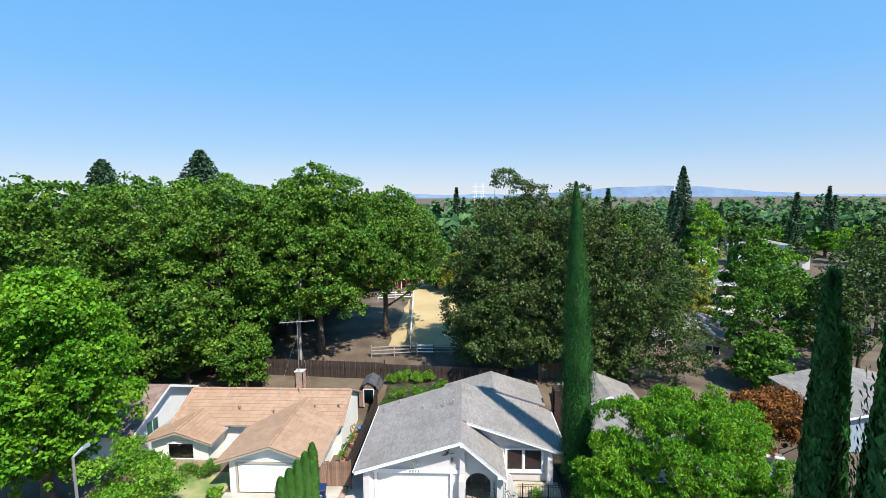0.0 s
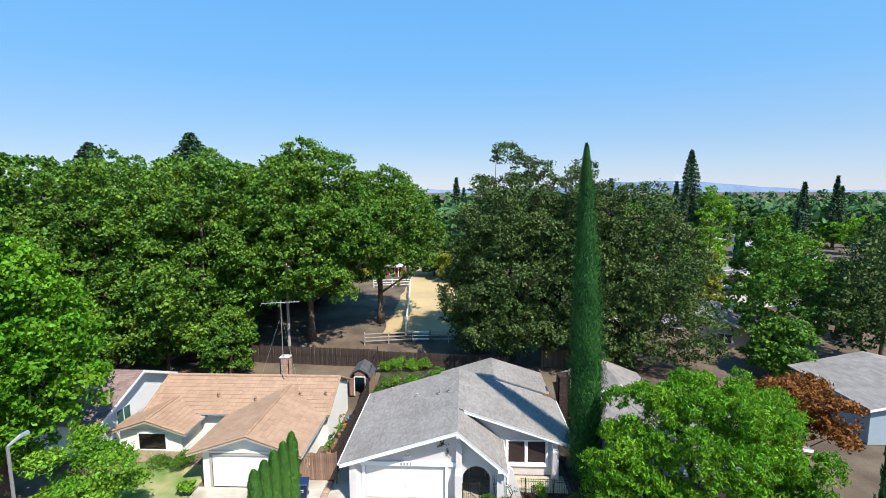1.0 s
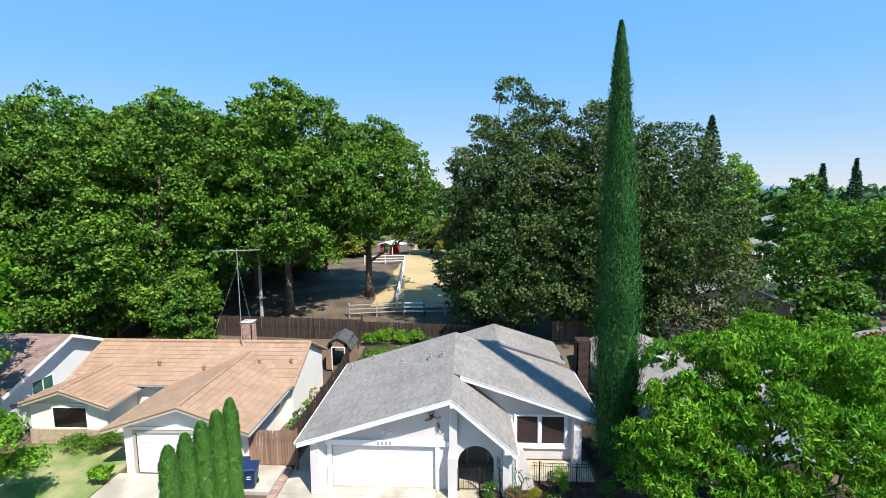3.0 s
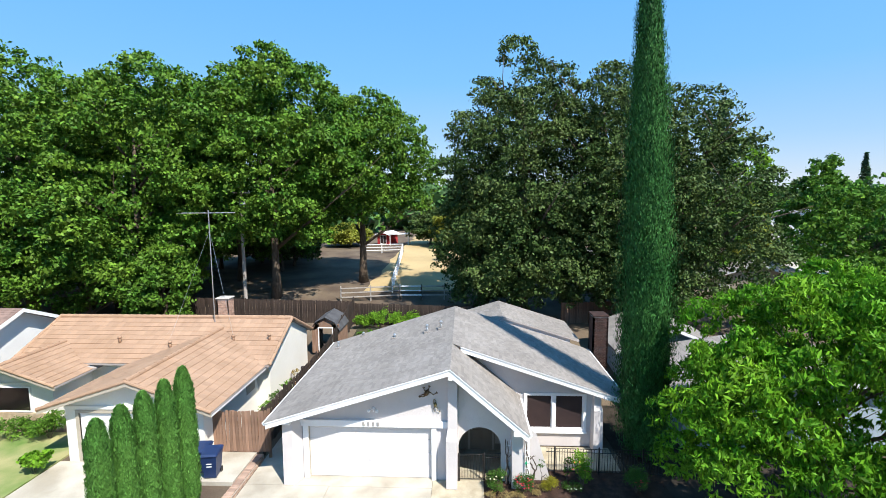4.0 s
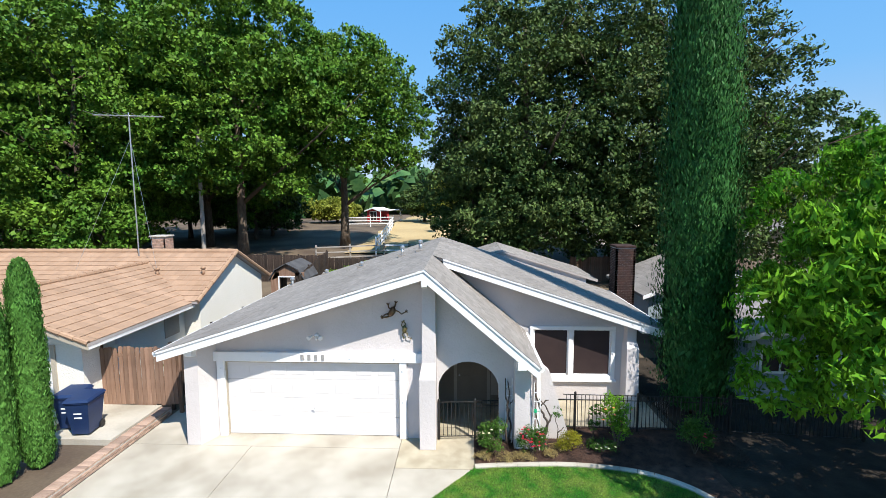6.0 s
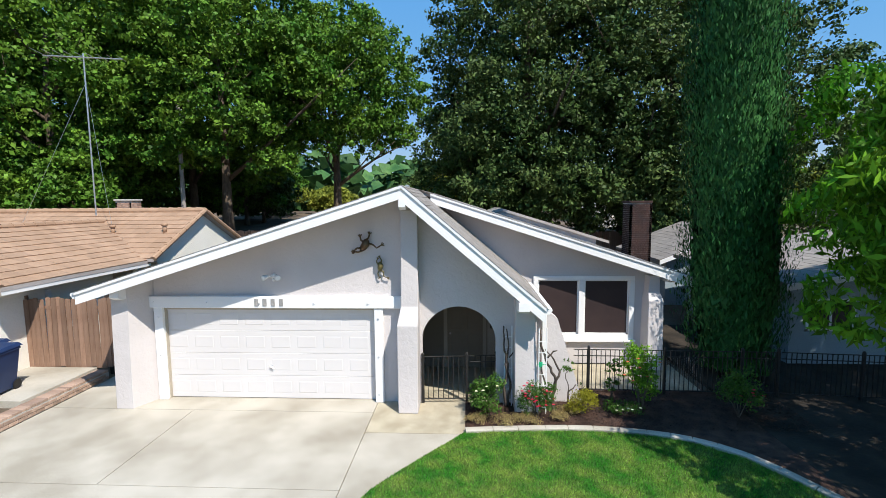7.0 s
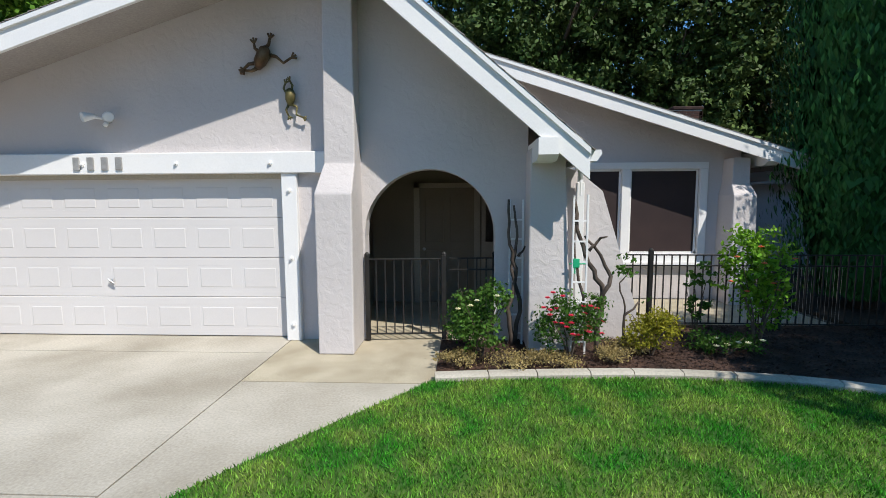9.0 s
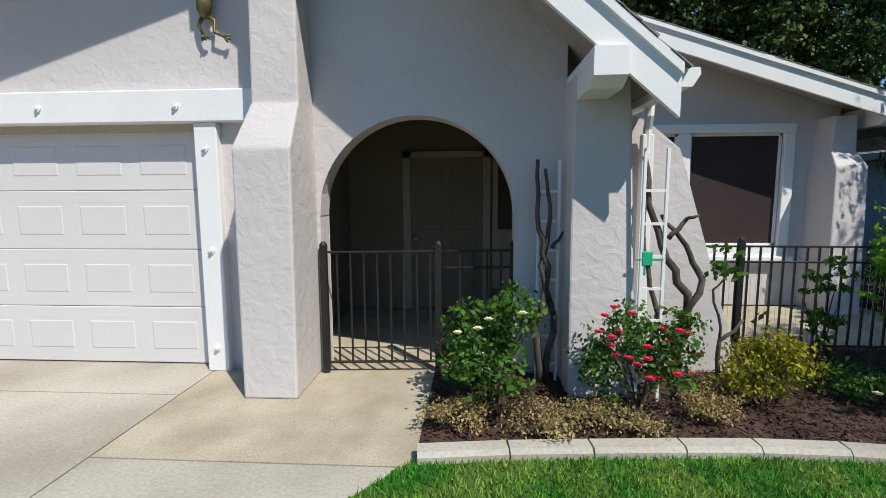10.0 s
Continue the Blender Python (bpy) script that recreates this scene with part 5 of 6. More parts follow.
part("door_case", Form().box((gdx0 - 0.14, GY + 0.46, NG), (gdx0, GY + 0.56, 2.42)).box((gdx1, GY + 0.46, NG), (gdx1 + 0.14, GY + 0.56, 2.42)).box((gdx0, GY + 0.46, 2.3), (gdx1, GY + 0.56, 2.42)), BEIGE, cream)
part("trim_board", Form().box((GE0 + 0.75, GY + 0.44, 2.48), (GE1 - 0.65, GY + 0.5, 2.62), 0.01), STUCCO_CREAM, cream)
part("trim_board", Form().box((WE0 + 0.6, WY + 0.44, 2.36), (WE1 - 0.6, WY + 0.5, 2.46), 0.01), STUCCO_CREAM, cream)
w = part("window_2", Form().box((-16.65, WY + 0.42, 0.98), (-14.6, WY + 0.5, 1.05)).box((-16.65, WY + 0.42, 2.2), (-14.6, WY + 0.5, 2.27)).box((-16.65, WY + 0.42, 1.05), (-16.58, WY + 0.5, 2.2)).box((-14.67, WY + 0.42, 1.05), (-14.6, WY + 0.5, 2.2)), WHITE, cream, "dark curtained front window")
part("pane", Form().box((-16.58, WY + 0.455, 1.05), (-14.67, WY + 0.46, 2.2)), GLASS, w)
part("curtain", Form().box((-16.58, WY + 0.475, 1.05), (-14.67, WY + 0.49, 2.2)), SCREEN, w)
for a, b in (((GE0, GEZ), (GX, GZ)), ((GX, GZ), (GE1, GEZ))):
    v = [(a[0], GY - 0.03, a[1] - 0.02), (b[0], GY - 0.03, b[1] - 0.02), (b[0], GY - 0.03, b[1] - 0.2), (a[0], GY - 0.03, a[1] - 0.2)]
    part("barge_board", Form().add(v + [(x, y + 0.03, z) for x, y, z in v], [(0, 1, 2, 3), (7, 6, 5, 4), (0, 4, 5, 1), (2, 6, 7, 3), (1, 5, 6, 2), (0, 3, 7, 4)]), BEIGE, cream)
for a, b in (((WE0, WEZ), (WX, WZ)), ((WX, WZ), (WE1, WEZ))):
    v = [(a[0], WY - 0.03, a[1] - 0.02), (b[0], WY - 0.03, b[1] - 0.02), (b[0], WY - 0.03, b[1] - 0.2), (a[0], WY - 0.03, a[1] - 0.2)]
    part("barge_board", Form().add(v + [(x, y + 0.03, z) for x, y, z in v], [(0, 1, 2, 3), (7, 6, 5, 4), (0, 4, 5, 1), (2, 6, 7, 3), (1, 5, 6, 2), (0, 3, 7, 4)]), BEIGE, cream)
part("eave_board", Form().box((GE1 - 0.05, GY, GEZ - 0.2), (GE1 - 0.01, 5.4, GEZ - 0.03)), WHITE, cream)
part("wall", Form().box((-5.0, 6.0, 0), (-4.25, 6.05, 2.4)), STUCCO_CREAM, cream)
win3 = part("window_3", Form().box((-4.66, 4.4, 1.45), (-4.58, 5.3, 2.35), 0.01), BEIGE, cream)
part("side_light", Form().box((-4.66, 1.9, 2.02), (-4.52, 2.02, 2.26), 0.02), WHITE, cream)
tiles(d1, (MX0, ME, MEZ), (0, MY - ME, MZ - MEZ), (1, 0, 0), math.hypot(MY - ME, MZ - MEZ), MX1 - MX0, TILE)
tiles(d2, (MX0, MB, MBZ), (0, MY - MB, MZ - MBZ), (1, 0, 0), math.hypot(MY - MB, MZ - MBZ), MX1 - MX0, TILE)
sl = math.hypot(GX - GE0, GZ - GEZ)
main_z = lambda y: MEZ + (y - ME) * (MZ - MEZ) / (MY - ME)
tiles(d3, (GE0, GY, GEZ), (GX - GE0, 0, GZ - GEZ), (0, 1, 0), sl, 7.75, TILE, cut=lambda a, s: main_z(GY + a) > GEZ + s * (GZ - GEZ) / sl + 0.1)
sl2 = math.hypot(GX - GE1, GZ - GEZ)
tiles(d4, (GE1, GY, GEZ), (GX - GE1, 0, GZ - GEZ), (0, 1, 0), sl2, 7.75, TILE, single=TILE_PIECE, cut=lambda a, s: main_z(GY + a) > GEZ + s * (GZ - GEZ) / sl2 + 0.1)
sl3 = math.hypot(WX - WE0, WZ - WEZ)
tiles(d5, (WE0, WY, WEZ), (WX - WE0, 0, WZ - WEZ), (0, 1, 0), sl3, 3.95, TILE, cut=lambda a, s: main_z(WY + a) > WEZ + s * (WZ - WEZ) / sl3 + 0.1)
sl4 = math.hypot(WX - WE1, WZ - WEZ)
tiles(d6, (WE1, WY, WEZ), (WX - WE1, 0, WZ - WEZ), (0, 1, 0), sl4, 3.95, TILE, cut=lambda a, s: main_z(WY + a) > WEZ + s * (WZ - WEZ) / sl4 + 0.1)
caps(d1, (MX0, MY, MZ + 0.02), (MX1, MY, MZ + 0.02), TILE)
caps(d1, (MX1, ME, MEZ), (MX1, MY, MZ + 0.02), TILE, 0.1)
caps(d2, (MX1, MB, MBZ), (MX1, MY, MZ + 0.02), TILE, 0.1)
caps(d1, (MX0, ME, MEZ), (MX0, MY, MZ + 0.02), TILE, 0.1)
caps(d3, (GX, GY, GZ + 0.02), (GX, 7.75, GZ + 0.02), TILE, 0.11)
caps(d5, (WX, WY, WZ + 0.02), (WX, 6.6, WZ + 0.02), TILE, 0.11)
for p, q, dk in (((GE0, GY, GEZ), (GX, GY, GZ), d3), ((GE1, GY, GEZ), (GX, GY, GZ), d4), ((WE0, WY, WEZ), (WX, WY, WZ), d5), ((WE1, WY, WEZ), (WX, WY, WZ), d6)):
    caps(dk, p, q, TILE, 0.085)
for x, y in ((-12.6, 6.6), (-6.35, 6.8), (-4.4, 6.9), (-9.6, 6.3)):
    z = main_z(y)
    part("roof_vent", Form().tube([(x, y, z), (x, y, z + 0.28)], 0.07, 10).tube([(x, y, z + 0.26), (x, y, z + 0.36)], [0.11, 0.09], 10), TILE, cream, "tan painted roof vent", True)
ch = part("chimney", Form().box((-9.75, 11.3, 4.72), (-8.85, 12.1, 4.8), 0.02), MORTAR, cream, "pale red brick chimney behind the roof ridge")
bricks(ch, -9.7, -8.9, 11.35, 12.05, 2.4, 4.72)

ant = thing("tv_antenna", "tall television aerial on a thin roof mast", "antenna", pose(-8.1, 8.2, 4.35))
part("mast", Form().tube([(0, 0, -0.4), (0, 0, 6.15)], 0.028, 8), METAL, ant)
part("boom", Form().tube([(-1.35, -0.35, 6.0), (1.35, 0.35, 6.0)], 0.025, 6), METAL, ant)
for i in range(9):
    s = -1.3 + i * 0.325
    L = 0.85 - 0.06 * i
    part("element", Form().tube([(s + L * 0.25, s * 0.26 - L, 6.02), (s - L * 0.25, s * 0.26 + L, 6.02)], 0.011, 5), METAL, ant)
part("guy_wire", Form().tube([(0, 0, 5.0), (-1.5, -1.8, -0.6)], 0.006, 4).tube([(0, 0, 5.0), (1.8, -1.5, -0.55)], 0.006, 4), METAL, ant)

# ---- third house, brown roof ----
third = thing("house", "white-walled house with a brown shingle roof", "house")
TX = -19.2
part("wall", Form().prism([(3.4, 0), (11.6, 0), (11.6, 3.1), (7.9, 4.75), (3.4, 2.85)], "x", -34, TX - 0.5), mat("white_stucco", (0.72, 0.72, 0.72), (0.78, 0.78, 0.77), 0.9, 0.6, 30, 0.4, 0.01), third, "white stucco end wall")
t1 = gable_deck(third, "x", 7.9, 4.92, 2.9, 2.80, -34, TX, SOFFIT, "brown shingled roof slope")
t2 = gable_deck(third, "x", 7.9, 4.92, 12.1, 3.1, -34, TX, SOFFIT)
tiles(t1, (-34, 2.9, 2.8), (0, 5, 2.12), (1, 0, 0), math.hypot(5, 2.12), 34 + TX, SHINGLE_BROWN, 0.2, 0.4, lift=0.02)
tiles(t2, (-34, 12.1, 3.1), (0, -4.2, 1.82), (1, 0, 0), math.hypot(4.2, 1.82), 34 + TX, SHINGLE_BROWN, 0.2, 0.4, lift=0.02)
for (ya, za), (yb, zb) in (((2.9, 2.8), (7.9, 4.92)), ((7.9, 4.92), (12.1, 3.1))):
    v = [(TX + 0.02, ya, za), (TX + 0.02, yb, zb), (TX + 0.02, yb, zb - 0.22), (TX + 0.02, ya, za - 0.22)]
    part("barge_board", Form().add(v + [(x - 0.04, y, z) for x, y, z in v], [(0, 1, 2, 3), (7, 6, 5, 4), (0, 4, 5, 1), (2, 6, 7, 3), (1, 5, 6, 2), (0, 3, 7, 4)]), WHITE, third)
tw = part("window_4", Form().box((TX - 0.52, 5.2, 1.6), (TX - 0.46, 6.7, 2.75), 0.01), WHITE, third)
for y0 in (5.28, 6.0):
    part("pane", Form().box((TX - 0.455, y0, 1.68), (TX - 0.45, y0 + 0.62, 2.68)), mat("green_dark_pane", (0.03, 0.10, 0.07), (0.05, 0.13, 0.1), 0.15, 2, 20, 0), tw)

# ---- houses on the other side ----
def simple_house(x, y, z, rot, w, d, h, rise, wallm, roofm, label, wins=(), over=0.45, group=""):
    """A gabled house: its gable faces -y before turning."""
    ob = thing("house", label, "house", pose(x, y, z, 0, 0, rot), group)
    part("wall", Form().prism([(-w / 2, -0.3), (w / 2, -0.3), (w / 2, h), (0, h + rise), (-w / 2, h)], "y", 0, d), wallm, ob)
    k = rise / (w / 2)
    for s in (-1, 1):
        e, ez = s * (w / 2 + over), h - over * k
        dk = part("roof_slope", Form().prism([(0, h + rise + 0.12), (e, ez + 0.12), (e, ez), (0, h + rise)], "y", -over, d + over), roofm, ob)
        tiles(dk, (e, -over, ez + 0.12), (-e, 0, h + rise - ez), (0, 1, 0), math.hypot(e, h + rise - ez), d + 2 * over, roofm, 0.3, 0.6, lift=0.018)
        v = [(0, -over - 0.03, h + rise + 0.1), (e, -over - 0.03, ez + 0.1), (e, -over - 0.03, ez - 0.08), (0, -over - 0.03, h + rise - 0.08)]
        part("barge_board", Form().add(v + [(p[0], p[1] + 0.03, p[2]) for p in v], [(0, 1, 2, 3), (7, 6, 5, 4), (0, 4, 5, 1), (2, 6, 7, 3), (1, 5, 6, 2), (0, 3, 7, 4)]), WHITE, ob)
    for face, a, b, z0, z1 in wins:
        if face == "front":
            wn_ = part("window", Form().box((a, -0.04, z0), (b, 0.0, z0 + 0.07)).box((a, -0.04, z1 - 0.07), (b, 0, z1)).box((a, -0.04, z0), (a + 0.07, 0, z1)).box((b - 0.07, -0.04, z0), (b, 0, z1)).box(((a + b) / 2 - 0.03, -0.035, z0), ((a + b) / 2 + 0.03, 0, z1)), WHITE, ob)
            part("pane", Form().box((a + 0.06, -0.02, z0 + 0.06), (b - 0.06, -0.012, z1 - 0.06)), SCREEN, wn_)
        else:
            wn_ = part("window", Form().box((-w / 2 - 0.04, a, z0), (-w / 2, b, z0 + 0.07)).box((-w / 2 - 0.04, a, z1 - 0.07), (-w / 2, b, z1)).box((-w / 2 - 0.04, a, z0), (-w / 2, a + 0.07, z1)).box((-w / 2 - 0.04, b - 0.07, z0), (-w / 2, b, z1)), WHITE, ob)
            part("pane", Form().box((-w / 2 - 0.02, a + 0.06, z0 + 0.06), (-w / 2 - 0.012, b - 0.06, z1 - 0.06)), SCREEN, wn_)
    return ob


ROOF_GREY = SHINGLE
simple_house(18.6, 10.4, -0.2, 0, 6.0, 5, 2.3, 1.2, STUCCO_BLUE, ROOF_GREY, "pale blue house with a grey roof behind the cypress", (("front", -1.9, -1.3, 1.0, 2.2), ("front", -1.0, -0.7, 2.6, 3.1)))
simple_house(21.9, 2.9, 0, 0, 12.0, 6, 2.3, 1.0, STUCCO_BLUE, ROOF_GREY, "pale blue house wing with a low grey roof in shade", (("front", -5.6, -4.3, 0.95, 1.85), ("front", -2.2, 0.2, 0.9, 2.1)))
simple_house(42.0, 7.5, 0.3, 0, 12, 8, 2.6, 1.3, STUCCO_BLUE, ROOF_GREY, "blue-grey house with a broad grey shingle roof", (("front", -3, -1, 0.9, 2.1),))
simple_house(34.5, 28.5, 0.2, -25, 9, 9, 2.6, 1.7, BEIGE, ROOF_GREY, "beige house with a grey roof among the trees", (("front", -4, -2.4, 0.9, 2.1), ("front", 1.2, 2.8, 0.9, 2.1)))
simple_house(23, 33, 0.9, 0, 8, 8, 2.7, 1.6, STUCCO_CREAM, ROOF_GREY, "pale house with a brick chimney behind the fence", (("front", -2, -0.6, 0.9, 2.1),))
simple_house(62, 66, 0, -8, 14, 9, 2.7, 1.5, WHITE, ROOF_GREY, "white garage building beside the far drive", (("front", -5, 1, 0.3, 2.3),))
simple_house(95, 62, 0, 10, 16, 12, 2.8, 1.9, BEIGE, ROOF_GREY, "distant beige house with a pale grey roof")
simple_house(92, 105, 0, -20, 18, 12, 5.2, 1.9, WHITE, ROOF_GREY, "distant two-storey white house", (("front", -6, -3, 3.2, 4.6), ("front", 1, 4, 3.2, 4.6)))
simple_house(72, 108, 0, 5, 14, 10, 5.0, 1.6, WHITE, ROOF_GREY, "distant white house among dark trees", (("front", -4, -1, 3.0, 4.3),))
simple_house(2, 150, 3, 0, 16, 10, 3.0, 2.0, WHITE, ROOF_GREY, "distant white building beyond the field")
barn = simple_house(-7.4, 60, ground_z(-7, 60), -20, 2.2, 3.0, 1.7, 0.35, REDBARN, WHITE, "small red barn with white trim beyond the paddock", (("front", -0.6, 0.6, 0.1, 1.6),), 0.3)
shade = thing("shade_roof", "white timber shade roof beside the red barn", "pergola", pose(-4.6, 60, ground_z(-5, 60)))
part("roof_panel", Form().box((-1.6, -1.0, 1.75), (1.6, 1.2, 1.87), 0.02), WHITE, shade)
for x in (-1.5, 1.5):
    for y in (-0.9, 1.1):
        part("post", Form().box((x - 0.05, y - 0.05, -0.1), (x + 0.05, y + 0.05, 1.76)), WHITE, shade)

# pale far drive and a parked car
sheet("far_drive", [(44, 50), (60, 50), (66, 66), (50, 64)], 0.03, 0.1, CONCRETE, "pale concrete drive of a far house")


def car(m, label):
    ob = thing("car", label, "car", m)
    prof = [(-2.2, 0.3), (2.2, 0.3), (2.25, 0.7), (1.3, 0.88), (0.7, 1.4), (-1.1, 1.42), (-1.9, 0.95), (-2.25, 0.85)]
    body = part("body", Form().prism(prof, "y", -0.85, 0.85), CARPAINT, ob)
    mod = body.modifiers.new("edge", "BEVEL")
    mod.width, mod.segments = 0.08, 2
    for s in (-1, 1):
        part("side_window", Form().prism([(-1.5, 0.95), (1.05, 0.93), (0.62, 1.34), (-1.05, 1.36)], "y", s * 0.855 - 0.004, s * 0.855 + 0.004), GLASS, ob)
        for x in (-1.35, 1.4):
            part("wheel", Form().tube([(x, s * 0.7, 0.32), (x, s * 0.87, 0.32)], 0.32, 16), IRON, ob)
    return ob


car(pose(54.5, 58.8, 0.05, 0, 0, 15), "black parked car on the far drive")

# ---- wooden fences ----
def board_fence(name, label, p0, p1, zfun, h, mt, seed, wide=0.14, backrail=True, ragged=0.03):
    (x0, y0), (x1, y1) = p0, p1
    L = math.hypot(x1 - x0, y1 - y0)
    ob = thing(name, label, "fence", Matrix.Translation((x0, y0, 0)) @ Matrix.Rotation(math.atan2(y1 - y0, x1 - x0), 4, "Z"))
    rr = random.Random(seed)
    base = Form().add([(0, -0.01, 0), (wide - 0.01, -0.01, 0), (wide - 0.01, -0.01, h - 0.03), (wide - 0.035, -0.01, h), (0.025, -0.01, h), (0, -0.01, h - 0.03),
                       (0, 0.01, 0), (wide - 0.01, 0.01, 0), (wide - 0.01, 0.01, h - 0.03), (wide - 0.035, 0.01, h), (0.025, 0.01, h), (0, 0.01, h - 0.03)],
                      [(0, 1, 2, 3, 4, 5), (11, 10, 9, 8, 7, 6)] + [(i, 6 + i, 6 + (i + 1) % 6, (i + 1) % 6) for i in range(6)]).mesh("board")
    base.materials.append(mt)
    n = int(L / wide)
    for i in range(n):
        s = i / n
        z = zfun(x0 + (x1 - x0) * s, y0 + (y1 - y0) * s)
        b = part("board", base, None, ob)
        b.matrix_local = pose(i * wide, 0, z + rr.uniform(-ragged, ragged), 0, 0, 0) @ pose(0, 0, 0, rr.uniform(-1, 1), rr.uniform(-0.6, 0.6), 0)
    m = int(L / 2.4) + 1
    for i in range(m + 1):
        s = min(1, i * 2.4 / L)
        z = zfun(x0 + (x1 - x0) * s, y0 + (y1 - y0) * s)
        part("post", Form().box((s * L - 0.045, 0.02, z - 0.3), (s * L + 0.045, 0.11, z + h + 0.06), 0.006), mt, ob)
    for hz in (0.35, h - 0.3):
        za, zb = zfun(x0, y0), zfun(x1, y1)
        part("rail", Form().add([(0, 0.012, za + hz), (L, 0.012, zb + hz), (L, 0.012, zb + hz + 0.09), (0, 0.012, za + hz + 0.09), (0, 0.05, za + hz), (L, 0.05, zb + hz), (L, 0.05, zb + hz + 0.09), (0, 0.05, za + hz + 0.09)],
                                [(0, 1, 2, 3), (7, 6, 5, 4), (0, 4, 5, 1), (2, 6, 7, 3), (1, 5, 6, 2), (0, 3, 7, 4)]), mt, ob)
    return ob


flat = lambda x, y: 0.3
board_fence("side_gate", "brown weathered board gate between the houses", (-4.62, 1.27), (-2.2, 1.35), lambda x, y: 0.28, 1.86, GATEWOOD, 1)
lineup = lambda x, y: ground_z(-2.0, y) + 0.36
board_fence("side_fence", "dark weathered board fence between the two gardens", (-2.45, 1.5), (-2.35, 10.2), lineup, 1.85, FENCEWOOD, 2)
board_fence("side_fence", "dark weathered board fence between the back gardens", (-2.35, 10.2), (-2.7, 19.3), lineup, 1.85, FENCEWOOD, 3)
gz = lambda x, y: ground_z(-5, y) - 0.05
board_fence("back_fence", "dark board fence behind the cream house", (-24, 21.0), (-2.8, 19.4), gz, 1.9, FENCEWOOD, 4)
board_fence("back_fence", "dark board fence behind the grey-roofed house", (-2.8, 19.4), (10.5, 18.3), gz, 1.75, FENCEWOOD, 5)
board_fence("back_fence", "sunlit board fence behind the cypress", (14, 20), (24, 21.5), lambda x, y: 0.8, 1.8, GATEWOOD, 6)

# white rails of the paddock
def rail_fence(p0, p1, n, h=1.35, mt=WHITE, label="white three-rail paddock fence"):
    (x0, y0), (x1, y1) = p0, p1
    ob = thing("rail_fence", label, "fence")
    pts = [Vector((x0 + (x1 - x0) * i / n, y0 + (y1 - y0) * i / n, 0)) for i in range(n + 1)]
    for p in pts:
        p.z = ground_z(p.x, p.y)
        part("post", Form().box((p.x - 0.06, p.y - 0.06, p.z - 0.2), (p.x + 0.06, p.y + 0.06, p.z + h + 0.08), 0.01), mt, ob)
    for a, b in zip(pts, pts[1:]):
        for k in (0.4, 0.8, 1.2):
            part("rail", Form().tube([(a.x, a.y - 0.07, a.z + k * h / 1.3), (b.x, b.y - 0.07, b.z + k * h / 1.3)], 0.065, 4), mt, ob)
    return ob


WORN = mat("worn_rail_wood", (0.30, 0.27, 0.24), (0.40, 0.36, 0.32), 0.9, 2, 30, 0.3, 0.006)
rail_fence((-5.2, 24.6), (0.2, 25.2), 2, mt=WORN, label="weathered grey three-rail paddock fence in shade")
rail_fence((0.2, 25.2), (2.2, 25.2), 1, mt=mat("fresh_white_rail", (0.8, 0.8, 0.8), (0.85, 0.85, 0.84), 0.6, 1, 40, 0.1, 0.004), label="white paddock gate in the sun")
rail_fence((2.2, 25.2), (8.5, 25.4), 3, mt=WORN, label="weathered grey three-rail paddock fence")
rail_fence((-0.8, 27), (-2.9, 51), 9)
rail_fence((-2.9, 51), (-9, 50), 2)

# garden shed with an arched dark roof
shed = thing("shed", "small brown garden shed with a dark gambrel roof", "shed", pose(-3.3, 13.4, 0.55))
sp = [(-0.95, 0), (-0.95, 1.55), (-0.62, 2.15), (0, 2.5), (0.62, 2.15), (0.95, 1.55), (0.95, 0)]
part("wall", Form().box((-0.95, 0, 0), (-0.45, 0.08, 2.0)).box((0.45, 0, 0), (0.95, 0.08, 2.0)).prism([(-0.93, 1.55), (-0.6, 2.12), (0, 2.46), (0.6, 2.12), (0.93, 1.55), (0.45, 1.75), (-0.45, 1.75)], "y", 0, 0.08).box((-0.95, 0.08, 0), (-0.88, 2.2, 1.6)).box((0.88, 0.08, 0), (0.95, 2.2, 1.6)), GATEWOOD, shed, "red-brown board walls")
fm = Form()
for i in range(1, 5):
    (xa, za), (xb, zb) = sp[i], sp[i + 1] if i + 1 < 6 else sp[5]
    v = [(xa * 1.08, -0.15, za), (xb * 1.08, -0.15, zb), (xb * 1.08, 2.35, zb), (xa * 1.08, 2.35, za)]
    fm.add(v + [(x, y, z + 0.05) for x, y, z in v], [(0, 1, 2, 3), (7, 6, 5, 4), (0, 4, 5, 1), (2, 6, 7, 3), (1, 5, 6, 2), (0, 3, 7, 4)])
part("roof", fm, mat("dark_felt", (0.06, 0.06, 0.065), (0.09, 0.09, 0.095), 0.9, 2, 40, 0.3, 0.006), shed)
part("door_trim", Form().box((-0.52, -0.03, 0), (-0.45, 0.0, 1.8)).box((0.45, -0.03, 0), (0.52, 0.0, 1.8)).box((-0.45, -0.03, 1.73), (0.45, 0.0, 1.8)), WHITE, shed)
pole = thing("utility_pole", "weathered utility pole with a grey transformer", "pole", pose(-12.9, 22.0, 0.9))
part("post", Form().tube([(0, 0, -0.3), (0, 0, 11.2)], [0.17, 0.12], 10), WORN, pole)
part("transformer", Form().tube([(0.3, -0.1, 9.2), (0.3, -0.1, 10.1)], 0.2, 12), METAL, pole, smooth=True)
part("crossarm", Form().box((-0.7, -0.16, 10.6), (0.9, -0.06, 10.72), 0.01), WORN, pole)
for x in (-0.6, 0.25, 0.8):
    part("insulator", Form().tube([(x, -0.11, 10.72), (x, -0.11, 10.9)], [0.05, 0.03], 8), METAL, pole)
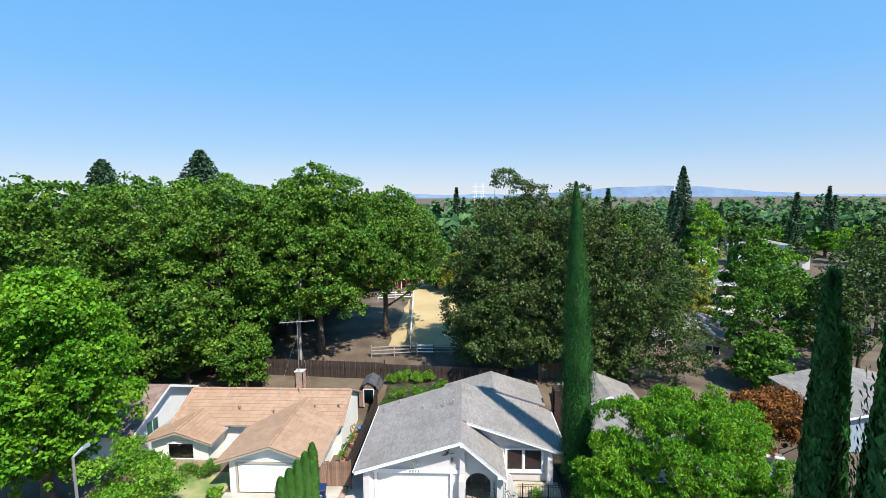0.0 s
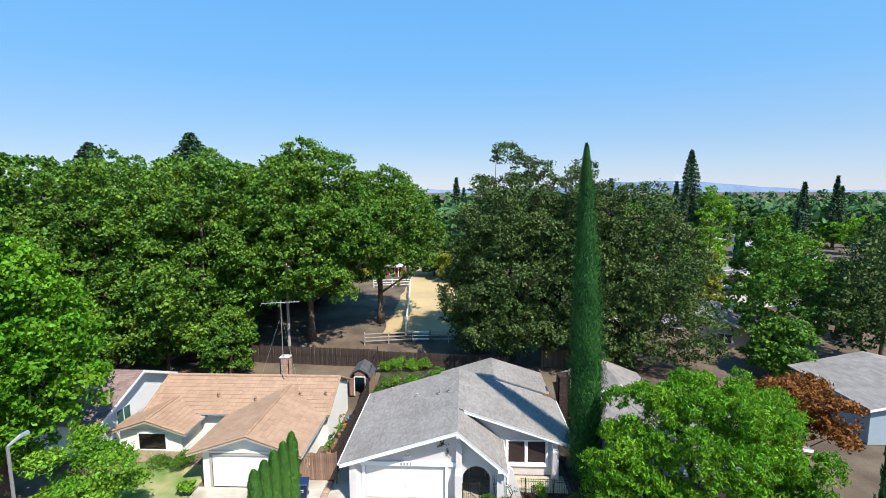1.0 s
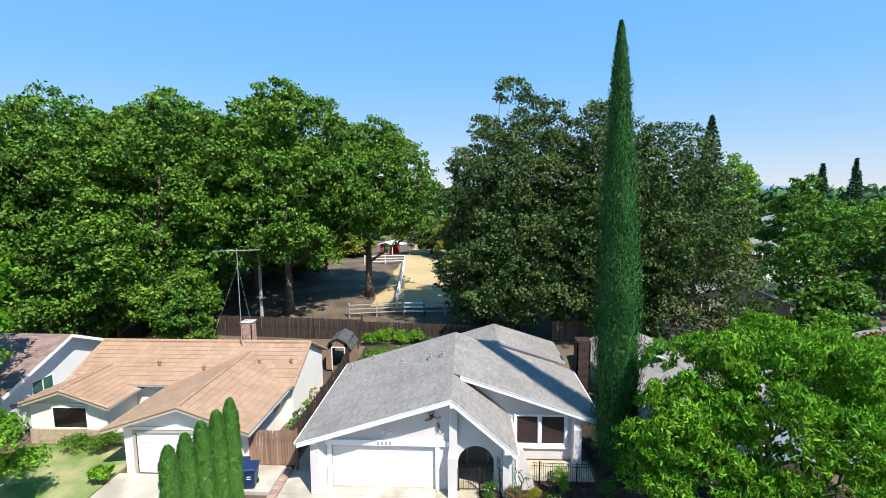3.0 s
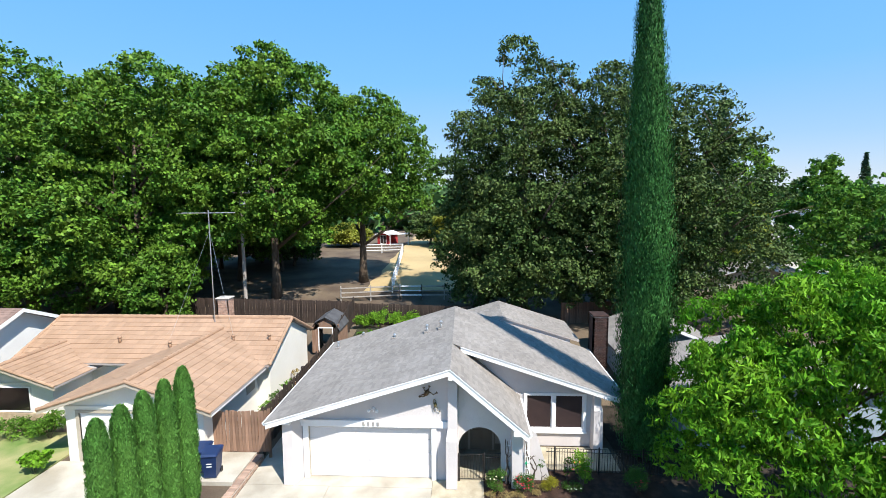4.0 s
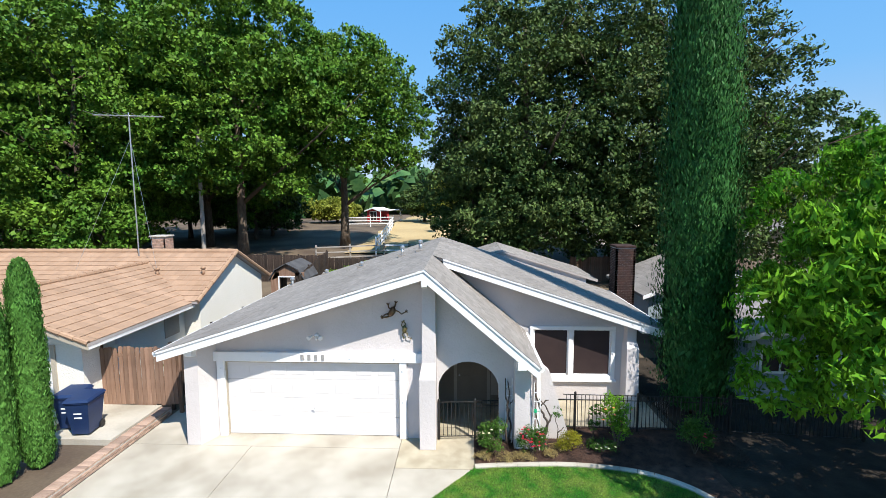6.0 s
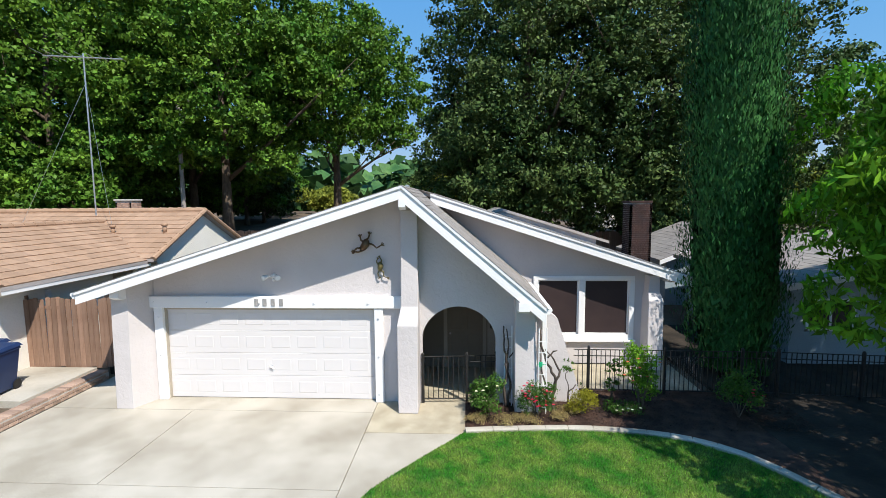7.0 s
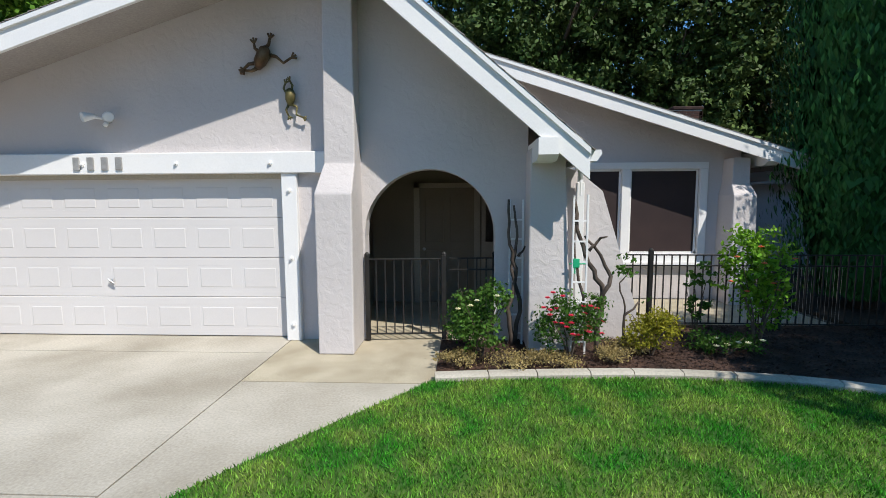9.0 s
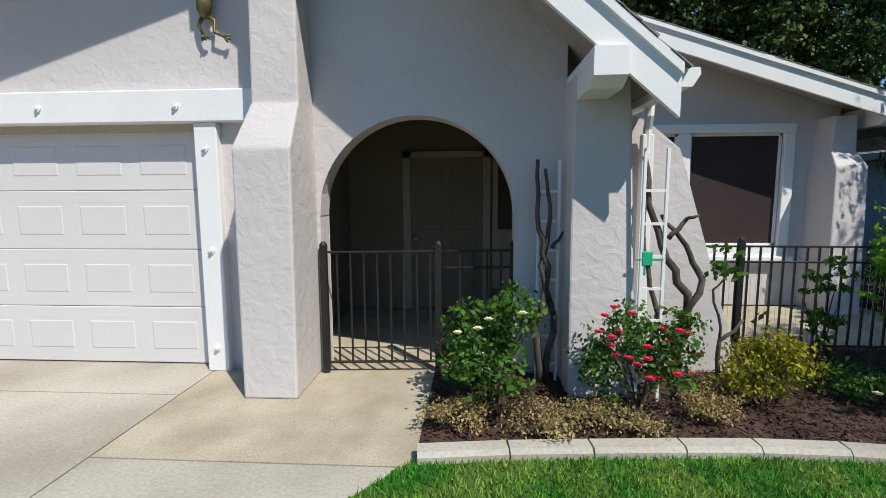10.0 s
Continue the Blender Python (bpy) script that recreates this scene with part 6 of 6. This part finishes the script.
lamp = thing("street_lamp", "grey street lamp with a flat head", "street lamp", pose(-12.9, -9.2, 0.0))
part("pole", Form().tube([(0, 0, 0), (0, 0, 8.4)], [0.09, 0.06], 10), METAL, lamp)
part("lamp_head", Form().tube([(0, 0, 8.4), (0.1, 0.5, 8.6), (0.15, 0.8, 8.6)], [0.05, 0.09, 0.11], 8), METAL, lamp)

# ---- trees ----
STREET_CYPRESS = ((15.95, -16.6, 18.5, 0.72, 71), (16.75, -16.1, 16.8, 0.7, 72), (16.9, -18.2, 22.1, 1.45, 73))
# column hedge of five young cypresses beside the driveway
for i, (x, y, h) in enumerate(((-3.75, -1.95, 5.1), (-3.98, -2.66, 4.9), (-4.22, -3.37, 4.8), (-4.45, -4.08, 4.65), (-4.68, -4.80, 4.55))):
    ob = tree("column_cypress", "clipped narrow green column cypress in a row", x, y, 0.15, Form().tube([(0, 0, -0.05), (0, 0, 2.5)], [0.07, 0.03], 7),
              column("crown", 60 + i, h, 0.36, 26000, 0.095, L_HEDGE, 0.12, 7.0, 0.04, 0.6, 0.0, 0.24, 2.2), "cypress", "column hedge")

# the tall cypress beside the house
tree("italian_cypress", "very tall dark green Italian cypress beside the house", 13.95, 2.1, 0, Form().tube([(0, 0, -0.1), (-0.45, 0, 16)], [0.22, 0.05], 8),
     column("crown", 70, 21.5, 1.14, 120000, 0.13, L_CYP, 0.3, 1.7, 0.11, 0.0, -0.029, 0.36, 2.2), "cypress")
for x, y, h, r, s in STREET_CYPRESS:
    tree("italian_cypress", "tall dark Italian cypress by the street", x, y, 0, Form().tube([(0, 0, -0.1), (0, 0, h * 0.7)], [0.2, 0.05], 8),
         column("crown", s, h, r, 26000, 0.22, L_CYP, 0.4, 1.7, 0.11), "cypress")

# sycamores behind the back fence: place, top, spread, underside of the crown, leaves
SYC = ((-11.6, 25.6, 23.1, 8.8, 4.2, 84000, 81), (-4.6, 31.6, 20.6, 7.4, 7.0, 56000, 82), (-21.8, 21.6, 22.0, 8.2, 2.2, 66000, 83), (-31.0, 20.6, 22.0, 8.4, 2.0, 50000, 84),
       (-41.0, 22.0, 22.4, 9.0, 3.0, 34000, 85), (-52, 27, 22.8, 10, 4.0, 24000, 86), (-18, 32.0, 22.0, 8.0, 3.0, 30000, 87), (-28, 31, 22.4, 8.4, 4.0, 22000, 88), (-38, 34, 22.4, 9.0, 4.0, 18000, 89), (-66, 34, 23.4, 10.5, 5.0, 16000, 90))
for x, y, top, r, under, count, s in SYC:
    g = ground_z(x, y)
    h, lo = top - g, under - g
    mid, half = (h + lo) / 2, (h - lo) / 2
    env = [(0, 0, mid, r * 0.9, r * 0.9, half * 0.92), (r * 0.1, 0, mid + half * 0.45, r * 0.66, r * 0.66, half * 0.55), (-r * 0.3, 0, mid + half * 0.35, r * 0.6, r * 0.6, half * 0.55), (-r * 0.5, -r * 0.15, mid - half * 0.2, r * 0.5, r * 0.5, half * 0.6), (r * 0.48, r * 0.1, mid - half * 0.1, r * 0.52, r * 0.5, half * 0.62)]
    if s in (83, 84, 85):
        env.append((0, -r * 0.45, mid - half * 0.45, r * 0.75, r * 0.5, half * 0.62))
    leaf = 0.3 if count > 40000 else 0.42
    tree("sycamore", "large dense green sycamore behind the back fence", x, y, g, wood(s, h * 0.75, 0.42, 9, r * 0.9, 0.28),
         crown("crown", s, boughs(s, env, 190, 0.9, 2.0, -0.85), count, leaf, L_SYC, 0.62, 34, -0.45, env=env, slim=0.66, fill=0.3), "tree", "sycamores behind the fence")

# oaks behind the grey-roofed house
OAK = ((11.0, 22.0, 22.9, 7.2, 1.2, 92000, 91), (17.6, 22.0, 21.6, 7.2, 1.0, 76000, 92), (23.4, 21.0, 19.4, 7.2, 0.8, 66000, 93), (7.8, 23.8, 17.0, 3.7, 1.0, 30000, 94))
for x, y, top, r, under, count, s in OAK:
    g = ground_z(x, y)
    h, lo = top - g, max(0.3, under - g)
    mid, half = (h + lo) / 2, (h - lo) / 2
    env = [(0, 0, mid, r * 0.9, r * 0.85, half * 0.8), (0.4, 0, mid + half * 0.5, r * 0.55, r * 0.55, half * 0.5), (-r * 0.35, -r * 0.2, mid - half * 0.5, r * 0.6, r * 0.6, half * 0.5), (r * 0.4, -r * 0.2, mid - half * 0.5, r * 0.6, r * 0.6, half * 0.5)]
    tree("oak", "large dark olive-green oak behind the house", x, y, g, wood(s, h * 0.82, 0.5, 13, r * 1.0, 0.18),
         crown("crown", s, boughs(s, env, 190, 0.7, 1.6, -0.95), count, 0.25, L_OAK, 0.58, 34, -0.6, env=env, slim=0.55, fill=0.34), "tree", "oaks behind the house")

# bright leafy tree beside the lawn
env = [(0.5, 0, 5.0, 5.2, 5.0, 3.8), (-3.2, -0.4, 4.6, 2.3, 2.8, 1.7), (2.8, 0, 5.6, 3.0, 3.0, 2.6), (-3.4, -1.2, 3.5, 2.5, 2.6, 1.6), (0.5, -2.8, 4.4, 3.4, 2.6, 2.6)]
tree("broadleaf_tree", "bright green leafy tree with drooping tips beside the lawn", 18.4, -2.6, 0, wood(101, 5.5, 0.22, 10, 4.6, 0.15),
     crown("crown", 101, boughs(101, env, 210, 0.3, 0.8, -0.7, 1.0, 0.93, 0.34), 120000, 0.215, L_BRIGHT, 0.27, 26, -0.5, 0.25, 0.3, 0.08, env=env, fill=0.16, droop=0.8, loose=0.75), "tree")
# tree before the third house
env = [(-0.6, 0, 10.6, 5.6, 5.8, 4.0), (0.4, 0.4, 12.6, 4.0, 4.0, 2.6), (2.4, 0.3, 7.4, 3.6, 3.4, 2.6), (-1.0, -2.6, 6.2, 3.6, 3.4, 3.0), (-4.0, 0, 7.6, 3.6, 3.6, 3.6), (0.5, -0.6, 4.6, 3.4, 3.2, 2.2)]
tree("broadleaf_tree", "large bright green tree before the brown-roofed house", -22.2, -1.2, 0, wood(102, 11, 0.4, 10, 6.0, 0.25),
     crown("crown", 102, boughs(102, env, 160, 0.7, 1.5, -0.9, 0.8), 76000, 0.3, L_BRIGHT, 0.55, 30, -0.35, env=env, slim=0.6), "tree")
# small multi-stemmed tree
rr = random.Random(103)
lobes = [(rr.uniform(-1.9, 1.9), rr.uniform(-1.5, 1.5), rr.uniform(1.9, 5.0), 0.8, 0.8, 0.45) for i in range(13)]
tree("small_tree", "small multi-stemmed lime-green tree on the front lawn", -14.7, -3.4, 0.1, wood(103, 3.8, 0.1, 7, 2.2, 0.12),
     crown("crown", 103, lobes, 13000, 0.2, L_LIME, 0.5, 30, -0.6), "tree")
rr = random.Random(104)
lobes = [(rr.uniform(-2.2, 2.2), rr.uniform(-2.0, 2.0), rr.uniform(2.6, 5.6), 1.0, 1.0, 0.7) for i in range(26)]
tree("red_leaved_tree", "rust-red leaved ornamental tree", 28.6, 4.6, 0, wood(104, 4, 0.15, 8, 2.4, 0.2),
     crown("crown", 104, lobes, 17000, 0.24, L_RED, 0.45, 30, -0.6), "tree")
# trees to the right
for x, y, z, top, r, mt, s, label in ((42.6, 27.5, 0, 12.6, 6.2, L_MID, 111, "round green tree among the neighbouring houses"), (34, 36, 0, 12, 4.4, L_MID, 130, "green tree beside the beige house"), (37.5, 19.5, 0, 6.2, 3.2, L_MID, 129, "low green tree before the beige house"), (53, 33, 0, 10, 4.5, L_OAK, 136, "dark spreading tree beside the drive"), (49, 22, 0, 14.5, 6.2, L_OAK, 112, "dark oak over the side street"),
                                       (48.5, 56, 0, 19.6, 3.6, L_LIME, 113, "slender light green tree by the far drive"), (38.8, 39, 0, 10.6, 3.2, L_BAMBOO, 114, "yellow-green tree beside the oaks"),
                                       (53, 44, 0, 13, 5, L_LIME, 115, "light green tree over the far drive"), (66, 40, 0, 15, 6, L_OAK, 116, "dark spreading tree among the houses"), (49, 42, 0, 15.5, 4.2, L_MID, 117, "green tree by the far drive"),
                                       (-20, 55, 3, 9, 4.5, L_BAMBOO, 118, "yellow-green shrubs beyond the paddock"), (-12.5, 58, 3, 6.4, 3.4, L_BAMBOO, 119, "yellow-green shrubs beside the barn"), (0.5, 60, 3, 9, 3.5, L_OAK, 120, "dark shrubs at the end of the field"), (5, 56, 3, 10, 4, L_BAMBOO, 121, "yellow-green bushes at the field's end"),
                                       (-17, 17.2, 0.4, 7.6, 2.6, L_SYC, 122, "low green tree behind the back fence"), (-24, 18.2, 0.5, 8.5, 3.2, L_SYC, 123, "low green tree against the back fence"), (-33, 17, 0.4, 9.5, 4, L_SYC, 124, "low green tree behind the third house"),
                                       (-20, 24, 1.2, 10.0, 4.4, L_SYC, 125, "low green understorey behind the fence"), (-28, 24, 1.2, 10.0, 4.6, L_SYC, 126, "low green understorey behind the board fence"),
                                       (-37, 24, 1.2, 10.5, 4.6, L_SYC, 127, "low green understorey tree at the back"), (-16, 38, 2.4, 12, 5.0, L_SYC, 128, "low green bush under the sycamores"), (-24, 39, 2.4, 13, 5.6, L_SYC, 140, "dark understorey tree behind the sycamores"), (-17.5, 47, 2.6, 11, 4.6, L_SYC, 139, "dark understorey tree beside the paddock"), (-15.5, 41, 2.2, 8.0, 3.8, L_OAK, 151, "dark bush in the shade of the sycamores"), (-20.5, 43, 2.3, 8.5, 4.2, L_OAK, 152, "dark bush deep in the sycamores' shade"), (-33, 42, 2.4, 13, 6, L_SYC, 138, "understorey tree deep behind the sycamores")):
    rr = random.Random(s)
    h = top - z
    env = [(0, 0, h * 0.52, r * 0.9, r * 0.9, h * 0.42), (0.1 * r, 0, h * 0.72, r * 0.6, r * 0.6, h * 0.26), (-0.45 * r, -0.2 * r, h * 0.42, r * 0.5, r * 0.5, h * 0.28)]
    lobes = boughs(s, env, 60, r * 0.14, r * 0.3, -0.8)
    near_ = 122 <= s <= 128
    tree("broadleaf_tree", label, x, y, z - 0.05, wood(s, h * 0.7, 0.25, 6, r * 0.8, 0.25), crown("crown", s, lobes, 13000, 0.28 if near_ else 0.38, mt, 0.55, 26, -0.5, env=env))
tree("redwood", "tall grey-green redwood standing over the roofs", 46.2, 59.5, 0, Form().tube([(0, 0, -0.2), (0, 0, 24)], [0.5, 0.05], 8), conifer("crown", 131, 25.8, 4.0, 24000, 0.42, L_CONIF, 0.25, 0.12, 0.7), "conifer")
for x, y, h, r, s in ((-69, 66, 28.6, 8, 132), (-47.5, 65, 30.2, 9.5, 133)):
    tree("deodar_cedar", "broad layered cedar above the sycamores", x, y, 0, Form().tube([(0, 0, -0.2), (0, 0, h - 1)], [0.6, 0.05], 8), conifer("crown", s, h, r, 16000, 0.8, L_CONIF, -0.03, 0.2, 0.6), "conifer")
far_conifer = conifer("crown", 134, 22, 4, 2600, 1.2, L_CONIF)
first = None
rr = random.Random(9)
for x, y, h in ((3, 165, 24), (6, 170, 20), (72, 118, 19), (108, 120, 21), (125, 130, 23), (88, 160, 22), (142, 150, 20), (-35, 170, 24), (-44, 190, 22), (96, 140, 18), (60, 150, 23), (165, 140, 24), (-22, 200, 20)):
    if first is None:
        first = tree("far_conifer", "distant dark conifer on the skyline", x, y, 0, Form().tube([(0, 0, -0.2), (0, 0, 20)], [0.4, 0.05], 6), far_conifer, "conifer", "skyline conifers")
        first.scale = (h / 22,) * 3
    else:
        c = copy_thing(first, pose(x, y, 0, 0, 0, rr.uniform(0, 360)))
        c.scale = (h / 22 * rr.uniform(0.8, 1.1), h / 22, h / 22)
slim = column("crown", 135, 9, 0.6, 900, 0.5, L_CYP, 0.3, 1.7, 0.14)
first = None
for x, y in ((80.5, 58), (82.5, 58.5), (84.5, 59), (86, 59.5), (78, 100), (80, 101), (83, 99)):
    if first is None:
        first = tree("slim_cypress", "slim dark cypress beside a far house", x, y, 0, Form().tube([(0, 0, -0.1), (0, 0, 6)], [0.1, 0.03], 5), slim, "cypress", "slim cypresses")
    else:
        copy_thing(first, pose(x, y, 0))

# tree cover between the far houses
mids = []
rr = random.Random(77)
for i, (mt, label) in enumerate(((L_BRIGHT, "mid-green tree between the far houses"), (L_LIME, "light green tree between the far houses"), (L_OAK, "dark tree between the far houses"), (L_SYC, "full green tree between the far houses"))):
    lobes = [(0, 0, 6.2, 3.2, 3.2, 3.4)] + [(math.cos(a * 2.4) * 2.8, math.sin(a * 2.4) * 2.8, rr.uniform(3, 8.8), 1.8, 1.8, 1.3) for a in range(9)]
    mids.append((crown("crown", 300 + i, lobes, 2200, 0.8, mt, 0.9, 20, -0.75), label))
placed = 0
HOUSES = ((39, 13), (27, 38), (23, 36), (62, 69), (95, 67), (92, 110), (72, 112), (54.5, 58.8), (50, 57), (47, 30), (58, 33))
base_trees = [None] * 4
for i in range(400):
    x, y = rr.uniform(30, 190), rr.uniform(30, 190)
    if x > 12 + (y + 30) * 1.12 or x < 6 + (y + 30) * 0.24 or any(math.hypot(x - a, y - b) < 9 for a, b in HOUSES) or (abs(x - 54) < 7 and y < 62 and y > 40):
        continue
    k = rr.choice((0, 0, 1, 2, 2, 3))
    s = rr.uniform(0.75, 1.35)
    if base_trees[k] is None:
        me, label = mids[k]
        base_trees[k] = tree("broadleaf_tree", label, x, y, -0.05, wood(300 + k, 6, 0.22, 6, 3, 0.3), me, "tree", "trees between the far houses")
    else:
        copy_thing(base_trees[k], pose(x, y, -0.05, 0, 0, rr.uniform(0, 360))).scale = (s, s, s * rr.uniform(0.85, 1.15))
    placed += 1
    if placed >= 64:
        break

# far woods to the horizon, one mesh
rng = np.random.default_rng(17)
P, S = [], []
for i in range(2600):
    y = 75 * (1 / (1 - rng.random() * 0.965))
    y = min(y, 1500)
    x = rng.uniform(-1.15, 1.25) * (y + 35)
    if abs(x + 2) < 16 and y < 62 + 30:
        continue
    if 25 < x < 190 and y < 150:
        continue
    h = rng.uniform(7, 15) * (1 if y < 300 else 1.15)
    r = h * rng.uniform(0.35, 0.6)
    k = 56 if y < 220 else 28 if y < 500 else 11
    d = unit(rng.normal(size=(k, 3)))
    d[:, 2] = np.abs(d[:, 2])
    rad = rng.uniform(0.75, 1.05, k)[:, None]
    P.append(np.array([x, y, h * 0.35]) + d * rad * np.array([r, r, h * 0.65]))
    S.append(np.full(k, r * (0.5 if k > 50 else 0.68 if k > 20 else 1.0)))
P, S = np.concatenate(P), np.concatenate(S)
n = unit(rng.normal(size=P.shape) * 0.6 + np.array([0, -0.3, 0.7]))
me = cards("far_woods", P, unit(np.cross(n, rng.normal(size=P.shape))), n, S, S * 0.7, L_FAR)
part("far_woods", me, None, None, "distant green tree cover reaching the horizon", category="woods", kind="stuff")

# hills on the horizon; distance haze is put into their blue colour
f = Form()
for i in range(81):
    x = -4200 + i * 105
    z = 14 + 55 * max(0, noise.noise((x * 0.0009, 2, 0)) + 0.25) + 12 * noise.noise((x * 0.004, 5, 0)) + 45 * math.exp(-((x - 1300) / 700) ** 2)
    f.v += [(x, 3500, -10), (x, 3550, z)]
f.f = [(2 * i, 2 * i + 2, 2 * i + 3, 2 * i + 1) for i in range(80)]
part("backdrop", f, mat("haze_blue_hill", (0.13, 0.20, 0.31), (0.17, 0.24, 0.34), 1.0, 0.002, 0.02, 0), None, "pale blue hills on the horizon, haze in their colour", kind="structure")
for x, y in ((21, 560), (30, 565), (246, 520), (262, 530)):
    py = thing("power_pylon", "distant pale lattice power pylon", "pylon", pose(x, y, 0))
    part("lattice", Form().tube([(-2.2, 0, 0), (-0.4, 0, 36)], 0.3, 4).tube([(2.2, 0, 0), (0.4, 0, 36)], 0.3, 4), WHITE, py)
    for z in (20, 26, 32):
        part("crossarm", Form().tube([(-4, 0, z), (4, 0, z)], 0.25, 4), WHITE, py)

# garden plants behind the grey roof
YELLOW_PETAL = mat("yellow_petal", (0.75, 0.55, 0.05), (0.8, 0.62, 0.1), 0.6, 3, 20, 0)
PALE_PETAL = mat("pale_petal", (0.75, 0.7, 0.7), (0.8, 0.76, 0.74), 0.6, 3, 20, 0)
shrub("flower_bush", "white flowering bush beside the back fence", -1.0, 11.2, 1.1, 0.9, 1600, 0.11, L_BRIGHT, 141, 40, mat("white_petal", (0.8, 0.8, 0.75), (0.85, 0.85, 0.8), 0.6, 3, 20, 0), 6, z=0.3)
shrub("flower_bush", "leafy back garden shrub with pale blooms", 0.8, 12.6, 1.1, 1.1, 1800, 0.12, L_ROSE, 142, 20, mat("peach_petal", (0.8, 0.5, 0.3), (0.85, 0.6, 0.4), 0.6, 3, 20, 0), 6, z=0.3)
shrub("green_shrub", "bright green low shrub row in the back garden", 2.2, 15.2, 1.0, 1.7, 2600, 0.14, L_BRIGHT, 143, 0, None, 6, z=0.3)
shrub("green_shrub", "clipped dark green shrub before the cream house", -13.0, 2.3, 1.3, 0.75, 2600, 0.1, L_SYC, 144, 0, None, 6, z=0.1)
shrub("green_shrub", "leafy shrub under the front window", -14.6, 2.5, 0.9, 0.8, 1800, 0.1, L_SYC, 145, 0, None, 6, z=0.1)
shrub("green_shrub", "spiky green plant at the garage corner", -11.2, -0.4, 0.9, 0.5, 700, 0.2, L_LIME, 146, 0, None, 6, z=0.1)
shrub("desert_shrub", "small round shrub alone in the dry field", 3.2, 44, 1.9, 0.9, 1500, 0.16, L_OAK, 147, 0, None, 6, z=ground_z(3, 44))

for i, (x, y, h, r) in enumerate(((-1.7, 18.3, 1.2, 0.8), (-0.5, 18.5, 1.35, 0.9), (0.8, 18.6, 1.3, 0.9), (2.0, 18.7, 1.2, 0.85))):
    shrub("green_shrub", "bright lime-green leafy shrub against the back fence", x, y, h, r, 1800, 0.12, L_LIME, 170 + i, 0, None, 6, z=ground_z(x, y) + 0.02)

# planting along the fence in the back garden
rr = random.Random(58)
for i in range(15):
    x, y = rr.uniform(-2.0, 4.5), rr.uniform(10.0, 17.5)
    if x > 2.2 and y < 13.5:
        y += 4
    shrub("garden_plant", "leafy flowering plant in the back garden bed" if i % 3 else "yellow-flowered plant in the back garden bed", x, y, rr.uniform(0.6, 1.2), rr.uniform(0.45, 0.8), 900, 0.1, (L_BRIGHT, L_ROSE, L_SYC)[i % 3], 400 + i, 14 if i % 2 else 0, YELLOW_PETAL if i % 3 == 0 else PALE_PETAL, 5, z=ground_z(x, y) + 0.04)

# ---- roof shingles of the grey house ----
shingles(deck_l, LX - 0.03, LZ - 0.006, RX, RZ, Y0 - 0.08, Y2, 1)
shingles(deck_p, PX + 0.03, PZ - 0.02, RX, RZ, Y0 - 0.08, Y1 + 0.9, 2, pieces=lambda y, s: y < 0.9)
shingles(deck_r, EX + 0.03, EZ - 0.008, RX, RZ, Y1 - 0.08, Y2, 3)
shingles(deck_bl, BX - BW, BZ - BW * 0.31, BX, BZ, 9.1, 13.3, 4)
shingles(deck_br, BX + BW, BZ - BW * 0.31, BX, BZ, 9.1, 13.3, 5)
